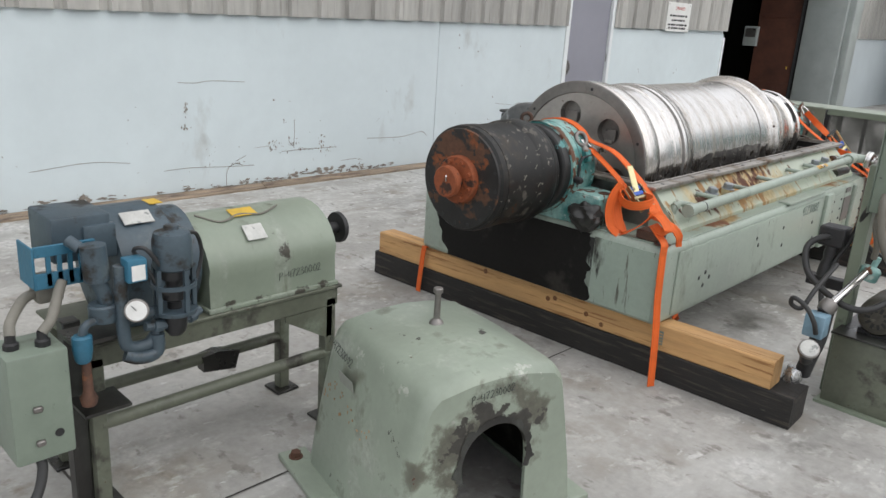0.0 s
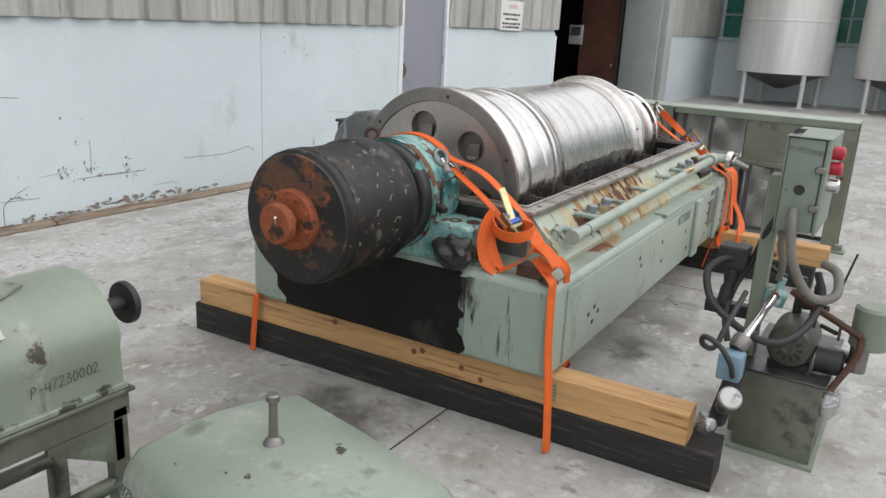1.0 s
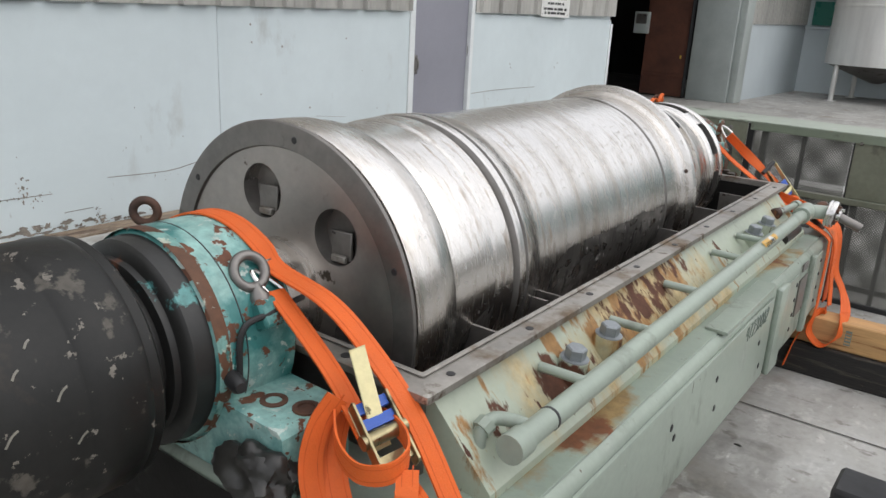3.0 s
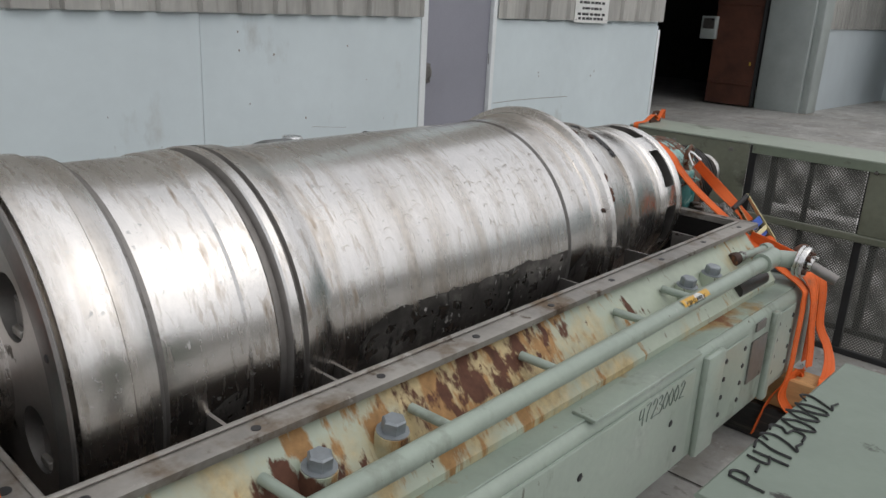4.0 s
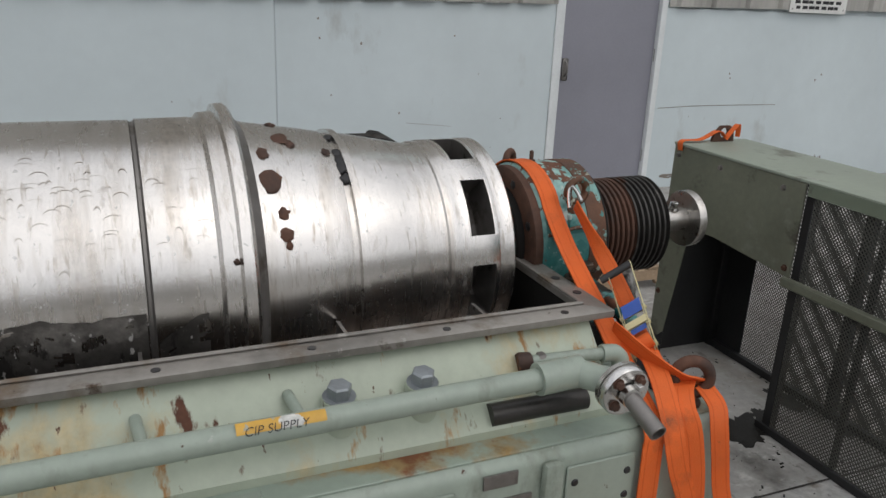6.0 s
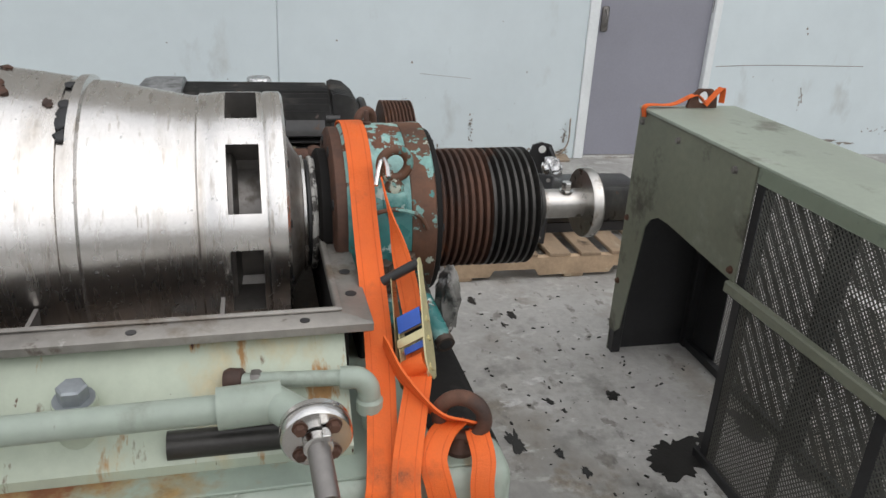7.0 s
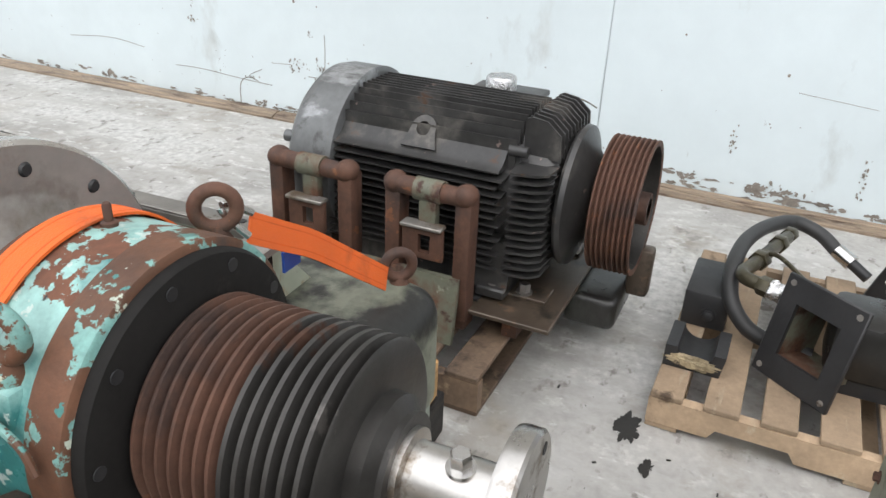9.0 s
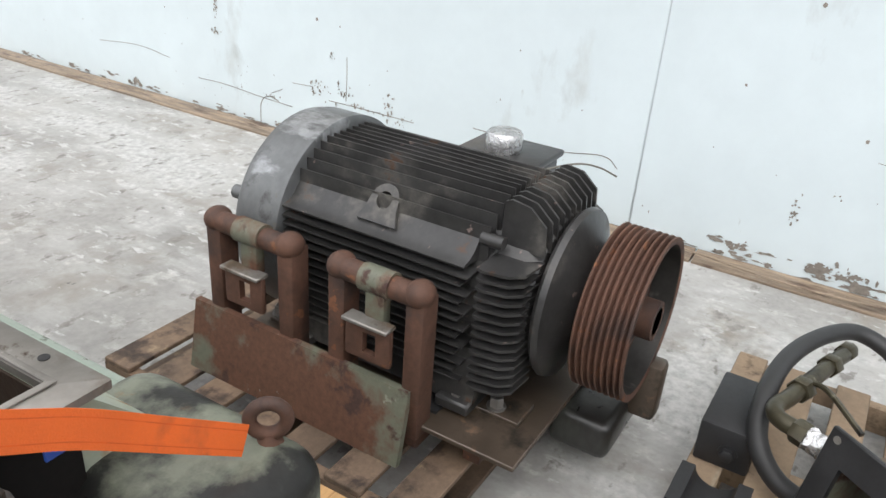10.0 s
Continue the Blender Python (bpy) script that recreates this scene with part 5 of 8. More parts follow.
for a, y, l_ in ((40, 3.02, 0.010), (62, 3.08, 0.012), (75, 3.13, 0.018), (55, 3.17, 0.008), (85, 3.05, 0.02), (70, 2.98, 0.012), (95, 3.15, 0.016), (52, 3.11, 0.011)):
    c = polar(0.2202, a, y)
    n_ = Vector((math.sin(radians(a)), 0, math.cos(radians(a))))
    part("scratch", ribbon(B(), [c, c + Vector((0, l_ * 0.5, 0)) + n_.cross(Vector((0, 1, 0))) * l_ * 0.7, c + Vector((0, l_, 0)) + n_.cross(Vector((0, 1, 0))) * l_], n_.cross(Vector((0, 1, 0))), 0.0035, 0.001, 2), "cable", gb)
bm = B()
bmesh.ops.create_icosphere(bm, subdivisions=4, radius=1)
for v in bm.verts:
    q = 1 + 0.40 * noise.noise(v.co * 1.6) + 0.14 * noise.noise(v.co * 4) + 0.05 * noise.noise(v.co * 10)
    v.co = Vector((AX + 0.31, 3.415, ZT + 0.050)) + Vector((v.co.x * 0.085, v.co.y * 0.055, v.co.z * 0.06)) * q
part("grease_lump", bm, "oily", dec, "crumpled film stiff with black grease")

# rear bearing, sheave, feed shaft
rb = part("rear_bearing_housing", pedestal(6.118, 6.298, 0.206, 0.305, 0.75), "teal", dec, "teal bearing housing with flaking paint and rust")
part("seal_ring", ax([(0.120, 6.033), (0.134, 6.035), (0.135, 6.041), (0.130, 6.044), (0.116, 6.045)], 56), "steel_bright", rb)
part("seal_gap", ax([(0.118, 6.044), (0.124, 6.046), (0.124, 6.052), (0.116, 6.053)], 56), "black", rb)
part("putty_ring", ax([(0.116, 6.051), (0.131, 6.053), (0.133, 6.060), (0.129, 6.066), (0.114, 6.067)], 56), "putty", rb, "pale dried sealant ring")
part("dark_neck", ax([(0.118, 6.065), (0.142, 6.068), (0.150, 6.074), (0.150, 6.095)], 56), "oil_shade_black", rb)
part("rust_ring", ax([(0.140, 6.093), (0.192, 6.095), (0.199, 6.100), (0.199, 6.122)], 64), "rust", rb, "rust brown cover ring")
cr = part("cap_ring", ax([(0.196, 6.312), (0.197, 6.320), (0.192, 6.330), (0.172, 6.335), (0.14, 6.336)], 64), "oil_shade_black", rb, "greasy black cap ring")
for k in range(10):
    a = radians(36 * k + 12)
    part("bolt_hole", lathe(B(), [(0.009, 0), (0.009, 0.002)], (AX + 0.176 * math.sin(a), 6.3335, AZ + 0.176 * math.cos(a)), (0, 1, 0), 12), "black", cr)
part("cap_band", lathe(B(), [(0.204, 6.257), (0.2080, 6.260), (0.2080, 6.312), (0.203, 6.315), (0.18, 6.316)], (AX, 0, AZ), (0, 1, 0), 56, cap=False), "rust_teal", rb)
for k in range(8):
    a = 20 + 45 * k
    part("cap_bolt", lathe(B(), [(0.013, 0), (0.013, 0.004), (0.01, 0.005)], (AX + 0.172 * math.sin(radians(a)), 6.0965, AZ + 0.172 * math.cos(radians(a))), (0, -1, 0), 6), "black", rb)
eyebolt((-1.928, 6.222, 0.935), (0.05, 0, 1), (1, 0.15, 0), 0.031, 0.011, "rust_teal", rb)
part("eye_boss", box(B(), -1.958, -1.902, 6.196, 6.248, 0.865, 0.937, 0.008, 2), "teal", rb)
eyebolt((-2.29, 6.212, 0.938), (0, 0, 1), (0.75, 0.65, 0), 0.030, 0.011, "rust", rb)
part("grease_nipple", lathe(B(), [(0.011, 0), (0.011, 0.008), (0.006, 0.010), (0.006, 0.030), (0.004, 0.034)], (AX - 0.02, 6.19, AZ + 0.202), (0, 0, 1), 12), "rust", rb)
part("grease_line", tube(B(), [polar(0.212, 74, 6.13), polar(0.221, 72, 6.17), polar(0.222, 70, 6.22), polar(0.222, 74, 6.27), polar(0.218, 82, 6.29)], 0.005, 8), "rust_teal", rb)
for dx, y in ((0.262, 6.185), (0.222, 6.243), (-0.292, 6.195), (-0.225, 6.160)):
    fbolt = part("foot_bolt", hexbolt(B(), (AX + dx, y, 0.788), (0, 0, 1), 0.021, 0.022), "rust_dark", rb, "greasy rusted foot bolt")
    part("washer", lathe(B(), [(0.027, 0), (0.028, 0.003), (0.027, 0.008), (0.018, 0.009), (0.017, 0.042)], (AX + dx, y, 0.7502), (0, 0, 1), 24), "rust_dark", fbolt)
part("oily_foot", box(B(), AX - 0.318, AX + 0.318, 6.128, 6.290, ZT - 0.002, 0.676, 0.006, 1), "oil_shade_black", rb, "matt black lower band of the foot")
stub = part("drain_stub", rod(B(), (-1.800, 6.268, 0.735), (-1.680, 6.287, 0.694), 0.019, 20), "teal", rb, "teal drain pipe stub with a rusted mouth")
sd_ = (Vector((-1.680, 6.287, 0.694)) - Vector((-1.800, 6.268, 0.735))).normalized()
part("stub_rim", lathe(B(), [(0.0130, -0.020), (0.0135, 0.0012), (0.0198, 0.0012), (0.0200, -0.012)], Vector((-1.680, 6.287, 0.694)), sd_, 24, cap=False), "rust_dark", stub)
part("stub_bore", lathe(B(), [(0.0132, 0.0006), (0.0132, 0.0009)], Vector((-1.680, 6.287, 0.694)), sd_, 20), "black", stub)
sv = [(0.09, 6.330)]
y = 6.343
while y < 6.455:
    sv += [(0.1415, y), (0.1435, y + 0.003), (0.1435, y + 0.006), (0.124, y + 0.0125), (0.124, y + 0.0145)]
    y += 0.0172
sv += [(0.1415, 6.4630), (0.09, 6.4632)]
part("rear_sheave", ax(sv, 80), "rust", dec, "grooved drive sheave, rust brown")
part("sheave_end", ax([(0.1437, 6.4634)] + [q for k in range(6) for q in ((0.1442, 6.4634 + k * 0.0186), (0.1442, 6.4694 + k * 0.0186), (0.1255, 6.4759 + k * 0.0186), (0.1255, 6.4779 + k * 0.0186))] + [(0.1442, 6.5765), (0.139, 6.5805), (0.07, 6.581)], 80), "dark_iron", dec, "blackened grooves at the sheave end")
part("sheave_hub", ax([(0.082, 6.58), (0.082, 6.60), (0.066, 6.612), (0.066, 6.62)], 40), "dark_iron", dec)
fs = part("feed_tube", ax([(0.05, 6.615), (0.05, 6.628), (0.037, 6.63), (0.037, 6.735), (0.087, 6.737), (0.089, 6.742), (0.089, 6.762), (0.085, 6.766), (0.03, 6.766)], 48), "steel_brushed", dec, "brushed steel feed tube with round flange")
part("feed_nipple", hexbolt(B(), (AX + 0.01, 6.69, AZ + 0.034), (0.1, 0, 1), 0.013, 0.026), "steel_bright", fs)
for k in range(4):
    a = radians(45 + 90 * k)
    part("bolt_hole", lathe(B(), [(0.008, 0), (0.008, 0.001)], (AX + 0.068 * math.sin(a), 6.766, AZ + 0.068 * math.cos(a)), (0, 1, 0), 12), "black", fs)

# rinse pipe along the tub, on bosses and stays
PX, PZ = -1.455, 0.738
pipe = part("rinse_pipe", tube(B(), [(PX, 3.700, PZ - 0.018), (PX, 5.90, PZ + 0.006)], 0.0235, 16, smooth=False), "green", dec, "pale green painted rinse pipe")
part("pipe_cap", rod(B(), (PX, 3.690, PZ - 0.018), (PX, 3.737, PZ - 0.018), 0.029, 16), "green", pipe)
for y in (3.98, 4.33, 4.69, 5.105, 5.375):
    part("stay", rod(B(), (-1.562, y, PZ + 0.004), (PX - 0.005, y + 0.010, PZ), 0.011, 10), "green", pipe)
part("pipe_elbow", tube(B(), [(PX - 0.015, 3.775, PZ - 0.012), (-1.495, 3.768, PZ - 0.008), (-1.525, 3.750, PZ - 0.008), (-1.532, 3.722, PZ - 0.016), (-1.533, 3.712, PZ - 0.045), (-1.533, 3.711, ZT + 0.04)], 0.014, 10), "green", pipe)
part("union", rod(B(), (-1.530, 3.735, PZ - 0.010), (-1.533, 3.716, PZ - 0.020), 0.020, 8), "green", pipe)
part("pipe_clamp", rod(B(), (PX, 3.83, PZ - 0.017), (PX, 3.837, PZ - 0.017), 0.0245, 16), "black", pipe)
tee = part("tee", rod(B(), (PX, 5.86, PZ + 0.006), (PX, 5.96, PZ + 0.010), 0.034, 18), "green", pipe)
part("tee_branch", rod(B(), (PX, 5.945, PZ + 0.010), (-1.385, 6.006, PZ + 0.006), 0.029, 16), "green", tee)
part("nut", hexbolt(B(), (PX, 5.955, PZ), (0, 1, 0), 0.016, 0.03), "steel_bright", tee)
sp = part("small_pipe", tube(B(), [(-1.548, 5.885, 0.732), (-1.540, 5.93, 0.736), (-1.530, 6.00, 0.738), (-1.522, 6.075, 0.738)], 0.014, 12), "green", pipe, "thin green branch pipe")
part("elbow", tube(B(), [(-1.524, 6.06, 0.738), (-1.520, 6.090, 0.737), (-1.517, 6.106, 0.722), (-1.516, 6.110, 0.700)], 0.020, 14), "green", sp)
part("elbow_nut", lathe(B(), [(0.019, 0), (0.024, 0.006), (0.024, 0.026), (0.019, 0.032), (0.014, 0.033), (0.014, 0.060)], (-1.516, 6.110, 0.700), (0, 0.02, -1), 12), "green", sp)
part("small_union", lathe(B(), [(0.020, 0), (0.024, 0.008), (0.022, 0.030), (0.016, 0.034)], (-1.556, 5.868, 0.729), (0.15, 0.95, 0.06), 14), "rust", sp, "rusted pipe joint")
part("union_nut", lathe(B(), [(0.017, 0), (0.018, 0.004), (0.018, 0.014), (0.015, 0.018)], (-1.545, 5.912, 0.735), (0.12, 0.99, 0.03), 6), "steel_dark", sp)
part("drain_tube", rod(B(), (-1.492, 5.775, 0.657), (-1.492, 6.005, 0.655), 0.024, 18), "dark_iron", pipe, "bare dark tube under the rinse pipe")
fd = Vector((0.99, 0.02, -0.12)).normalized()
fc = Vector((-1.388, 6.006, PZ + 0.006))
fl = part("pipe_flange", lathe(B(), [(0.052, 0), (0.055, 0.003), (0.055, 0.012), (0.050, 0.013), (0.050, 0.016), (0.055, 0.017), (0.055, 0.029), (0.052, 0.033)], fc, fd, 36), "steel_bright", pipe, "pair of bolted steel flanges")
part("hose_clamp", lathe(B(), [(0.0195, 0), (0.0225, 0.001), (0.0225, 0.016), (0.0195, 0.017)], fc + fd * 0.036, fd, 24), "steel_bright", fl)
part("clamp_screw", box(B(), -0.006, 0.016, -0.006, 0.006, -0.006, 0.006, 0.001, 1, Matrix.Translation(fc + fd * 0.046 + Vector((0.0, 0.012, 0.022)))), "steel_bright", fl)
part("flange_stub", lathe(B(), [(0.018, 0), (0.018, 0.105), (0.0145, 0.105), (0.0145, 0.08)], fc + fd * 0.033, fd + Vector((0, 0.05, -0.26)), 20, cap=False), "steel_dark", fl)
u_, w_ = frame_of(fd)
for k in range(4):
    a = radians(45 + 90 * k)
    part("bolt", hexbolt(B(), fc + fd * 0.032 + (u_ * math.cos(a) + w_ * math.sin(a)) * 0.036, fd, 0.009, 0.012), "rust", fl)
lab = [(0.0242 * math.cos(radians(a)), 0.0242 * math.sin(radians(a))) for a in range(26, 83, 7)]
lab += [(x * 0.984, z * 0.984) for x, z in reversed(lab)]
part("pipe_label", prism(B(), [(PX + x, PZ + 0.0022 + z) for x, z in lab], 5.262, 5.42, XZ), "worn_label", pipe, "worn orange pipe label")
letters("writing", "CIP SUPPLY", 0.0225, Matrix.Translation((PX + 0.0254, 5.274, PZ + 0.0105)) @ Matrix.Rotation(radians(90), 4, 'Z') @ Matrix.Rotation(radians(52), 4, 'X'), pipe, "ink", "black capital letters")
for y in (4.073, 4.247, 5.467, 5.638):
    b_ = part("boss", lathe(B(), [(0.040, 0), (0.036, 0.07), (0.034, 0.115)], (-1.540, y, 0.625), (0.12, 0, 1), 20), "mintpaint", tub)
    part("bolt", hexbolt(B(), (-1.527, y, 0.736), (0.12, 0, 1), 0.024, 0.032), "bolt_zinc", b_)

# far side: feed pedestal block and the lifting eyes of the frame
part("end_block", box(B(), LX - 0.045, LX + 0.27, 5.89, 6.352, 0.30, 0.640, 0.075, 6), "grimy_green", dec, "grimy green block on the frame's end")
bm = B()
bmesh.ops.create_icosphere(bm, subdivisions=4, radius=1)
for v in bm.verts:
    q = 1 + 0.45 * noise.noise(v.co * 1.8 + Vector((4, 0, 0))) + 0.16 * noise.noise(v.co * 4) + 0.06 * noise.noise(v.co * 10)
    v.co = Vector((-1.800, 6.318, 0.745)) + Vector((v.co.x * 0.030, v.co.y * 0.026, v.co.z * 0.075 - 0.02)) * q
part("plastic_wrap", bm, "film", dec, "crumpled dirty clear plastic wrap")
eyebolt((-2.795, 6.256, 0.622), (0, 0, 1), (0.75, 0.65, 0), 0.030, 0.012, parent=dec)
eyebolt((-1.452, 6.26, ZT + 0.0), (0, 0, 1), (0.9, -0.4, 0), 0.040, 0.014, "rust", dec)
part("lifting_hole", lathe(B(), [(0.034, 0), (0.036, 0.002), (0.030, 0.0035), (0.024, 0.003)], (-1.432, 3.45, ZT + 0.0035), (0, 0, 1), 28), "rust", base, "rust-rimmed bolt hole")
part("hole_floor", lathe(B(), [(0.0245, 0), (0.0245, 0.001)], (-1.432, 3.45, ZT + 0.0072), (0, 0, 1), 24), "black", base)
part("wood_chock", box(B(), -1.555, -1.455, 3.44, 3.52, ZT + 0.006, ZT + 0.045, 0.004, 1), "rust", dec)

# ---- timbers under the frame ----
for nm, args, mt, lb in (
        ("timber", (-3.03, -0.605, 3.41, 3.585, 0.0, 0.138), "black_timber", "long black tarred timber lying on the concrete"),
        ("timber", (-3.0, -0.705, 3.415, 3.527, 0.1385, 0.260), "pine", "fresh pine beam laid on the black timber"),
        ("timber", (-3.10, -0.80, 6.09, 6.25, 0.0, 0.138), "black_timber", "long black tarred timber lying on the concrete"),
        ("timber", (-3.07, -0.74, 6.12, 6.24, 0.1385, 0.261), "pine", "fresh pine beam laid on the black timber")):
    bm = B()
    x0, x1, y0, y1, z0, z1 = args
    n = 40
    rings = []
    for i in range(n + 1):
        x = x0 + (x1 - x0) * i / n
        j = 0.004 if mt == "black_timber" else 0.0012
        r = []
        for a, (yy, zz) in enumerate(((y0, z0), (y1, z0), (y1, z1), (y0, z1))):
            w = j * noise.noise(Vector((x * 9, a * 7, y0)))
            r.append((x, yy + w, zz + (w * 0.4 if zz > z0 else 0)))
        rings.append(r)
    loft(bm, rings)
    bmesh.ops.bevel(bm, geom=[e for e in bm.edges if e.is_boundary is False and abs((e.verts[0].co - e.verts[1].co).x) > 0.01], offset=0.005, segments=1, affect='EDGES')
    tm = solo(nm, bm, mt, lb, "timber", "timbers under the centrifuge", at=((x0 + x1) / 2, (y0 + y1) / 2, z0))
    if mt == "pine":
        for ex in (x1 + 0.0005, x0 - 0.0025):
            part("end_grain", box(B(), ex, ex + 0.002, y0 + 0.006, y1 - 0.006, z0 + 0.006, z1 - 0.006, 0.001, 1), "end_grain", tm, "sawn end grain")
        st = part("grade_stamp", box(B(), x1 - 0.50, x1 - 0.475, y0 - 0.0022, y0 - 0.0012, z0 + 0.03, z0 + 0.095), "fadedink", tm, "faded grade stamp")
        for k in range(4):
            part("stamp_bar", box(B(), x1 - 0.497, x1 - 0.478, y0 - 0.0030, y0 - 0.0022, z0 + 0.038 + k * 0.014, z0 + 0.043 + k * 0.014), "pine", st)
        for k in range(5):
            kr = random.Random(k + int(y0 * 10))
            kx, kz = x0 + 0.15 + kr.random() * (x1 - x0 - 0.3), z0 + 0.02 + kr.random() * 0.08
            part("knot", lathe(B(), [(0.009 + 0.005 * kr.random(), 0), (0.006, 0.0016)], (kx, y0 - 0.0012, kz), (0, -1, 0), 14), "knot", tm)

# ---- belt guard ----
GX0, GX1, GY0, GY1, GZ = -2.70, -0.68, 7.19, 7.54, 0.95
grd = thing("belt_guard", (-1.7, 7.36, 0), "long olive green belt guard with mesh panels and arched openings", "machine guard")
# top sheet in a paler green than the plates
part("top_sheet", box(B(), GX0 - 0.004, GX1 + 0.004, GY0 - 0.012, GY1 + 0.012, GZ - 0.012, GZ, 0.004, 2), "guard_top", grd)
part("top_lip", box(B(), -1.985, GX1, GY0 - 0.016, GY0 - 0.0125, GZ - 0.05, GZ - 0.006, 0.003, 1), "olive", grd)
# front plate with its notch: solid above, a narrow leg beside the opening
notch = [(GX0, 0.10), (GX0 + 0.05, 0.10), (GX0 + 0.08, 0.13), (-2.565, 0.46), (-2.55, 0.56), (-2.52, 0.60), (-2.47, 0.625), (-2.40, 0.628), (-2.005, 0.60), (-2.005, GZ - 0.013), (GX0, GZ - 0.013)]
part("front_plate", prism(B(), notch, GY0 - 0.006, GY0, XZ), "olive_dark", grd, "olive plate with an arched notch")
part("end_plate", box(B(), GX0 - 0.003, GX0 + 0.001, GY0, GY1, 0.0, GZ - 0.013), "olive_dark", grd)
# inside of the notch lined black: its shade put into the colour
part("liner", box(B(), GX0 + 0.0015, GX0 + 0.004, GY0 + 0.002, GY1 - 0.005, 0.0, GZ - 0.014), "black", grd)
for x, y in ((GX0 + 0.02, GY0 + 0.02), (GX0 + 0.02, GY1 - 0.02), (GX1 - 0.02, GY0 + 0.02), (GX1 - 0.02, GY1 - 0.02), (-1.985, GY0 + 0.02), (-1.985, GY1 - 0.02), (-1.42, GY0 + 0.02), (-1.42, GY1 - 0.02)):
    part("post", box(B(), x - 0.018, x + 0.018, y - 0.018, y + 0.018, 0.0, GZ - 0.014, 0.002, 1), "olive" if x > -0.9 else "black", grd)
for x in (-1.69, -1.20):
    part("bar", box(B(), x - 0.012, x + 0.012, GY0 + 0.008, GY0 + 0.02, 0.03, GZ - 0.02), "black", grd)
# sheet behind the notch, black for that same inner shade
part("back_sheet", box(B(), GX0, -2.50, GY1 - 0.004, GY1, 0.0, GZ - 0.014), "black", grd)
part("mid_rail", box(B(), -2.03, -1.06, GY0 - 0.020, GY0 + 0.006, 0.565, 0.60, 0.005, 1), "olive_dark", grd)
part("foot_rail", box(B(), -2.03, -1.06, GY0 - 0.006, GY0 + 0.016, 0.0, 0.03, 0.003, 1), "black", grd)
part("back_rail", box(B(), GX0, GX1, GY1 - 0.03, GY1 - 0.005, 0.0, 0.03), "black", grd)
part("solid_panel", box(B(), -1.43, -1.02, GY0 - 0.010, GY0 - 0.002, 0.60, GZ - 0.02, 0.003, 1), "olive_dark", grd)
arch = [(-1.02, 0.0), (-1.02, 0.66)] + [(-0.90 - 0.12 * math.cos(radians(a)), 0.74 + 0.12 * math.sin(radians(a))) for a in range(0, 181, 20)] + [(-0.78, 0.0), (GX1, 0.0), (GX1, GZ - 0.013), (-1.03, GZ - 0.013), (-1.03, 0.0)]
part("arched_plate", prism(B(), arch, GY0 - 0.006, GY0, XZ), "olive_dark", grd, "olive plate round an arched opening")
part("foot", box(B(), GX1 - 0.05, GX1 + 0.07, GY0 - 0.02, GY0 + 0.10, 0.0, 0.018, 0.003, 1), "olive", grd)
part("foot_block", box(B(), GX1 - 0.01, GX1 + 0.05, GY0 + 0.01, GY0 + 0.06, 0.018, 0.06, 0.004, 1), "olive", grd)


def lattice(x0, x1, z0, z1, y, dx=0.0150, dz=0.0080, w=0.0029):
    """Expanded metal: zigzag strands meeting in diamonds."""
    bm = B()
    nz, nx = int((z1 - z0) / dz), int((x1 - x0) / (dx / 2))
    for r in range(nz + 1):
        prev = None
        for i in range(nx + 1):
            up = ((i + r) % 2) * dz
            p = (x0 + i * dx / 2, z0 + r * dz + up * 0.98)
            row = [bm.verts.new((p[0], y - 0.001, p[1] - w)), bm.verts.new((p[0], y + 0.001, p[1] + w))]
            if prev:
                bm.faces.new((prev[0], row[0], row[1], prev[1]))
            prev = row
    return bm


tagged(part("mesh_panel", lattice(-2.495, -2.0, 0.03, GZ - 0.03, GY1 - 0.004), "mesh_steel", grd, "dirty expanded steel mesh"), kind="stuff")
for x0, x1, z0, z1 in ((-1.97, -1.44, 0.60, GZ - 0.03), (-1.97, -1.43, 0.03, 0.565), (-1.42, -1.05, 0.03, 0.60)):
    tagged(part("mesh_panel", lattice(x0, x1, z0, z1, GY1 - 0.004), "mesh_steel", grd, "dirty expanded steel mesh"), kind="stuff")
    tagged(part("mesh_panel", lattice(x0, x1, z0, z1, GY0 + 0.004), "mesh_steel", grd, "dirty expanded steel mesh"), kind="stuff")
for x, y, z in ((GX0 + 0.03, GY0 - 0.006, GZ - 0.05), (-2.42, GY0 - 0.006, GZ - 0.05), (-2.10, GY0 - 0.006, GZ - 0.05), (GX0 + 0.02, GY0 - 0.006, 0.55), (GX0 + 0.02, GY0 - 0.006, 0.30), (-2.03, GY0 - 0.006, 0.63), (-1.40, GY0 - 0.010, GZ - 0.05), (-1.05, GY0 - 0.010, GZ - 0.05), (-0.72, GY0 - 0.006, GZ - 0.06), (-0.72, GY0 - 0.006, 0.55)):
    part("bolt", hexbolt(B(), (x, y, z), (0, -1, 0), 0.009, 0.010), "rust" if z < 0.64 else "steel_dark", grd)
lug = part("lifting_lug", prism(B(), [(7.335, GZ), (7.345, GZ + 0.035), (7.375, GZ + 0.065), (7.425, GZ + 0.065), (7.445, GZ + 0.04), (7.45, GZ)], -2.672, -2.660, YZ), "rust", grd)
bm = B()
rod(bm, (-2.70, 7.395, GZ + 0.036), (-2.64, 7.395, GZ + 0.036), 0.021, 20)
bmesh.ops.translate(bm, verts=bm.verts, vec=-ORIGIN[grd.name])
cut(lug, bm)
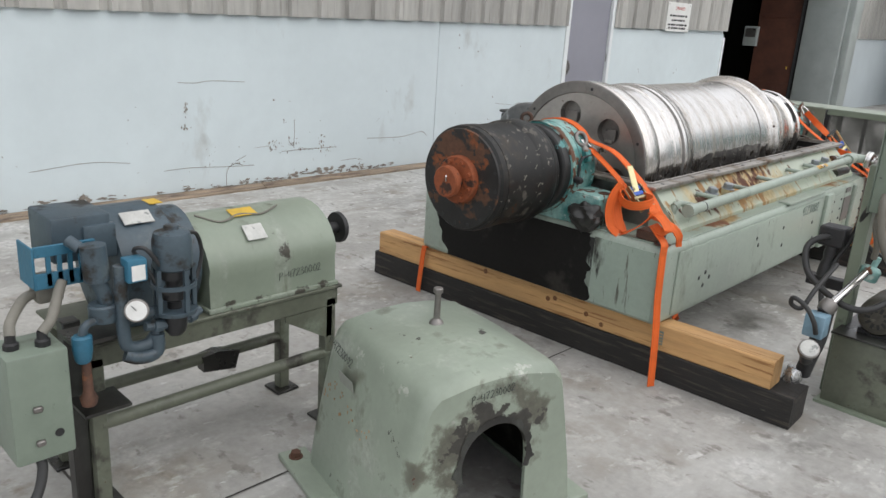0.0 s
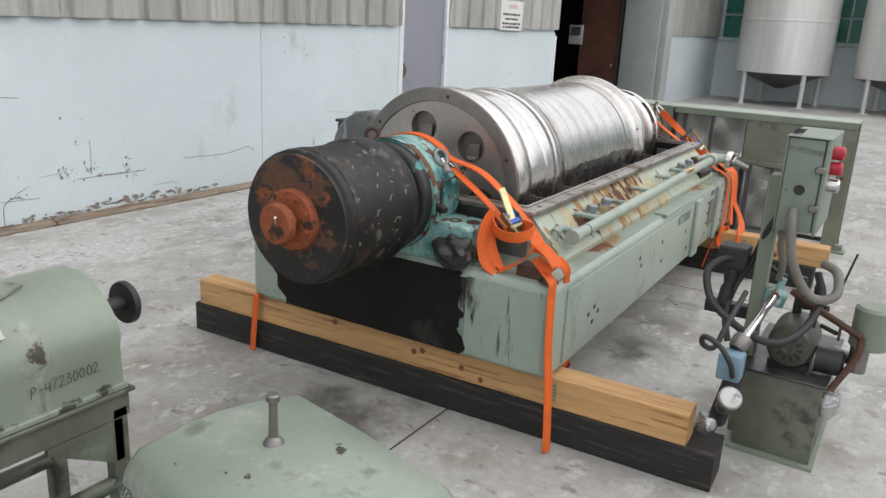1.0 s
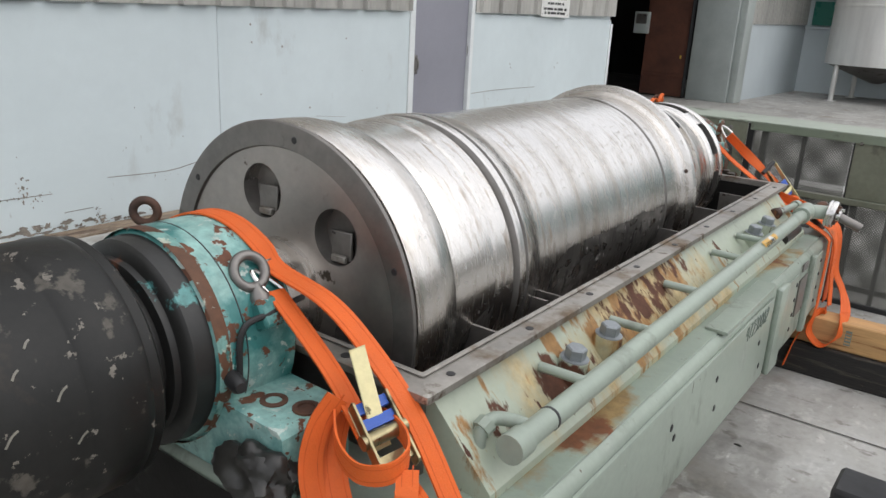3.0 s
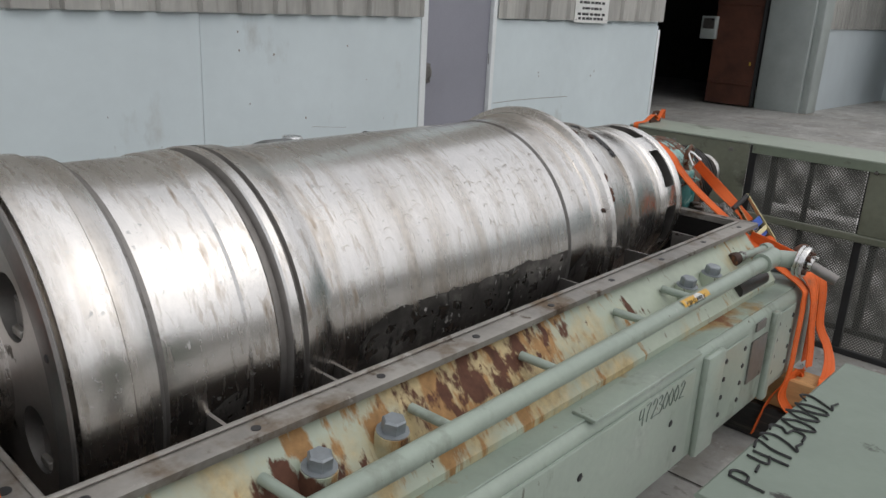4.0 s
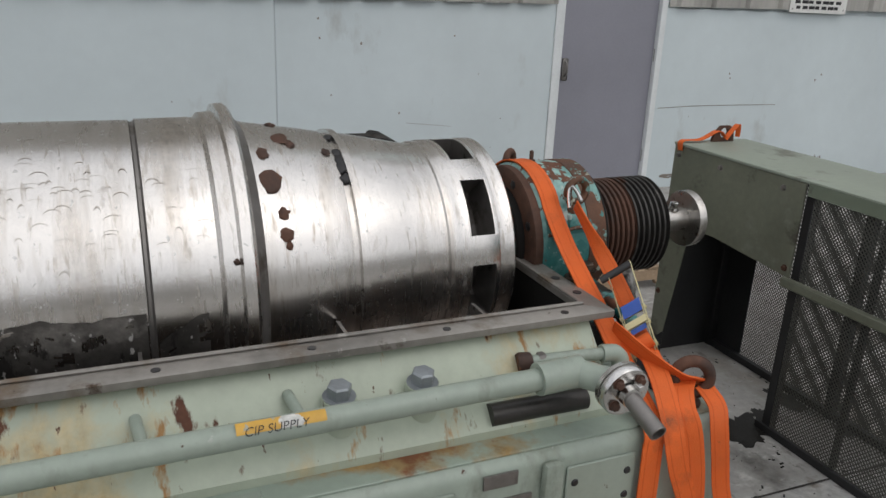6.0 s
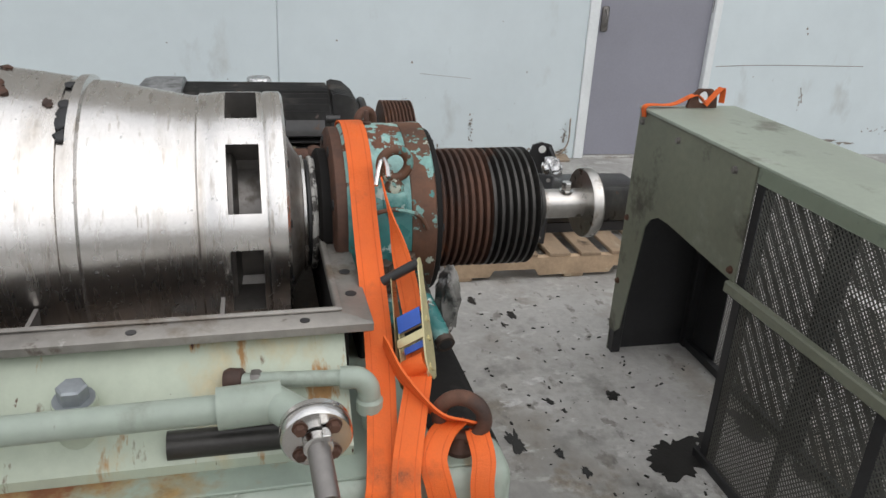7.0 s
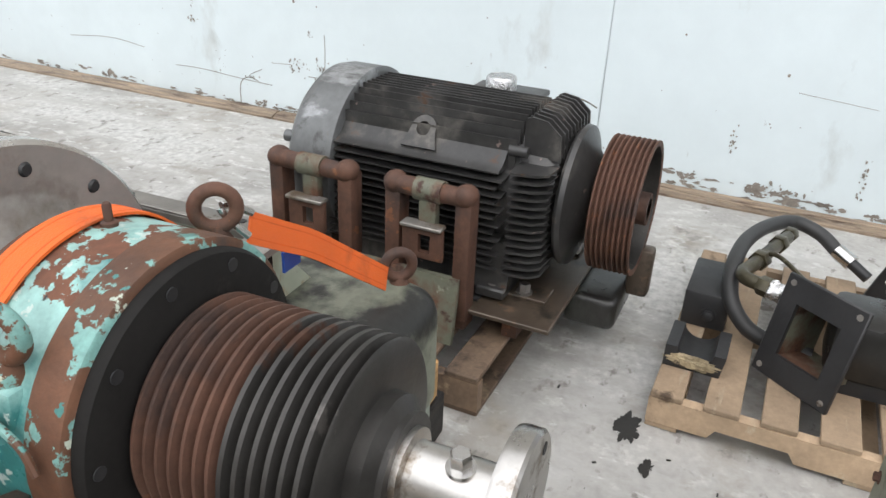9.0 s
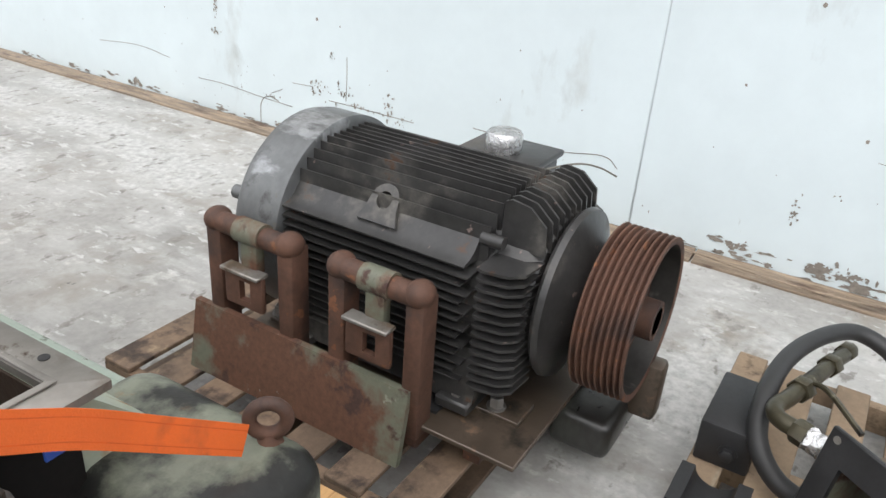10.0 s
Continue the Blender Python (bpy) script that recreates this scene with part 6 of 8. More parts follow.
part("strap_scrap", ribbon(B(), [(-2.66, GY0 - 0.012, GZ - 0.03), (-2.665, GY0 - 0.006, GZ + 0.008), (-2.665, 7.28, GZ + 0.012), (-2.662, 7.36, GZ + 0.045), (-2.66, 7.40, GZ + 0.02)], (1, 0, 0), 0.028, 0.003), "strap", grd, "scrap of orange webbing")
part("strap_scrap", ribbon(B(), [(-2.655, 7.40, GZ + 0.012), (-2.652, 7.43, GZ + 0.05), (-2.65, 7.455, GZ + 0.07), (-2.652, 7.46, GZ + 0.02)], (0.6, 0.4, 0), 0.02, 0.003), "strap", grd)

# ---- electric motor on its skid ----
MX, MZ = -3.735, 0.525
mot = thing("electric_motor", (MX, 5.9, 0.2), "large charcoal finned electric motor with rusty grooved pulley", "motor")


def mx(prof, seg=64):
    return lathe(B(), prof, (MX, 0, MZ), (0, 1, 0), seg)


part("body", mx([(0.20, 5.56), (0.228, 5.57), (0.228, 6.22), (0.20, 6.24)], 48), "motor", mot)
cowl = part("fan_cowl", mx([(0.10, 5.402), (0.20, 5.405), (0.265, 5.422), (0.290, 5.448), (0.298, 5.485), (0.298, 5.605), (0.290, 5.608), (0.24, 5.608)], 64), "motor_cap", mot, "scuffed silver-grey fan cowl")
part("knob", rod(B(), (MX + 0.235, 5.40, MZ + 0.10), (MX + 0.235, 5.47, MZ + 0.10), 0.020, 16), "motor_cap", cowl)
for s in (1, -1):
    for k in range(13):
        z = MZ - 0.185 + k * 0.0235
        half = math.sqrt(max(0.228 ** 2 - (z - MZ) ** 2, 0))
        y1 = 6.20 - (0.02 if k % 2 else 0)
        part("fin", prism(B(), [(MX + s * (half - 0.01), z), (MX + s * 0.268, z - 0.001), (MX + s * 0.268, z + 0.003), (MX + s * (half - 0.01), z + 0.007)], 5.585, y1, XZ), "motor", mot)
    part("side_band", prism(B(), [(MX + s * 0.20, MZ + 0.118), (MX + s * 0.264, MZ + 0.119), (MX + s * 0.266, MZ + 0.124), (MX + s * 0.244, MZ + 0.130), (MX + s * 0.222, MZ + 0.142), (MX + s * 0.206, MZ + 0.160), (MX + s * 0.186, MZ + 0.180), (MX + s * 0.150, MZ + 0.200), (MX + s * 0.12, MZ + 0.12)], 5.585, 6.185, XZ), "motor", mot)
for k in range(15):
    x = MX - 0.1925 + k * 0.0275
    h = MZ + min(0.268, math.sqrt(0.282 ** 2 - (x - MX) ** 2))
    half = math.sqrt(max(0.228 ** 2 - (x - MX) ** 2, 0))
    part("fin", prism(B(), [(x - 0.003, MZ + half - 0.01), (x + 0.004, MZ + half - 0.01), (x + 0.0025, h), (x - 0.001, h)], 5.585, 6.21, XZ), "motor", mot)
# drive-end bell with ribs
part("end_bell", mx([(0.20, 6.205), (0.222, 6.215), (0.222, 6.30), (0.20, 6.335), (0.14, 6.345)], 48), "motor", mot)
for s in (1, -1):
    for k in range(14):
        z = MZ - 0.185 + k * 0.0245
        part("bell_rib", prism(B(), [(6.222, MX + s * 0.17), (6.222, MX + s * 0.268), (6.240, MX + s * 0.274), (6.305, MX + s * 0.262), (6.335, MX + s * 0.235), (6.342, MX + s * 0.15)], z - 0.003, z + 0.004, YX), "motor", mot)
for k in range(10):
    x = MX - 0.153 + k * 0.034
    part("bell_rib", prism(B(), [(6.222, MZ + 0.16), (6.222, MZ + 0.262), (6.240, MZ + 0.270), (6.290, MZ + 0.262), (6.335, MZ + 0.225), (6.342, MZ + 0.15)], x - 0.003, x + 0.004, YZ), "motor", mot)
for a in (48, 132, -48, -132):
    part("lug", rod(B(), (MX + 0.262 * math.sin(radians(a)), 6.19, MZ + 0.262 * math.cos(radians(a))), (MX + 0.262 * math.sin(radians(a)), 6.25, MZ + 0.262 * math.cos(radians(a))), 0.016, 12), "motor", mot)
part("bearing_cap", mx([(0.14, 6.34), (0.215, 6.352), (0.222, 6.362), (0.218, 6.378), (0.16, 6.40), (0.13, 6.425), (0.05, 6.43)], 56), "motor", mot)
part("shaft", mx([(0.035, 6.40), (0.035, 6.60)], 20), "dark_iron", mot)
pv = [(0.165, 6.452)]
for k in range(8):
    y = 6.455 + k * 0.0165
    pv += [(0.206, y), (0.208, y + 0.003), (0.207, y + 0.0055), (0.193, y + 0.0105), (0.193, y + 0.013)]
pv += [(0.207, 6.587), (0.207, 6.592), (0.199, 6.594), (0.188, 6.59), (0.184, 6.52), (0.05, 6.515), (0.05, 6.60)]
pl = part("pulley", mx(pv, 72), "rust", mot, "rust-brown eight-groove pulley")
part("pulley_web", mx([(0.05, 6.512), (0.182, 6.5205), (0.05, 6.522)], 48), "black", pl)
# inside of the rim lined dark: the dish's shade put into the colour
part("inner_rim", lathe(B(), [(0.1878, 6.5895), (0.1832, 6.523)], (MX, 0, MZ), (0, 1, 0), 64, cap=False), "dark_iron", pl)
part("bushing", mx([(0.048, 6.522), (0.048, 6.575), (0.03, 6.58)], 24), "black", pl)
# lifting lug on the band: a thick ogive plate with a hole
en = Vector((0.80, 0.0, 0.60)).normalized()
ec = Vector((MX + 0.190, 5.898, MZ + 0.186))
eu = Vector((0, 1, 0))
ew = en.cross(eu).normalized()
EM = Matrix(((eu.x, ew.x, en.x, ec.x), (eu.y, ew.y, en.y, ec.y), (eu.z, ew.z, en.z, ec.z), (0, 0, 0, 1)))
up = 1 if ew.z > 0 else -1
og = [(-0.062, -0.06), (-0.048, -0.025)] + [(0.043 * math.cos(radians(q)), 0.043 * math.sin(radians(q))) for q in range(165, 10, -15)] + [(0.048, -0.025), (0.062, -0.06)]
lugp = part("lifting_lug", prism(B(), og, -0.035, 0.012, EM @ Matrix.Diagonal((1, up, 1, 1))), "motor", mot)
bm = rod(B(), EM @ Vector((0, 0, -0.03)), EM @ Vector((0, 0, 0.05)), 0.023, 24)
bmesh.ops.translate(bm, verts=bm.verts, vec=-ORIGIN[mot.name])
cut(lugp, bm)
tb = part("terminal_box", box(B(), MX - 0.53, MX - 0.20, 5.79, 6.06, MZ + 0.0, MZ + 0.148, 0.02, 2), "motor", mot, "dusty terminal box")
part("lid", box(B(), MX - 0.54, MX - 0.21, 5.78, 6.07, MZ + 0.148, MZ + 0.170, 0.008, 2), "motor", tb)
part("conduit_cap", lathe(B(), [(0.057, 0), (0.059, 0.004), (0.059, 0.052), (0.053, 0.060)], (MX - 0.400, 5.916, MZ + 0.17), (0, 0, 1), 32), "foil", tb, "silver taped conduit cap")
part("wire", tube(B(), [(MX - 0.28, 6.06, MZ + 0.16), (MX - 0.35, 6.18, MZ + 0.20), (MX - 0.43, 6.23, MZ + 0.18), (MX - 0.50, 6.27, MZ + 0.14)], 0.003, 6), "cable", tb)
for s in (1, -1):
    for y in (5.66, 6.19):
        f = part("foot", box(B(), MX + s * 0.19 - 0.06, MX + s * 0.19 + 0.09, y - 0.05, y + 0.05, 0.252, 0.285, 0.006, 1), "motor", mot)
        part("bolt", hexbolt(B(), (MX + s * 0.19 + 0.05, y, 0.285), (0, 0, 1), 0.016, 0.024), "steel_dark", f)
    part("foot_web", prism(B(), [(MX + s * 0.13, 0.27), (MX + s * 0.26, 0.27), (MX + s * 0.235, 0.42), (MX + s * 0.19, 0.42)], 5.62, 6.24, XZ), "motor", mot)

mot.scale = (1.06, 1.0, 1.06)
mot.location.z = 0.197

mb = thing("motor_mount", (-3.7, 5.9, 0.14), "rusting green hinged motor mount plate on a wooden pallet", "bracket")
part("base_plate", box(B(), -4.40, -3.36, 5.46, 6.42, 0.222, 0.238, 0.003, 1), "plate_oily", mb, "oily brown steel plate")
for x in (-3.94, -3.55):
    part("slide_rail", box(B(), x - 0.05, x + 0.05, 5.50, 6.36, 0.238, 0.2515, 0.002, 1), "plate_oily", mb)
for x in (-3.53, -4.10):
    for y in (5.52, 6.28):
        part("bolt", hexbolt(B(), (x, y, 0.252), (0, 0, 1), 0.020, 0.034), "steel_dark", mb)
part("hinge_plate", prism(B(), [(-3.305, 0.138), (-3.285, 0.138), (-3.325, 0.352), (-3.345, 0.352)], 5.378, 6.130, XZ), "rust_green", mb, "rust-streaked green plate")
part("cross_tube", box(B(), -3.42, -3.345, 5.40, 6.15, 0.165, 0.222, 0.006, 1), "rust", mb)
part("bearer", box(B(), -4.3, -3.42, 5.55, 5.60, 0.14, 0.222), "rust", mb)
part("bearer", box(B(), -4.3, -3.42, 6.25, 6.30, 0.14, 0.222), "rust", mb)
for y0, y1 in ((5.430, 5.748), (5.862, 6.157)):
    h = part("hinge", tube(B(), [(-3.355, y0 + 0.03, 0.620), (-3.355, y1 - 0.03, 0.615)], 0.030, 14, smooth=False), "rust", mb, "thick rusty hinge pipe")
    for y in (y0 + 0.028, y1 - 0.03):
        part("upright", box(B(), -3.405, -3.335, y - 0.027, y + 0.027, 0.20, 0.615, 0.008, 2), "rust", h)
    for y in (y0 + 0.028, y1 - 0.03):
        bm = B()
        bmesh.ops.create_uvsphere(bm, u_segments=16, v_segments=10, radius=0.042, matrix=Matrix.Translation((-3.36, y, 0.622)) @ Matrix.Diagonal((1.0, 0.9, 0.85, 1)))
        part("elbow", bm, "rust", h)
    yc = (y0 + y1) / 2
    part("sleeve", rod(B(), (-3.355, yc - 0.045, 0.618), (-3.355, yc + 0.045, 0.618), 0.036, 18), "rust_green", h)
    part("clevis", box(B(), -3.370, -3.335, yc - 0.030, yc + 0.030, 0.50, 0.60, 0.008, 2), "rust_green", h)
    part("lip", box(B(), -3.345, -3.298, yc - 0.074, yc + 0.064, 0.508, 0.520, 0.003, 1), "flange", h)
    cp = part("clevis_plate", box(B(), -3.335, -3.315, yc - 0.075, yc + 0.065, 0.40, 0.512, 0.008, 2), "rust", h)
    bm = box(B(), -3.36, -3.28, yc - 0.018, yc + 0.022, 0.425, 0.485)
    bmesh.ops.translate(bm, verts=bm.verts, vec=-ORIGIN[mb.name])
    cut(cp, bm)
part("cast_foot", box(B(), -3.92, -3.66, 6.38, 6.56, 0.10, 0.222, 0.03, 3), "oily", mb, "cast iron bracket below the pulley")
part("cast_lug", box(B(), -3.88, -3.81, 6.55, 6.63, 0.18, 0.36, 0.015, 2), "plate_oily", mb)
part("shim", box(B(), -3.50, -3.42, 6.06, 6.16, 0.2385, 0.2465), "black", mb)


def plank(parent, x0, x1, y0, y1, z0, z1, seed, wood):
    j = random.Random(seed)
    d = [j.uniform(-0.004, 0.004) for _ in range(4)]
    bm = box(B(), x0 + d[0], x1 + d[1], y0 + d[2], y1 + d[3], z0, z1, 0.003, 1)
    return part("plank", bm, wood, parent)


def pallet(x0, x1, y0, y1, n, label, gap=0.45, z=0.13, wood="pallet_wood"):
    p = thing("pallet", ((x0 + x1) / 2, (y0 + y1) / 2, 0), label, "pallet", "wooden pallets")
    for k, x in enumerate((x0 + 0.02, (x0 + x1) / 2, x1 - 0.02)):
        bm = B()
        notch = [(y0, 0.018), (y0 + 0.18, 0.018), (y0 + 0.20, 0.05), (y0 + 0.40, 0.05), (y0 + 0.42, 0.018), (y1 - 0.42, 0.018), (y1 - 0.40, 0.05), (y1 - 0.20, 0.05), (y1 - 0.18, 0.018), (y1, 0.018), (y1, z - 0.019), (y0, z - 0.019)]
        prism(bm, notch, x - 0.019, x + 0.019, YZ)
        part("stringer", bm, wood, p)
    w = (y1 - y0) / (n + (n - 1) * gap)
    for k in range(n):
        a = y0 + k * w * (1 + gap)
        plank(p, x0, x1, a, a + w, z - 0.018, z, k + int(x0 * 10), wood)
    for k in (0, 0.5, 1):
        a = y0 + k * (y1 - y0 - w)
        plank(p, x0, x1, a, a + w, 0.0, 0.0175, 50 + int(k * 4), wood)
    return p


mpal = pallet(-4.42, -3.16, 5.14, 6.28, 7, "weathered wooden pallet under the motor mount", 0.5, 0.138, "old_pallet")
pal = pallet(-4.42, -3.34, 6.725, 7.92, 8, "worn wooden pallet with black machine parts on it", 0.6, 0.125)
PZT = 0.126

# ---- parts lying on the second pallet ----
blk = thing("bearing_block", (-3.85, 6.82, PZT), "black steel bearing block lying on the pallet", "bearing block")
part("body", box(B(), -4.06, -3.78, 6.735, 6.88, PZT, 0.255, 0.008, 2), "black", blk)
part("bolt_head", hexbolt(B(), (-3.78, 6.82, 0.18), (1, 0, 0), 0.020, 0.02), "black", blk)
cup = thing("bearing_half", (-3.55, 6.81, PZT), "black bearing half with dried yellow grease", "bearing half")
bm = B()
prism(bm, [(6.73, PZT), (6.90, PZT), (6.91, 0.20)] + [(6.82 + 0.055 * math.cos(radians(a)), 0.20 - 0.045 * math.sin(radians(a))) for a in range(0, 181, 20)] + [(6.73, 0.20)], -3.66, -3.50, YZ)
part("shell", bm, "black", cup)
bm = B()
bmesh.ops.create_icosphere(bm, subdivisions=4, radius=1)
for v in bm.verts:
    q = 1 + 0.35 * noise.noise(v.co * 3) + 0.25 * noise.noise(v.co * 9)
    v.co = Vector((-3.502, 6.815, 0.155)) + Vector((v.co.x * 0.008, v.co.y * 0.075, v.co.z * 0.022)) * q
part("grease", bm, "grease", cup, "crumbling yellow grease")
hs = thing("hose", (-3.95, 6.95, PZT), "looped black rubber hose with valve fittings", "hose")
part("rubber_hose", tube(B(), [(-4.40, 7.21, 0.235), (-4.46, 7.13, 0.275), (-4.45, 7.03, 0.305), (-4.30, 6.94, 0.325), (-4.10, 6.88, 0.335), (-3.90, 6.862, 0.325), (-3.79, 6.878, 0.255), (-3.745, 6.95, 0.185), (-3.735, 7.05, 0.158), (-3.72, 7.15, 0.155)], 0.027, 14, 6), "rubber", hs)
fe = part("ferrule", rod(B(), (-4.41, 7.20, 0.240), (-4.375, 7.26, 0.215), 0.031, 14), "steel_bright", hs)
part("hose_tail", rod(B(), (-4.38, 7.25, 0.219), (-4.34, 7.32, 0.185), 0.021, 12), "black", fe)
vf = part("valve_body", tube(B(), [(-4.31, 7.03, 0.315), (-4.16, 6.99, 0.325), (-4.02, 6.95, 0.33), (-3.91, 6.92, 0.335), (-3.83, 6.895, 0.340), (-3.78, 6.915, 0.342), (-3.745, 6.99, 0.345), (-3.70, 7.06, 0.335)], 0.023, 12), "oily_brass", hs, "grease-black brass valve")
for c, d, r in (((-4.14, 6.984, 0.326), (-0.9, 0.28, -0.05), 0.034), ((-3.95, 6.933, 0.333), (-0.9, 0.28, -0.02), 0.036), ((-3.76, 6.95, 0.344), (0.4, 0.9, 0), 0.033), ((-4.26, 7.015, 0.318), (-0.9, 0.28, 0), 0.030)):
    part("valve_nut", lathe(B(), [(r * 0.9, 0), (r, 0.006), (r, 0.036), (r * 0.9, 0.042)], c, d, 6), "oily_brass", vf)
bm = tube(B(), [(-3.742, 6.985, 0.345), (-3.73, 7.02, 0.341), (-3.712, 7.045, 0.337)], 0.033, 12)
for v in bm.verts:
    v.co += Vector((noise.noise(v.co * 60), noise.noise(v.co * 60 + Vector((5, 0, 0))), noise.noise(v.co * 60 + Vector((0, 5, 0))))) * 0.008
part("tape", bm, "foil", vf, "white thread tape")
part("lever", tube(B(), [(-3.99, 6.945, 0.35), (-3.95, 7.0, 0.365), (-3.86, 7.10, 0.33)], 0.008, 8), "oily_brass", vf)
duct = thing("flanged_duct", (-3.6, 7.2, PZT), "black steel duct with a square flange plate lying on the pallet", "duct")
pc, pn = Vector((-3.575, 7.115, 0.285)), Vector((0.80, -0.60, 0.22)).normalized()
pu = Vector((0.60, 0.80, 0.0)).normalized()
pw = pn.cross(pu).normalized()
PM = Matrix((( pu.x, pw.x, pn.x, pc.x), (pu.y, pw.y, pn.y, pc.y), (pu.z, pw.z, pn.z, pc.z), (0, 0, 0, 1)))
fp = part("flange_plate", box(B(), -0.135, 0.135, -0.165, 0.165, -0.008, 0.008, 0.004, 1, PM), "black", duct)
bm = box(B(), -0.075, 0.075, -0.085, 0.085, -0.06, 0.06, 0, 1, PM)
bmesh.ops.translate(bm, verts=bm.verts, vec=-ORIGIN[duct.name])
cut(fp, bm)
bm = B()
for s in (1, -1):
    box(bm, s * 0.084 - 0.006, s * 0.084 + 0.006, -0.095, 0.095, -0.20, -0.008, 0, 1, PM)
    box(bm, -0.090, 0.090, s * 0.094 - 0.006, s * 0.094 + 0.006, -0.20, -0.008, 0, 1, PM)
part("throat", bm, "rust_green", duct, "rusty yellowed throat")
part("throat_back", box(B(), -0.08, 0.08, -0.09, 0.09, -0.20, -0.19, 0, 1, PM), "pallet_wood", duct)
for a, b in ((-0.11, -0.14), (0.11, -0.14), (-0.11, 0.14), (0.11, 0.14)):
    part("bolt_hole", lathe(B(), [(0.010, 0), (0.010, 0.001)], PM @ Vector((a, b, 0.008)), pn, 10), "flange", fp)
part("duct_body", box(B(), -3.82, -3.58, 7.17, 7.75, PZT + 0.05, 0.37, 0.03, 2), "oily", duct, "greasy black duct body")
part("duct_saddle", box(B(), -3.80, -3.60, 7.2, 7.7, PZT, PZT + 0.05), "black", duct)
part("lug_plate", prism(B(), [(7.30, PZT), (7.62, PZT), (7.50, 0.40), (7.44, 0.415), (7.39, 0.40)], -4.26, -4.245, YZ), "black", duct)
part("lug_arm", prism(B(), [(-4.245, 0.39), (-4.245, 0.30), (-3.83, 0.16), (-3.83, 0.20)], 7.48, 7.495, XZ), "black", duct)
part("lug_hole", lathe(B(), [(0.022, 0), (0.022, 0.002)], (-4.245, 7.445, 0.375), (1, 0, 0), 16), "label", duct)
bm = B()
bmesh.ops.create_icosphere(bm, subdivisions=3, radius=0.05)
for v in bm.verts:
    v.co = Vector((-3.86, 7.36, 0.385)) + v.co * (1 + 0.6 * noise.noise(v.co * 60))
part("foil_wad", bm, "foil", duct, "crumpled silver foil")

# ---- machine cover hood on the ground ----
hood = thing_at("machine_hood", pose(-1.31, 2.14, 0, 0, 0, -13), "pale green steel hood with an arched mouth and lifting pin", "machine hood")


def hood_ring(x, k=1.0, zt=0.0, z0=0.012):
    """Cross-section of the hood at x; k shrinks it, zt lowers the crown."""
    half = [(0.335, z0), (0.312, 0.16), (0.277, 0.36), (0.250, 0.480), (0.238, 0.508), (0.208, 0.536), (0.10, 0.556), (0.0, 0.562)]
    pts = [(y * k, z - (zt if z > 0.3 else 0)) for y, z in half]
    return [(x, -y, z) for y, z in pts] + [(x, y, z) for y, z in reversed(pts[:-1])]


rings = [hood_ring(-0.265, 0.90, 0.06), hood_ring(-0.250, 0.955, 0.03), hood_ring(-0.21, 1.0, 0.010), hood_ring(0.05, 1.0), hood_ring(0.315, 1.0, 0.006), hood_ring(0.345, 0.985, 0.018), hood_ring(0.358, 0.955, 0.034)]
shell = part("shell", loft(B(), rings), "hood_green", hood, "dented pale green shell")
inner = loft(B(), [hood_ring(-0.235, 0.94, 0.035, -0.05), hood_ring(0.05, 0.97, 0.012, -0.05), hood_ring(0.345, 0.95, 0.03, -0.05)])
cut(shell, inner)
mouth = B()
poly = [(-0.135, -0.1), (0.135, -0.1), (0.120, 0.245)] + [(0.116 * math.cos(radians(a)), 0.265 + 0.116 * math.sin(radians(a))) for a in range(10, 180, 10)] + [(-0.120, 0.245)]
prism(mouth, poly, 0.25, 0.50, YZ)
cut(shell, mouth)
# inward faces blackened: the shade inside the hood put into the colour
shell.data.materials.append(M["oil_shade_black"])
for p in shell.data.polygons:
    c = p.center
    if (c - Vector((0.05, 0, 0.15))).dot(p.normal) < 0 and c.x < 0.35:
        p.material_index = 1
bm = B()
prev = None
for i in range(61):
    a = radians(-25 + 230 * i / 60)
    w = 0.022 + 0.020 * noise.noise(Vector((a * 2.3, 0, 1))) + 0.018 * noise.noise(Vector((a * 9, 3, 1)))
    pz = 0.265
    p0 = Vector((0.3615, 0.117 * math.cos(a), pz + 0.117 * math.sin(a)))
    p1 = Vector((0.3605, (0.117 + w) * math.cos(a), pz + (0.117 + w) * math.sin(a)))
    row = [bm.verts.new(p0), bm.verts.new(p1)]
    if prev:
        bm.faces.new((prev[0], row[0], row[1], prev[1]))
    prev = row
part("grease_stain", bm, "oily", hood, "black grease round the mouth")
for s in (-1, 1):
    fl = part("foot_flange", box(B(), -0.32, 0.36, s * 0.36 - 0.05, s * 0.36 + 0.05, 0, 0.02, 0.003, 1), "hood_green", hood)
    part("stud", hexbolt(B(), (-0.27, s * 0.365, 0.02), (0, 0, 1), 0.018, 0.022), "rust", fl)
part("lifting_pin", lathe(B(), [(0.026, 0.554), (0.020, 0.568), (0.011, 0.576), (0.0095, 0.648), (0.010, 0.660), (0.0155, 0.664), (0.0155, 0.676), (0.012, 0.680)], (0, 0, 0), (0, 0, 1), 20), "steel_dark", hood, "rusty lifting pin")
for x0, z0, sc, txt, face in ((0.02, 0.505, 0.0235, "P-47230002", 'front'), (-0.30, 0.47, 0.027, "P-47230002", 'side')):
    if face == 'front':
        m = Matrix.Translation((0.3615, -0.10, 0.468)) @ Matrix.Rotation(radians(90), 4, 'Z') @ Matrix.Rotation(radians(90), 4, 'X') @ Matrix.Rotation(radians(5), 4, 'Z')
    else:
        m = Matrix.Translation((-0.235, -0.2655, 0.445)) @ Matrix.Rotation(radians(90 - 13), 4, 'X') @ Matrix.Rotation(radians(-6), 4, 'Z')
    scrawl(txt, sc, m, hood, "worn_ink", "handwritten black marker number", 3 if face == 'front' else 5)
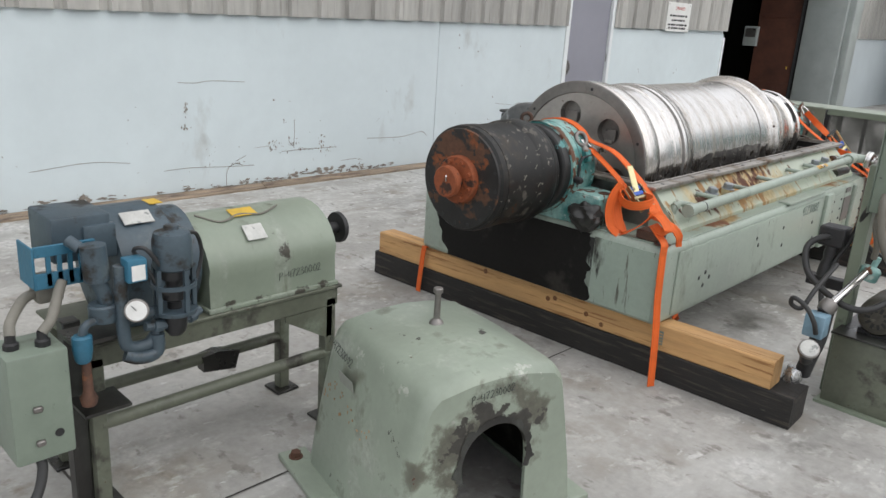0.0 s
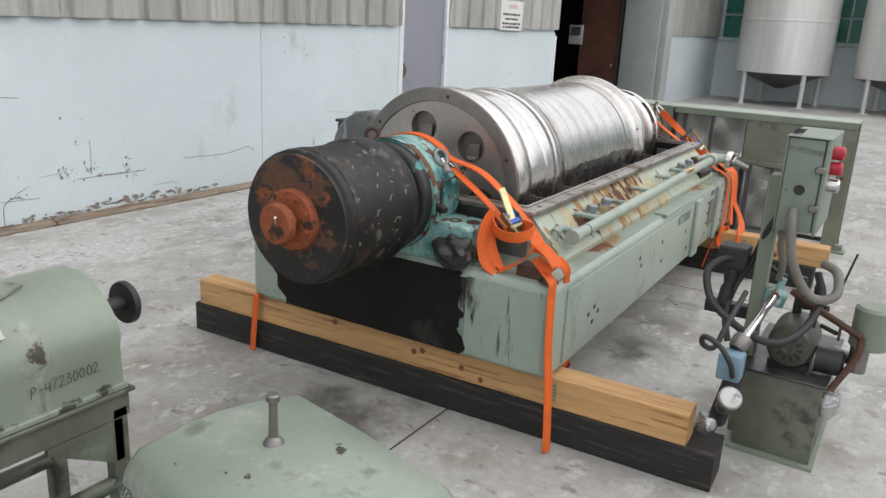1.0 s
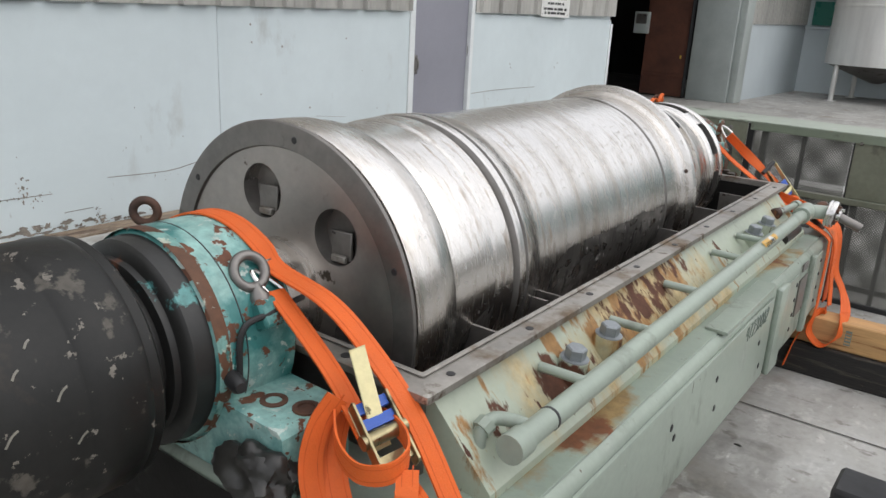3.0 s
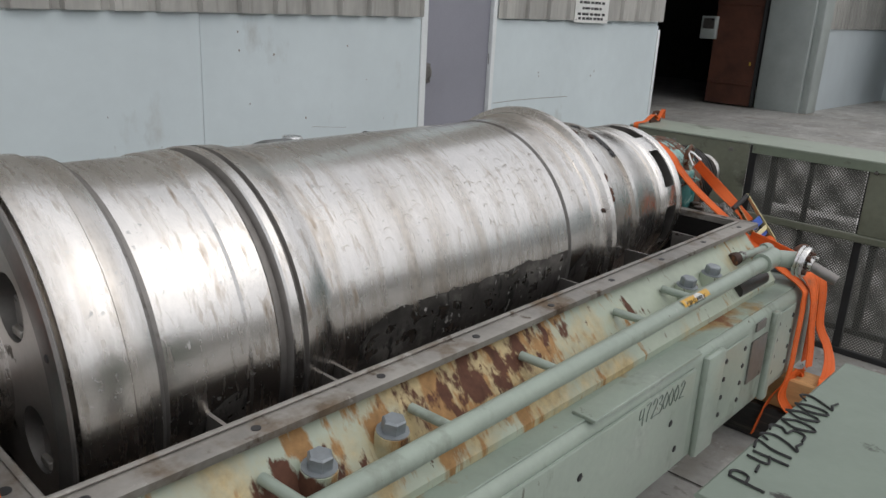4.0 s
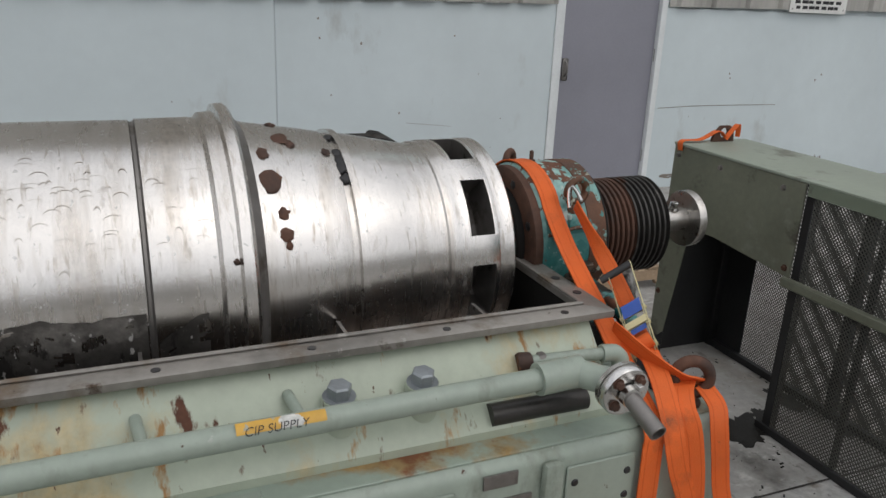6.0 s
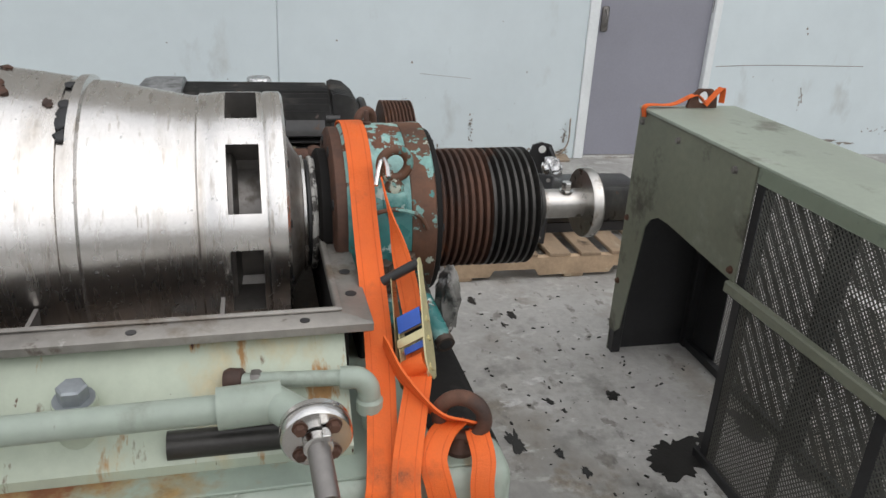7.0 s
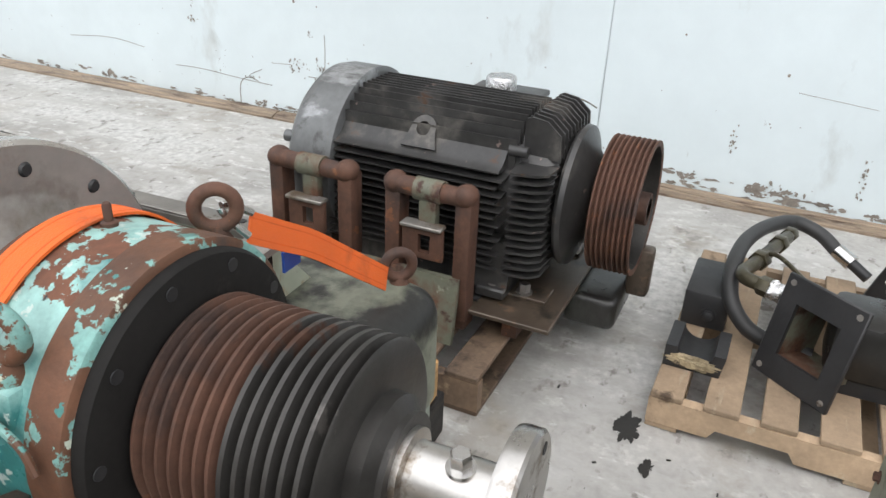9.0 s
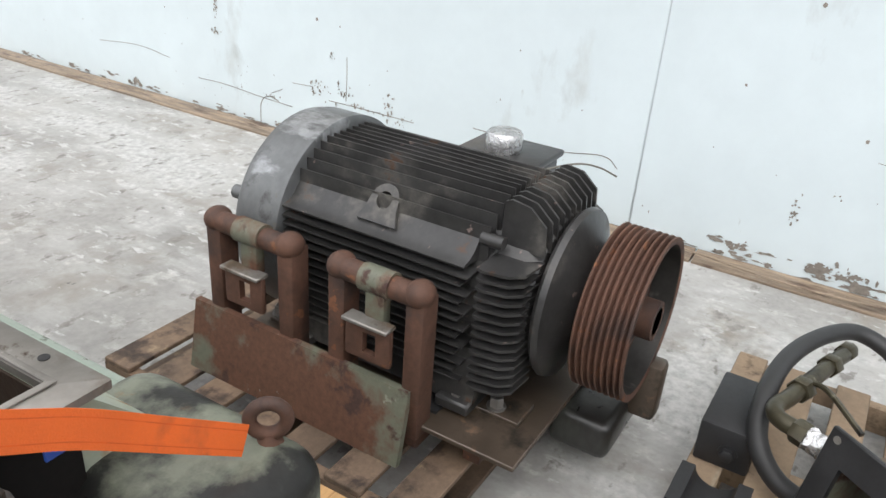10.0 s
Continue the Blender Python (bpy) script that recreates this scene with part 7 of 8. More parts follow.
part("ghost_plate", box(B(), -0.05, 0.05, -0.0006, 0.0006, -0.035, 0.035, 0, 1, Matrix.Translation((-0.07, -0.2770, 0.366)) @ Matrix.Rotation(radians(10), 4, 'X')), "ghost_paint", hood, "outline of a lost nameplate")
dots = random.Random(8)
for k in range(30):
    x, z = dots.uniform(-0.20, 0.12), dots.uniform(0.24, 0.33)
    y = -(0.312 - (z - 0.16) * 0.175) - 0.0015
    part("faded_mark", box(B(), x, x + dots.uniform(0.003, 0.006), y - 0.001, y + 0.001, z - x * 0.12, z - x * 0.12 + dots.uniform(0.004, 0.010)), "faded_orange", hood)

# ---- oil pump skid ----
skid = thing("pump_skid", (-2.19, 1.81, 0), "pale green pump skid with a rounded cover, blue-grey pump and pipework", "pump skid")
SX0, SX1, SY0, SY1, SZ = -2.36, -2.02, 1.33, 2.225, 0.55
for x in (SX0 + 0.022, SX1 - 0.022):
    for y in (SY0 + 0.022, SY1 - 0.03):
        leg = part("leg", box(B(), x - 0.022, x + 0.022, y - 0.022, y + 0.022, 0.012, SZ - 0.05, 0.003, 1), "skid_dirty", skid)
        part("foot", box(B(), x - 0.05, x + 0.05, y - 0.05, y + 0.05, 0, 0.012, 0.002, 1), "oily", leg)
part("top_frame", box(B(), SX0 - 0.01, SX1 + 0.012, SY0 - 0.02, SY1 + 0.012, SZ - 0.012, SZ, 0.003, 1), "skid_dirty", skid)
for x in (SX0 + 0.02, SX1 - 0.02):
    part("side_beam", box(B(), x - 0.02, x + 0.02, SY0, SY1, SZ - 0.08, SZ - 0.013, 0.003, 1), "skid_dirty", skid)
part("gusset", prism(B(), [(2.20, SZ - 0.08), (2.00, SZ - 0.08), (2.00, SZ - 0.10), (2.17, SZ - 0.20), (2.20, SZ - 0.20)], SX1 - 0.006, SX1, YZ), "skid_dirty", skid)
part("rail", rod(B(), (SX1 - 0.02, SY0 + 0.03, 0.277), (SX1 - 0.02, SY1 - 0.03, 0.277), 0.022, 16), "skid_dirty", skid)
part("rail", rod(B(), (SX0 + 0.02, SY0 + 0.03, 0.235), (SX0 + 0.02, SY1 - 0.03, 0.235), 0.022, 16), "skid_dirty", skid)
part("clamp_bracket", prism(B(), [(1.84, 0.19), (1.97, 0.17), (1.99, 0.24), (1.90, 0.26), (1.84, 0.25)], SX0 + 0.0, SX0 + 0.05, YZ), "oily", skid)
# rounded cover
pr = [(SX1 - 0.005, SZ + 0.002), (SX1 - 0.01, 0.66)] + [(-2.215 + 0.195 * math.cos(radians(a)), 0.665 + 0.170 * math.sin(radians(a))) for a in range(10, 175, 11)] + [(-2.42, 0.66), (-2.42, SZ + 0.002)]
cov = part("cover", prism(B(), pr, 1.72, 2.215, XZ), "skid_cover", skid, "pale green rounded cover")
part("cover_lip", box(B(), SX0 - 0.03, SX1 + 0.006, 1.71, 2.222, SZ, SZ + 0.016, 0.003, 1), "skid_cover", cov)
part("caution_plate", box(B(), -0.045, 0.045, -0.025, 0.025, 0, 0.003, 0, 1, Matrix.Translation((-2.165, 1.92, 0.833)) @ Matrix.Rotation(radians(15), 4, 'Y') @ Matrix.Rotation(radians(90), 4, 'Z')), "yellow", cov, "yellow warning plate")
part("data_plate", box(B(), -0.036, 0.036, -0.030, 0.030, 0, 0.003, 0, 1, Matrix.Translation((-2.070, 1.91, 0.787)) @ Matrix.Rotation(radians(42), 4, 'Y') @ Matrix.Rotation(radians(90), 4, 'Z')), "aged_plate", cov, "white data plate")
part("cover_wire", tube(B(), [(-2.19, 1.76, 0.838), (-2.13, 1.82, 0.822), (-2.15, 1.90, 0.832), (-2.14, 1.98, 0.826), (-2.17, 2.06, 0.838)], 0.0035, 6), "cable", cov)
scrawl("P-47230002", 0.027, Matrix.Translation((SX1 - 0.0035, 1.975, 0.612)) @ Matrix.Rotation(radians(90), 4, 'Z') @ Matrix.Rotation(radians(90), 4, 'X') @ Matrix.Rotation(radians(3), 4, 'Z'), cov, "worn_ink", "handwritten black marker number", 11)
part("shaft_stub", rod(B(), (-2.17, 2.21, 0.715), (-2.17, 2.33, 0.715), 0.022, 16), "black", skid)
part("end_flange", lathe(B(), [(0.058, 0), (0.060, 0.004), (0.060, 0.016), (0.056, 0.02)], (-2.17, 2.325, 0.715), (0, 1, 0), 32), "black", skid, "black round flange")
# blue-grey gearcase
gc = part("gear_case", lathe(B(), [(0.17, 1.44), (0.19, 1.45), (0.19, 1.62), (0.165, 1.64), (0.165, 1.70), (0.12, 1.715)], (-2.20, 0, 0.715), (0, 1, 0), 48), "blue", skid, "blue-grey painted gear case")
part("case_foot", box(B(), -2.34, -2.06, 1.47, 1.66, SZ, 0.66, 0.01, 2), "blue", gc)
part("case_plate", box(B(), -0.045, 0.045, -0.025, 0.025, 0, 0.003, 0, 1, Matrix.Translation((-2.10, 1.53, 0.885)) @ Matrix.Rotation(radians(32), 4, 'Y') @ Matrix.Rotation(radians(90), 4, 'Z')), "aged_plate", gc, "grey rating plate")
part("case_tag", box(B(), -2.22, -2.16, 1.60, 1.64, 0.903, 0.906), "yellow", gc)
part("junction_box", box(B(), -2.22, -2.04, 1.27, 1.43, 0.80, 0.93, 0.008, 2), "blue", skid, "blue-grey junction box")
part("junction_lid", box(B(), -2.06, -2.03, 1.35, 1.44, 0.80, 0.90, 0.006, 2), "blue", skid)
bk = part("bracket_tray", box(B(), -2.10, -1.99, 1.205, 1.36, 0.755, 0.762), "bluebright", skid, "bright blue slotted bracket")
for y in (1.24, 1.268, 1.296, 1.324, 1.352):
    part("slat", box(B(), -1.995, -1.988, y - 0.006, y + 0.006, 0.762, 0.865), "bluebright", bk)
part("tray_rim", box(B(), -1.997, -1.986, 1.205, 1.363, 0.845, 0.875, 0.002, 1), "bluebright", bk)
part("tray_front", box(B(), -1.996, -1.988, 1.205, 1.363, 0.755, 0.800, 0.002, 1), "bluebright", bk)
part("tray_end", box(B(), -2.10, -1.988, 1.200, 1.207, 0.755, 0.872, 0.002, 1), "bluebright", bk)
part("grey_fitting", box(B(), -2.09, -2.02, 1.215, 1.285, 0.70, 0.775, 0.01, 2), "cable", skid)
# pump standing in front
pump = part("pump_motor", lathe(B(), [(0.050, 0.79), (0.054, 0.795), (0.054, 0.875), (0.048, 0.895), (0.022, 0.905), (0.020, 0.915)], (-1.88, 1.53, 0), (0, 0, 1), 32), "blue", skid, "small blue-grey pump motor")
for a in (10, 80, 150, 220, 290):
    part("cage_bar", box(B(), -1.88 + 0.056 * math.cos(radians(a)) - 0.006, -1.88 + 0.056 * math.cos(radians(a)) + 0.006, 1.53 + 0.056 * math.sin(radians(a)) - 0.006, 1.53 + 0.056 * math.sin(radians(a)) + 0.006, 0.665, 0.795), "blue", pump)
part("cage_ring", lathe(B(), [(0.058, 0.735), (0.063, 0.736), (0.063, 0.748), (0.058, 0.749), (0.054, 0.742)], (-1.88, 1.53, 0), (0, 0, 1), 28, cap=False), "blue", pump)
part("cage_base", lathe(B(), [(0.060, 0.655), (0.062, 0.658), (0.062, 0.668)], (-1.88, 1.53, 0), (0, 0, 1), 24), "blue", pump)
part("coupling", lathe(B(), [(0.020, 0.66), (0.020, 0.69), (0.036, 0.70), (0.036, 0.725), (0.022, 0.73), (0.022, 0.755), (0.038, 0.76), (0.038, 0.785), (0.02, 0.80)], (-1.88, 1.53, 0), (0, 0, 1), 20), "black", pump)
part("pump_head", lathe(B(), [(0.020, 0.585), (0.030, 0.60), (0.034, 0.63), (0.028, 0.656)], (-1.88, 1.53, 0), (0, 0, 1), 20), "black", pump)
for a, b in (((-1.88, 1.55, 0.62), (-1.90, 1.62, 0.635)), ((-1.88, 1.51, 0.62), (-1.88, 1.44, 0.63))):
    part("union", lathe(B(), [(0.015, 0), (0.015, 0.02), (0.021, 0.022), (0.021, 0.045), (0.014, 0.047), (0.014, 0.07)], a, Vector(b) - Vector(a), 8), "blue", pump)
part("cable", tube(B(), [(-1.90, 1.58, 0.88), (-1.93, 1.63, 0.86), (-1.95, 1.655, 0.79), (-1.94, 1.63, 0.72), (-1.92, 1.60, 0.70)], 0.006, 8), "rubber", pump)
part("cable", tube(B(), [(-1.86, 1.49, 0.80), (-1.87, 1.45, 0.86), (-1.90, 1.43, 0.85), (-1.88, 1.46, 0.79), (-1.86, 1.50, 0.72), (-1.87, 1.56, 0.75)], 0.006, 8), "rubber", pump)
tr = part("transmitter", box(B(), -1.90, -1.85, 1.39, 1.445, 0.775, 0.842, 0.006, 2), "bluebright", skid, "blue transmitter with a white label")
part("label", box(B(), -1.850, -1.8485, 1.40, 1.437, 0.782, 0.825), "label", tr)
for pts, r in ((((-1.89, 1.385, 0.82), (-1.89, 1.385, 0.62), (-1.89, 1.40, 0.575), (-1.89, 1.45, 0.57), (-1.89, 1.48, 0.60)), 0.018), (((-1.92, 1.33, 0.88), (-1.92, 1.335, 0.78)), 0.034), (((-1.92, 1.335, 0.78), (-1.92, 1.35, 0.74), (-1.92, 1.36, 0.70)), 0.022), (((-1.89, 1.40, 0.66), (-1.89, 1.47, 0.665)), 0.016), (((-1.89, 1.385, 0.555), (-1.88, 1.42, 0.54), (-1.88, 1.47, 0.545), (-1.88, 1.475, 0.60)), 0.02), (((-1.95, 1.31, 0.865), (-1.98, 1.29, 0.885)), 0.016)):
    part("pipe", tube(B(), list(pts), r, 12, 6, len(pts) > 2), "blue", skid, "blue-grey pipe")
part("cup", lathe(B(), [(0.036, 0.66), (0.038, 0.665), (0.038, 0.705), (0.034, 0.71)], (-1.92, 1.345, 0), (0, 0, 1), 24), "blue", skid)
ga = part("gauge", lathe(B(), [(0.030, 0), (0.032, 0.004), (0.032, 0.022), (0.028, 0.024)], (-1.865, 1.415, 0.692), (0.85, -0.45, 0.25), 28), "steel_dark", skid, "round pressure gauge")
part("dial", lathe(B(), [(0.0275, 0), (0.0275, 0.001)], Vector((-1.865, 1.415, 0.692)) + Vector((0.85, -0.45, 0.25)).normalized() * 0.0235, (0.85, -0.45, 0.25), 24), "label", ga, "white dial")
part("needle", box(B(), -0.001, 0.001, 0, 0.018, 0, 0.001, 0, 1, look(Vector((-1.865, 1.415, 0.692)) + Vector((0.85, -0.45, 0.25)).normalized() * 0.026, Vector((-1.865, 1.415, 0.692)) - Vector((0.85, -0.45, 0.25)), 40)), "ink", ga)
flt = part("filter_bowl", lathe(B(), [(0.016, 0.56), (0.022, 0.57), (0.026, 0.60), (0.026, 0.635), (0.02, 0.64)], (-1.90, 1.277, 0), (0, 0, 1), 20), "bluebright", skid, "blue filter bowl")
part("drain", lathe(B(), [(0.02, 0.43), (0.024, 0.45), (0.014, 0.47), (0.012, 0.56)], (-1.90, 1.283, 0), (0, 0, 1), 14), "rust", flt)
part("filter_pipe", tube(B(), [(-1.90, 1.278, 0.635), (-1.90, 1.29, 0.665), (-1.91, 1.33, 0.67)], 0.012, 10), "blue", flt)
part("bracket_plate", box(B(), -2.03, -1.90, 1.27, 1.40, 0.385, 0.395), "oily", skid)
part("bracket_plate", box(B(), -2.03, -1.91, 1.26, 1.40, 0.60, 0.612), "oily", skid)
part("post", box(B(), -2.10, -2.05, 1.28, 1.33, 0.0, 0.62, 0.003, 1), "oily", skid)
eb_ = part("control_box", box(B(), -2.03, -1.88, 1.085, 1.235, 0.315, 0.625, 0.008, 2), "green_dull", skid, "pale green steel control box")
part("box_hole", lathe(B(), [(0.012, 0), (0.012, 0.001)], (-1.88, 1.195, 0.385), (1, 0, 0), 16), "black", eb_)
for z in (0.37, 0.47):
    part("clasp", box(B(), -1.882, -1.868, 1.135, 1.158, z - 0.006, z + 0.010, 0.003, 1), "steel_dark", eb_)
for x, y in ((-1.95, 1.12), (-1.93, 1.19)):
    part("gland", lathe(B(), [(0.020, 0.623), (0.020, 0.640), (0.014, 0.645), (0.013, 0.665)], (x, y, 0), (0, 0, 1), 8), "black", eb_)
part("conduit", tube(B(), [(-1.93, 1.19, 0.66), (-1.94, 1.22, 0.69), (-1.97, 1.25, 0.74), (-1.99, 1.27, 0.77)], 0.014, 10), "cable", eb_)
part("conduit", tube(B(), [(-1.95, 1.12, 0.66), (-1.97, 1.13, 0.69), (-2.03, 1.18, 0.72), (-2.05, 1.22, 0.73)], 0.014, 10), "cable", eb_)
part("conduit", tube(B(), [(-1.92, 1.15, 0.318), (-1.90, 1.15, 0.28), (-1.88, 1.13, 0.23), (-1.86, 1.10, 0.20)], 0.014, 10), "rubber", eb_)
lv = thing("tank_shell", (-2.95, 1.1, 0), "pale green rounded steel shell standing by the wall", "steel shell")
part("shell", lathe(B(), [(0.33, 0.0), (0.33, 0.72), (0.30, 0.80), (0.20, 0.86), (0.02, 0.88)], (-3.05, 0.98, 0), (0, 0, 1), 40), "green", lv)

# ---- lubrication unit beside the centrifuge ----
lub = thing("lubrication_unit", (-0.72, 4.1, 0), "olive green lubrication unit with control box, hoses, motor and gauge", "lubrication unit")
res = part("oil_tank", box(B(), -0.83, -0.575, 3.885, 4.40, 0.0, 0.30, 0.006, 2), "skid_dirty", lub, "oil-darkened olive tank")
part("tank_lid", box(B(), -0.84, -0.565, 3.875, 4.41, 0.30, 0.308, 0.002, 1), "oily", res)
part("sump_lip", box(B(), -0.845, -0.56, 3.86, 4.42, 0.0, 0.012), "olive", res)
cb = part("control_box", box(B(), -0.815, -0.705, 3.905, 4.230, 0.80, 1.105, 0.006, 2), "green_dull", lub, "pale green control box")
part("box_door", box(B(), -0.703, -0.690, 3.900, 4.235, 0.795, 1.108, 0.005, 2), "green_dull", cb)
part("door_seal", box(B(), -0.820, -0.8155, 3.900, 4.235, 0.795, 1.108, 0.002, 1), "green_dull", cb)
part("box_lid", box(B(), -0.822, -0.689, 3.897, 4.238, 1.106, 1.112, 0.003, 1), "green_dull", cb)
part("box_hole", lathe(B(), [(0.017, 0), (0.017, 0.002)], (-0.760, 3.904, 0.940), (0, -1, 0), 20), "black", cb)
for z in (0.875, 1.0):
    part("clasp", box(B(), -0.722, -0.694, 3.887, 3.904, z, z + 0.022, 0.003, 1), "steel_dark", cb)
scrawl("P-47230002", 0.0295, Matrix.Translation((-0.785, 3.936, 1.1130)) @ Matrix.Rotation(radians(93), 4, 'Z'), cb, "ink", "handwritten black marker number", 7)
scrawl("P-47230002", 0.016, Matrix.Translation((-0.810, 3.9035, 1.062)) @ Matrix.Rotation(radians(90), 4, 'X') @ Matrix.Rotation(radians(-3), 4, 'Z'), cb, "fadedink", "faded handwritten marker number", 13)
for z, mt in ((1.06, "red"), (1.01, "red"), (0.955, "steel_bright")):
    part("button", lathe(B(), [(0.022, 0), (0.022, 0.03), (0.017, 0.036)], (-0.69, 3.99, z), (1, 0, 0), 18), mt, cb, "red push button" if mt == "red" else "metal switch")
part("post", box(B(), -0.868, -0.822, 3.995, 4.065, 0.0, 0.965, 0.004, 1), "olive", lub, "olive square post")
part("post_tie", box(B(), -0.8215, -0.8205, 4.005, 4.055, 0.86, 0.90), "olive", lub)
part("cross_arm", box(B(), -1.02, -0.86, 4.02, 4.07, 0.43, 0.475, 0.003, 1), "black", lub)
mo = part("pump_motor", lathe(B(), [(0.02, 3.935), (0.065, 3.94), (0.075, 3.955), (0.078, 4.0), (0.078, 4.14), (0.06, 4.16)], (-0.705, 0, 0.39), (0, 1, 0), 32), "lube_motor", lub, "greasy dark pump motor with a slotted fan cover")
for k in range(10):
    a = 2 * math.pi * k / 10
    part("fan_slot", box(B(), 0.016, 0.046, -0.0055, 0.0055, 0, 0.002, 0, 1, Matrix.Translation((-0.705, 3.9375, 0.39)) @ Matrix.Rotation(radians(90), 4, 'X') @ Matrix.Rotation(a, 4, 'Z')), "black", mo)
part("motor_foot", box(B(), -0.77, -0.64, 3.96, 4.14, 0.308, 0.33), "black", mo)
part("side_pump", lathe(B(), [(0.045, 0), (0.045, 0.08), (0.03, 0.09)], (-0.625, 3.99, 0.36), (1, 0.05, 0), 24), "black", lub)
# strainer column with gauge and bagged outlet
part("valve_column", tube(B(), [(-0.86, 3.70, 0.17), (-0.84, 3.68, 0.26), (-0.83, 3.70, 0.33), (-0.83, 3.72, 0.44)], 0.030, 12), "black", lub)
va = part("valve", box(B(), -0.875, -0.80, 3.63, 3.70, 0.345, 0.435, 0.008, 2), "pale_blue", lub, "blue actuator valve")
part("valve_wire", tube(B(), [(-0.82, 3.62, 0.37), (-0.83, 3.60, 0.42), (-0.87, 3.60, 0.47), (-0.92, 3.61, 0.485), (-0.925, 3.62, 0.455), (-0.89, 3.63, 0.45), (-0.87, 3.68, 0.52), (-0.85, 3.80, 0.60)], 0.009, 10), "rubber", va)
part("elbow", lathe(B(), [(0.026, 0), (0.032, 0.015), (0.032, 0.04), (0.026, 0.05)], (-0.835, 3.70, 0.435), (0.3, 0.6, 0.7), 16), "steel_dark", lub)
part("riser", rod(B(), (-0.825, 3.72, 0.455), (-0.785, 3.95, 0.555), 0.015, 12), "steel_bright", lub, "bright steel nipple")
part("pressure_switch", lathe(B(), [(0.034, 0), (0.038, 0.006), (0.038, 0.045), (0.030, 0.055), (0.012, 0.06), (0.012, 0.10)], (-0.795, 4.02, 0.51), (0.25, 0.1, 1), 24), "teal", lub, "pale green round switch")
gg = part("gauge", lathe(B(), [(0.032, 0), (0.036, 0.004), (0.036, 0.024), (0.032, 0.026)], (-0.805, 3.52, 0.335), (0.35, -0.7, 0.75), 28), "steel_dark", lub, "round pressure gauge")
part("dial", lathe(B(), [(0.031, 0), (0.031, 0.001)], Vector((-0.805, 3.52, 0.335)) + Vector((0.35, -0.7, 0.75)).normalized() * 0.0262, (0.35, -0.7, 0.75), 24), "aged_plate", gg, "white dial")
part("gauge_pipe", tube(B(), [(-0.81, 3.53, 0.33), (-0.83, 3.60, 0.27), (-0.845, 3.67, 0.24)], 0.022, 12), "black", lub)
bm = B()
prof = [(0.028, 0.0), (0.034, 0.03), (0.030, 0.06), (0.022, 0.085), (0.030, 0.11), (0.050, 0.15), (0.055, 0.17), (0.002, 0.172)]
lathe(bm, prof, (-0.88, 3.68, 0.19), (-0.10, -0.10, -1), 28)
for v in bm.verts:
    v.co += Vector((noise.noise(v.co * 30), noise.noise(v.co * 30 + Vector((5, 0, 0))), 0.3 * noise.noise(v.co * 30 + Vector((0, 5, 0))))) * 0.018
part("bagged_outlet", bm, "foil", lub, "outlet wrapped in crumpled clear plastic")
# hoses
for pts, r, mt in ((((-0.765, 3.905, 0.875), (-0.76, 3.88, 0.83), (-0.745, 3.89, 0.72), (-0.70, 3.92, 0.62), (-0.65, 3.94, 0.58), (-0.60, 3.97, 0.60), (-0.61, 4.02, 0.66), (-0.66, 4.05, 0.68)), 0.016, "cable"),
                   (((-0.79, 3.98, 0.81), (-0.795, 3.98, 0.74), (-0.78, 4.0, 0.66), (-0.785, 4.02, 0.60)), 0.012, "cable"),
                   (((-0.90, 4.02, 0.62), (-0.95, 3.96, 0.66), (-1.0, 3.90, 0.62), (-0.97, 3.85, 0.54), (-0.90, 3.82, 0.49), (-0.80, 3.80, 0.45), (-0.72, 3.82, 0.45), (-0.66, 3.90, 0.50), (-0.64, 3.98, 0.58), (-0.67, 4.05, 0.64)), 0.013, "rubber"),
                   (((-0.82, 3.98, 0.83), (-0.85, 4.0, 0.76), (-0.88, 4.02, 0.66), (-0.92, 4.0, 0.55), (-0.93, 3.95, 0.46), (-0.90, 3.9, 0.38)), 0.011, "rubber"),
                   (((-0.74, 4.05, 0.56), (-0.66, 4.02, 0.53), (-0.58, 4.0, 0.50), (-0.50, 3.98, 0.47)), 0.012, "rust"),
                   (((-0.50, 3.98, 0.47), (-0.505, 3.97, 0.40), (-0.55, 3.94, 0.30), (-0.565, 3.93, 0.26)), 0.012, "rust"),
                   (((-0.81, 4.02, 0.83), (-0.84, 4.05, 0.78), (-0.87, 4.05, 0.70), (-0.83, 4.10, 0.62), (-0.78, 4.15, 0.58)), 0.010, "rubber")):
    part("hose", tube(B(), list(pts), r, 10), mt, lub)
part("manifold", box(B(), -0.99, -0.89, 3.96, 4.05, 0.62, 0.70, 0.006, 1), "black", lub, "black solenoid block")
part("manifold_valve", lathe(B(), [(0.022, 0), (0.026, 0.03), (0.018, 0.06), (0.024, 0.08), (0.024, 0.13)], (-0.935, 3.99, 0.62), (-0.1, -0.1, -1), 12), "black", lub)
part("filter_can", lathe(B(), [(0.055, 0.42), (0.06, 0.425), (0.06, 0.555), (0.05, 0.565)], (-0.48, 4.05, 0), (0, 0, 1), 28), "olive", lub, "olive filter canister")
part("filter_neck", lathe(B(), [(0.03, 0.33), (0.03, 0.42)], (-0.50, 4.04, 0), (0, 0, 1), 16), "steel_dark", lub)
part("filter_arm", rod(B(), (-0.58, 4.1, 0.36), (-0.49, 4.04, 0.36), 0.022, 12), "steel_dark", lub)
part("drain_wrap", lathe(B(), [(0.02, 0), (0.034, 0.02), (0.036, 0.06), (0.028, 0.09)], (-0.56, 3.92, 0.19), (0.1, 0, 1), 14), "foil", lub, "valve wrapped in film")
part("drain_arm", rod(B(), (-0.60, 3.93, 0.25), (-0.545, 3.92, 0.25), 0.014, 10), "black", lub)
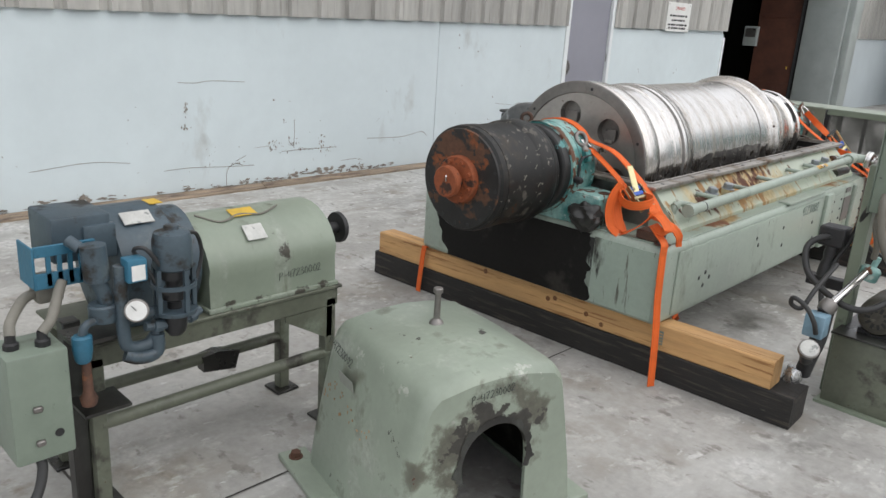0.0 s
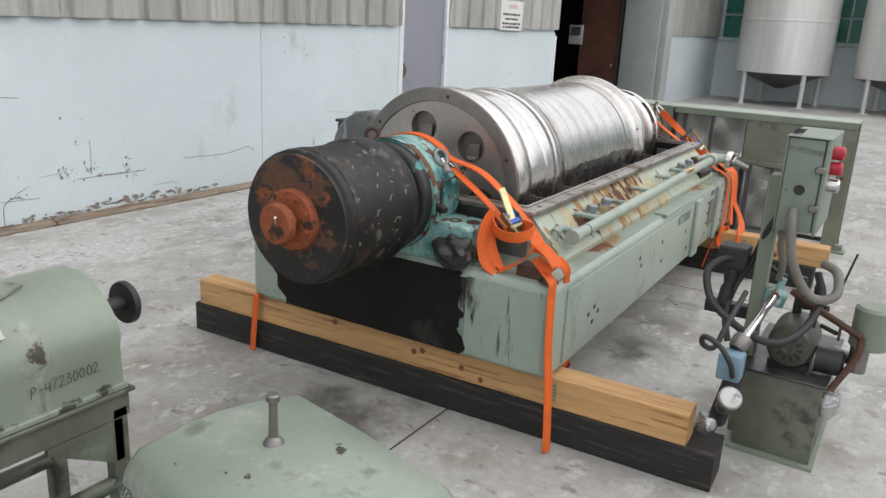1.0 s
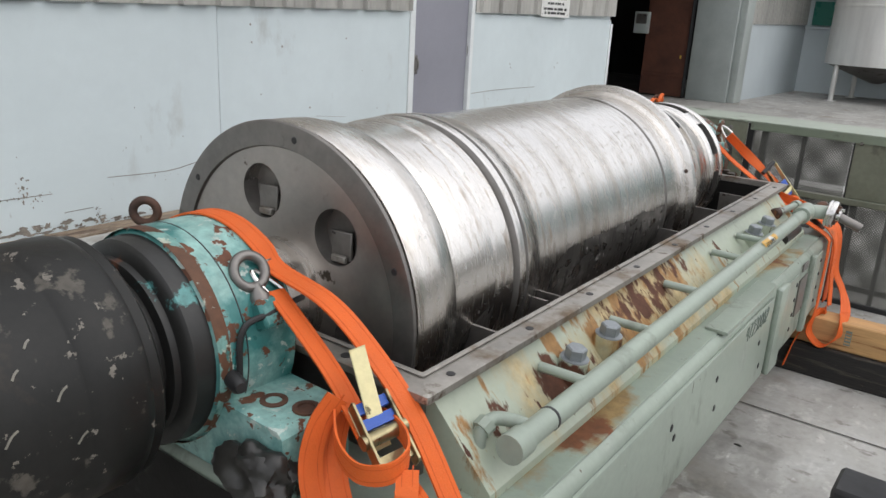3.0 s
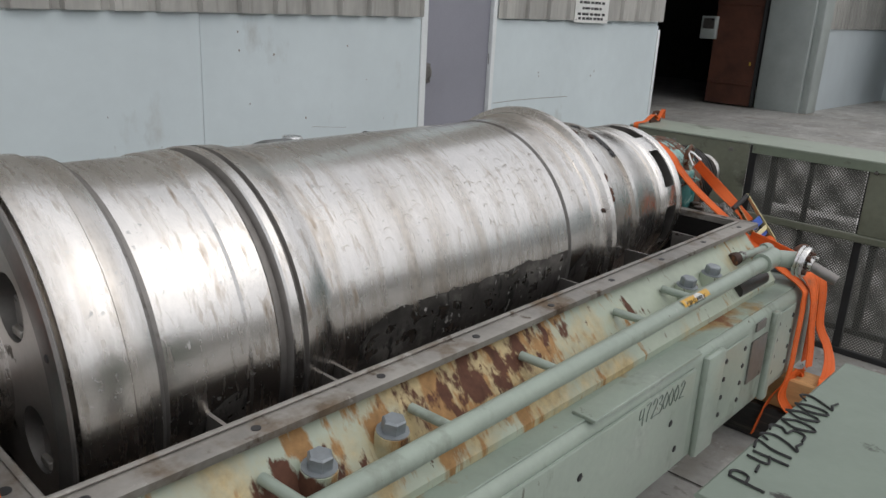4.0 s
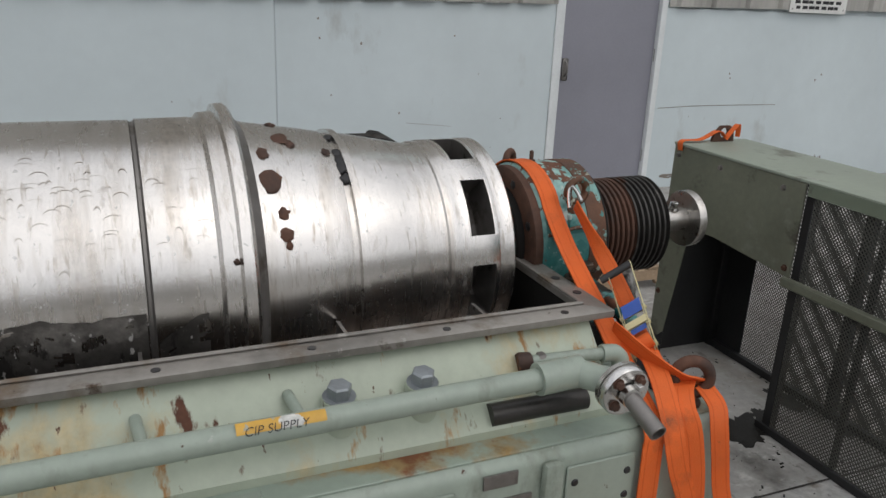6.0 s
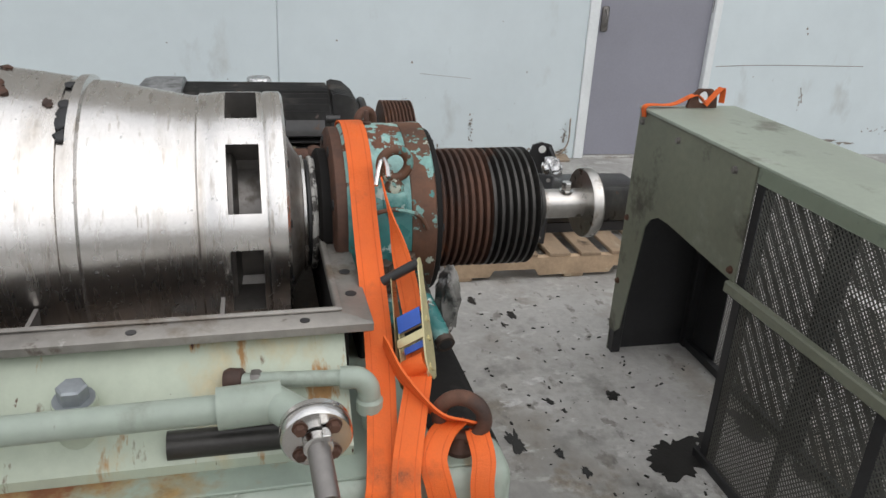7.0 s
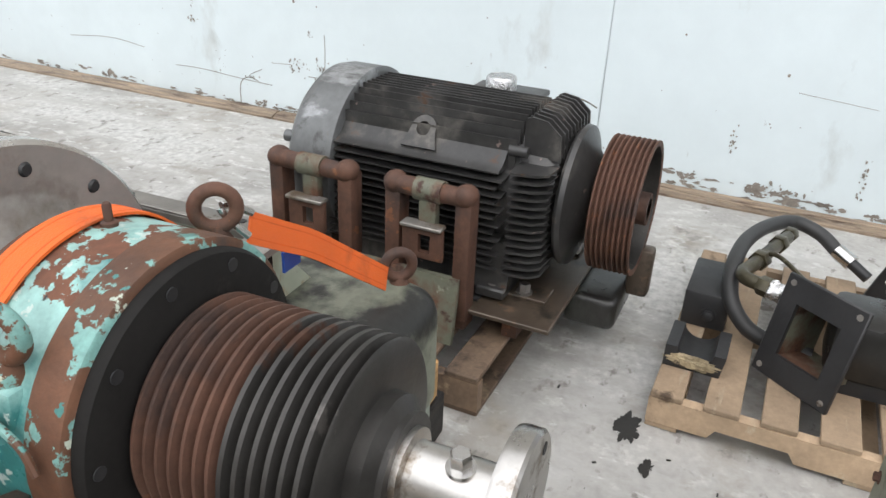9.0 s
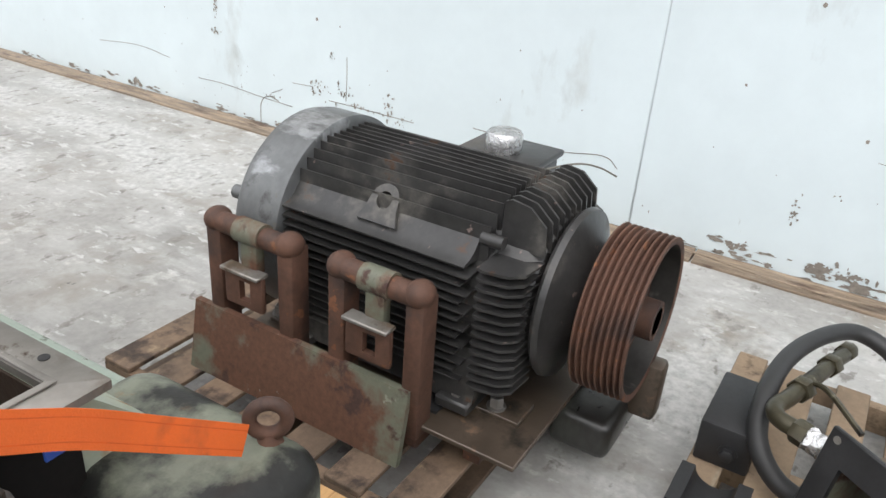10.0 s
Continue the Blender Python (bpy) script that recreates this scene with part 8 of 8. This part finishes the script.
for a, b, r in (((-0.70, 4.10, 0.50), (-0.62, 4.06, 0.52), 0.012), ((-0.66, 4.06, 0.44), (-0.66, 4.06, 0.60), 0.014), ((-0.72, 4.12, 0.46), (-0.72, 4.12, 0.60), 0.016), ((-0.63, 4.02, 0.47), (-0.575, 4.0, 0.46), 0.008), ((-0.60, 4.2, 0.56), (-0.57, 4.18, 0.70), 0.004)):
    part("pipe", rod(B(), a, b, r, 10), "black", lub)
part("handwheel", lathe(B(), [(0.022, 0), (0.024, 0.004), (0.022, 0.008)], (-0.572, 4.0, 0.46), (1, 0, 0), 16), "rust", lub)

# ---- lashing straps ----


def ratchet(parent, c, along, side, s=1.0, plate=False):
    """A ratchet buckle: two cheek plates, handle, drum, blue web slots."""
    al, sd = Vector(along).normalized(), Vector(side).normalized()
    nr = al.cross(sd).normalized()
    c = Vector(c)
    M4 = Matrix(((al.x, sd.x, nr.x, c.x), (al.y, sd.y, nr.y, c.y), (al.z, sd.z, nr.z, c.z), (0, 0, 0, 1)))
    r = part("ratchet", box(B(), -0.07 * s, 0.07 * s, -0.036 * s, -0.032 * s, -0.014 * s, 0.014 * s, 0.004, 1, M4), "zinc", parent, "yellow zinc ratchet buckle")
    part("cheek", box(B(), -0.07 * s, 0.07 * s, 0.032 * s, 0.036 * s, -0.014 * s, 0.014 * s, 0.004, 1, M4), "zinc", r)
    part("spindle", rod(B(), M4 @ Vector((0, -0.044 * s, 0)), M4 @ Vector((0, 0.044 * s, 0)), 0.013 * s, 14), "zinc", r)
    for k, x in ((0, -0.055), (1, -0.025), (2, 0.045)):
        part("web_bar", box(B(), (x - 0.010) * s, (x + 0.010) * s, -0.031 * s, 0.031 * s, -0.004, 0.006, 0, 1, M4), "strap_blue" if k < 2 else "zinc", r, "blue" if k < 2 else "")
    HM = M4 @ Matrix.Rotation(radians(204), 4, 'Y')
    if plate:
        part("handle_plate", box(B(), -0.02 * s, 0.15 * s, -0.016 * s, 0.010 * s, 0.008 * s, 0.0125 * s, 0.002, 1, HM), "zinc_pale", r, "pale zinc lever")
        return r
    for q in (-1, 1):
        part("handle_bar", box(B(), -0.02 * s, 0.15 * s, q * 0.029 * s - 0.0018, q * 0.029 * s + 0.0018, -0.014 * s, 0.014 * s, 0.0015, 1, HM), "zinc", r)
    part("grip", rod(B(), HM @ Vector((0.145 * s, -0.05 * s, 0)), HM @ Vector((0.145 * s, 0.05 * s, 0)), 0.010 * s, 12), "rubber", r)
    return r


def lever_ratchet(parent, c, up, side):
    """A ratchet buckle with its long lever folded up: two pairs of cheeks, web drum, blue slots and a rubber grip."""
    u, sd = Vector(up).normalized(), Vector(side).normalized()
    nr = sd.cross(u).normalized()
    c = Vector(c)
    m4 = Matrix(((u.x, nr.x, sd.x, c.x), (u.y, nr.y, sd.y, c.y), (u.z, nr.z, sd.z, c.z), (0, 0, 0, 1)))
    lever = [(-0.022, -0.006), (-0.016, -0.016), (0.004, -0.019), (0.05, -0.018), (0.10, -0.013), (0.15, -0.008), (0.190, -0.007), (0.202, -0.004), (0.205, 0.002), (0.200, 0.008), (0.188, 0.010), (0.14, 0.012), (0.09, 0.015), (0.045, 0.019), (0.01, 0.020), (-0.012, 0.014)]
    inner = [(-0.016, -0.013), (0.02, -0.016), (0.085, -0.012), (0.100, -0.004), (0.096, 0.008), (0.05, 0.012), (0.0, 0.013), (-0.016, 0.008)]
    r = part("ratchet", prism(B(), lever, 0.029, 0.0315, m4), "zinc_pale", parent, "yellow zinc ratchet buckle")
    part("lever_cheek", prism(B(), lever, -0.0315, -0.029, m4), "zinc", r)
    for w in (-0.0265, 0.0245):
        part("frame_cheek", prism(B(), inner, w, w + 0.002, m4), "zinc_pale", r)
    for x, n in ((0.0, 0.0), (0.052, -0.002), (0.088, -0.002)):
        part("rivet", rod(B(), m4 @ Vector((x, n, -0.0345)), m4 @ Vector((x, n, 0.0345)), 0.0085 if x == 0 else 0.006, 14), "zinc_pale", r)
    part("web_drum", rod(B(), m4 @ Vector((0.012, 0.004, -0.0242)), m4 @ Vector((0.012, 0.004, 0.0242)), 0.019, 20), "strap", r, "orange webbing wound on the drum")
    part("pawl_bar", prism(B(), [(0.055, 0.010), (0.070, 0.012), (0.070, 0.015), (0.055, 0.014)], -0.028, 0.028, m4), "zinc_pale", r)
    part("web_slot", prism(B(), [(0.040, 0.002), (0.052, 0.004), (0.052, 0.008), (0.040, 0.007)], -0.018, 0.022, m4), "strap_blue", r, "blue")
    part("web_slot", prism(B(), [(0.082, 0.006), (0.112, 0.010), (0.112, 0.013), (0.082, 0.011)], -0.025, 0.024, m4), "strap_blue", r, "blue")
    part("grip", rod(B(), m4 @ Vector((0.196, 0.002, -0.052)), m4 @ Vector((0.196, 0.002, 0.029)), 0.0095, 14), "rubber", r)
    return r


def hook(parent, c, along, side, thick=0.005):
    al, sd = Vector(along).normalized(), Vector(side).normalized()
    c = Vector(c)
    for s in (-1, 1):
        part("claw_hook", tube(B(), [c + sd * s * 0.018 - al * 0.0, c + sd * s * 0.013 + al * 0.03, c + sd * s * 0.006 + al * 0.05, c + al * 0.055 + sd * s * 0.002], thick, 8), "steel_bright", parent, "bright wire claw hook")


def webbing(pts, side, w, t, n=6, parent=None):
    """A length of webbing with two woven lines along it."""
    many = isinstance(side, list)
    sds = [Vector(q).normalized() for q in side] if many else [Vector(side).normalized()] * len(pts)
    p = part("webbing", ribbon(B(), [Vector(q) for q in pts], sds if many else side, w, t, n), "strap", parent)
    for o in (-0.30, 0.30):
        part("woven_line", ribbon(B(), [Vector(q) + d * o * w for q, d in zip(pts, sds)], sds if many else side, 0.0018, t + 0.0008, n), "stitch", p)
    return p


rs = thing("ratchet_strap", (-1.6, 6.15, 0.6), "orange ratchet strap lashed over the rear bearing", "strap", "orange lashing straps")
SW = 0.048
over = [polar(0.2115, a, 6.153) for a in (-52, -30, -12, 6, 24, 42, 56)]
webbing(over + [Vector((-1.83, 6.150, 0.872)), Vector((-1.632, 6.143, 0.752)), Vector((-1.49, 6.128, 0.672)), Vector((-1.384, 6.112, 0.622)), Vector((-1.370, 6.105, 0.57)), Vector((-1.369, 6.106, 0.42)), Vector((-1.374, 6.106, 0.27)), Vector((-1.418, 6.100, 0.17)), Vector((-1.450, 6.090, 0.02))], (0, 1, 0), 0.052, 0.004, 8, parent=rs)
webbing([(-1.872, 6.187, 0.975), (-1.81, 6.194, 0.923), (-1.74, 6.203, 0.866), (-1.690, 6.208, 0.826), (-1.645, 6.210, 0.788)], [(0.60, -0.20, 0.65), (0.55, -0.05, 0.66), (0.40, 0.55, 0.50), (0.2, 0.82, 0.42), (0.27, 0.78, 0.56)], 0.040, 0.003, 8, parent=rs)
lever_ratchet(rs, (-1.556, 6.203, 0.712), (-0.64, 0.0, 0.77), (0.27, 0.78, 0.56))
hook(rs, (-1.872, 6.187, 0.975), (-0.62, 0.12, 0.55), (0.4, 0.5, 0.5))
webbing([(-1.612, 6.216, 0.738), (-1.55, 6.205, 0.715), (-1.455, 6.175, 0.690), (-1.378, 6.150, 0.640), (-1.352, 6.150, 0.585), (-1.350, 6.170, 0.52), (-1.352, 6.200, 0.45), (-1.345, 6.215, 0.37), (-1.335, 6.20, 0.30)], (0.1, 1, 0.15), 0.048, 0.004, parent=rs)
webbing([(-1.61, 6.150, 0.748), (-1.53, 6.170, 0.725), (-1.46, 6.215, 0.692), (-1.452, 6.262, 0.674), (-1.452, 6.30, 0.660)], (0.75, 0.1, 0.6), 0.044, 0.004, parent=rs)
webbing([(-1.462, 6.252, 0.672), (-1.43, 6.220, 0.668), (-1.392, 6.198, 0.650), (-1.371, 6.205, 0.61), (-1.367, 6.222, 0.54), (-1.366, 6.240, 0.44), (-1.366, 6.25, 0.30)], (0.15, 1, 0.1), 0.046, 0.004, parent=rs)
webbing([(-1.44, 6.285, 0.664), (-1.390, 6.285, 0.640), (-1.366, 6.278, 0.60), (-1.358, 6.285, 0.54), (-1.352, 6.305, 0.43), (-1.318, 6.315, 0.36), (-1.290, 6.285, 0.315), (-1.270, 6.215, 0.288), (-1.262, 6.145, 0.272), (-1.264, 6.100, 0.205), (-1.317, 6.090, 0.150), (-1.378, 6.100, 0.193), (-1.366, 6.13, 0.268), (-1.345, 6.18, 0.285)], (0.35, 0.9, 0.15), 0.040, 0.004, 8, parent=rs)
# left tail: from the far eye down to the frame's far eye
rt = thing("ratchet_strap", (-2.5, 6.2, 0.8), "orange strap hooked between two lifting eyes", "strap", "orange lashing straps")
webbing([(-2.337, 6.232, 0.953), (-2.42, 6.236, 0.903), (-2.50, 6.240, 0.854), (-2.62, 6.246, 0.764), (-2.745, 6.252, 0.670)], (0.41, 0.13, -0.58), 0.050, 0.004, parent=rt)
hook(rt, (-2.339, 6.234, 0.957), (0.60, -0.45, 0.66), (0.41, 0.13, -0.58), 0.0065)
part("blue_tag", box(B(), -2.52, -2.47, 6.19, 6.195, 0.80, 0.84), "strap_blue", rt, "blue strap tag")

ft = thing("ratchet_strap", (-1.6, 3.45, 0.6), "orange ratchet strap lashed over the front bearing, loose end knotted", "strap", "orange lashing straps")
over = [polar(0.2165, a, 3.575 + 0.0002 * a) for a in (-60, -40, -20, 0, 18, 36, 50)]
webbing(over + [Vector((-1.80, 3.590, 0.935)), Vector((-1.70, 3.600, 0.862)), Vector((-1.59, 3.590, 0.775)), Vector((-1.48, 3.565, 0.66))], (0, 1, 0), SW, 0.004, parent=ft)
webbing([(-1.905, 3.555, 0.938), (-1.80, 3.542, 0.878), (-1.715, 3.530, 0.824), (-1.62, 3.510, 0.75)], (0.1, 1, 0), 0.040, 0.004, parent=ft)
hook(ft, (-1.905, 3.555, 0.938), (-0.5, -0.3, 0.5), (0, 1, 0))
ratchet(ft, (-1.60, 3.52, 0.772), (0.62, -0.20, -0.45), (0.25, 1, 0.1), 1.0, True)
for pts, sd, w in ((((-1.689, 3.500, 0.817), (-1.702, 3.470, 0.771), (-1.703, 3.450, 0.704), (-1.678, 3.440, 0.640), (-1.637, 3.440, 0.614), (-1.633, 3.460, 0.622), (-1.670, 3.480, 0.665), (-1.697, 3.500, 0.714), (-1.699, 3.520, 0.776)), (0.4, 0.8, 0.2), 0.042),
                   (((-1.697, 3.500, 0.782), (-1.649, 3.460, 0.753), (-1.578, 3.430, 0.753), (-1.523, 3.440, 0.769), (-1.517, 3.480, 0.781), (-1.564, 3.530, 0.778), (-1.631, 3.560, 0.773), (-1.679, 3.550, 0.781)), (0, 0, 1), 0.036),
                   (((-1.633, 3.450, 0.612), (-1.571, 3.440, 0.650), (-1.513, 3.430, 0.699), (-1.488, 3.440, 0.737), (-1.508, 3.470, 0.768)), (0.3, 0.8, 0.4), 0.036),
                   (((-1.512, 3.470, 0.738), (-1.455, 3.440, 0.734), (-1.409, 3.420, 0.707), (-1.397, 3.410, 0.681), (-1.440, 3.430, 0.672), (-1.496, 3.470, 0.683)), (0.3, 0.8, 0.4), 0.040),
                   (((-1.491, 3.460, 0.682), (-1.434, 3.420, 0.655), (-1.396, 3.395, 0.634), (-1.394, 3.392, 0.58), (-1.390, 3.396, 0.40), (-1.378, 3.396, 0.27), (-1.365, 3.388, 0.13), (-1.355, 3.380, 0.01)), (0.4, 0.9, 0.1), 0.034),
                   (((-1.50, 3.46, 0.72), (-1.415, 3.460, 0.702), (-1.39, 3.50, 0.655), (-1.397, 3.53, 0.60), (-1.397, 3.575, 0.42), (-1.397, 3.60, 0.265), (-1.40, 3.62, 0.262)), (0.1, 1, 0.1), 0.040)):
    webbing(list(pts), sd, w, 0.004, parent=ft)
webbing([(-2.775, 3.64, 0.268), (-2.778, 3.43, 0.269), (-2.780, 3.402, 0.258), (-2.790, 3.396, 0.13), (-2.800, 3.392, 0.010)], (1, 0, 0), 0.030, 0.004, 6, parent=ft)

# ---- oil stains and debris on the yard ----


def puddle(x, y, w, h, seed, mt="stain", name="oil_stain"):
    bm = B()
    n = 72
    vs = []
    for i in range(n):
        a = 2 * math.pi * i / n
        q = Vector((math.cos(a), math.sin(a), seed * 3.1))
        k = max(0.25, 0.80 + 0.55 * noise.noise(q * 1.5) + 0.30 * noise.noise(q * 4) + 0.18 * noise.noise(q * 11))
        px, py = x + math.cos(a) * w / 2 * k, y + math.sin(a) * h / 2 * k
        vs.append(bm.verts.new((px, py, 0.002)))
    c = bm.verts.new((x, y, 0.003))
    for i in range(n):
        bm.faces.new((c, vs[i], vs[(i + 1) % n]))
    return part(name, bm, mt, ground)


for k, (x, y, w, h) in enumerate(((-1.98, 7.18, 0.24, 0.26), (-2.03, 7.33, 0.10, 0.12), (-2.08, 7.53, 0.22, 0.12), (-1.84, 7.56, 0.12, 0.08), (-2.33, 7.14, 0.06, 0.05), (-3.26, 6.74, 0.18, 0.10), (-3.12, 6.83, 0.08, 0.05), (-2.12, 6.71, 0.15, 0.06), (-2.96, 6.96, 0.08, 0.05), (-2.32, 6.90, 0.05, 0.03), (-2.26, 6.93, 0.03, 0.02), (-2.04, 6.83, 0.06, 0.04), (-1.94, 6.88, 0.07, 0.04), (-2.31, 7.13, 0.04, 0.05), (-2.35, 6.48, 0.10, 0.05), (-2.30, 6.55, 0.06, 0.03), (-2.88, 6.90, 0.06, 0.02), (-1.25, 5.3, 0.03, 0.02))):
    puddle(x, y, w, h, k + 1)
dr = random.Random(21)
bm = B()
for k in range(260):
    x, y = dr.gauss(-2.2, 0.55), dr.uniform(6.45, 7.55)
    if k > 190:
        x, y = dr.uniform(-3.4, -1.2), dr.uniform(6.4, 7.6)
    s = dr.uniform(0.002, 0.008)
    a = dr.uniform(0, 6.28)
    box(bm, -s, s, -s * 0.4, s * 0.4, 0.001, 0.001 + s * 0.5, 0, 1, Matrix.Translation((x, y, 0.0)) @ Matrix.Rotation(a, 4, 'Z'))
solo("debris", bm, "stain", "dark flakes and crumbs scattered on the concrete", "debris", kind="stuff")

# ---- where each group stands in the yard ----


def settle(things, built, stands, turn=0.0, scale=(1, 1, 1), tip=0.0):
    """Moves a group built round one spot to where it stands, turned about the upright and tipped along its length."""
    m = Matrix.Translation(stands) @ Matrix.Rotation(radians(turn), 4, 'Z') @ Matrix.Rotation(radians(tip), 4, 'X') @ Matrix.Diagonal((*scale, 1)) @ Matrix.Translation(-Vector(built))
    for ob in things:
        ob.matrix_basis = m @ ob.matrix_basis


tops = [ob for ob in scene.objects if ob.parent is None and ob.type in {'EMPTY', 'MESH'}]
rear_timbers = [ob for ob in tops if ob.name.startswith("timber") and ob.location.y > 5]
front_timbers = [ob for ob in tops if ob.name.startswith("timber") and ob.location.y < 5]
settle([dec, rs, rt, ft], (-2.10, 4.85, 0), (-1.945, 4.844, 0), 1.0, (1.02, 1.02, 1.02), 0.25)
settle(rear_timbers, (-2.10, 4.85, 0), (-1.945, 4.844, 0), 1.0, (1.02, 1.02, 1.045))
settle([far, shed], (0, 0, 0), (-0.22, 0.55, 0))
settle([bd], (0, 0, 0), (-0.25, 0.60, 0))
settle(front_timbers, (-1.82, 3.49, 0), (-1.82, 3.49, 0), 2.5)
settle([mot, mb, mpal], (0, 0, 0), (0.066, 0.036, 0))
settle([pal, blk, cup, hs, duct], (0, 0, 0), (0.034, 0.055, 0))
settle([grd], (0, 0, 0), (0.052, 0.066, 0), 0, (1, 1, 1.015))
settle([lub], (-0.72, 4.1, 0), (-0.500, 4.072, 0), 0, (1.06, 1.06, 1.06))
settle([skid, lv], (0, 0, 0), (0.20, -0.085, 0), 0, (1, 1, 0.985))
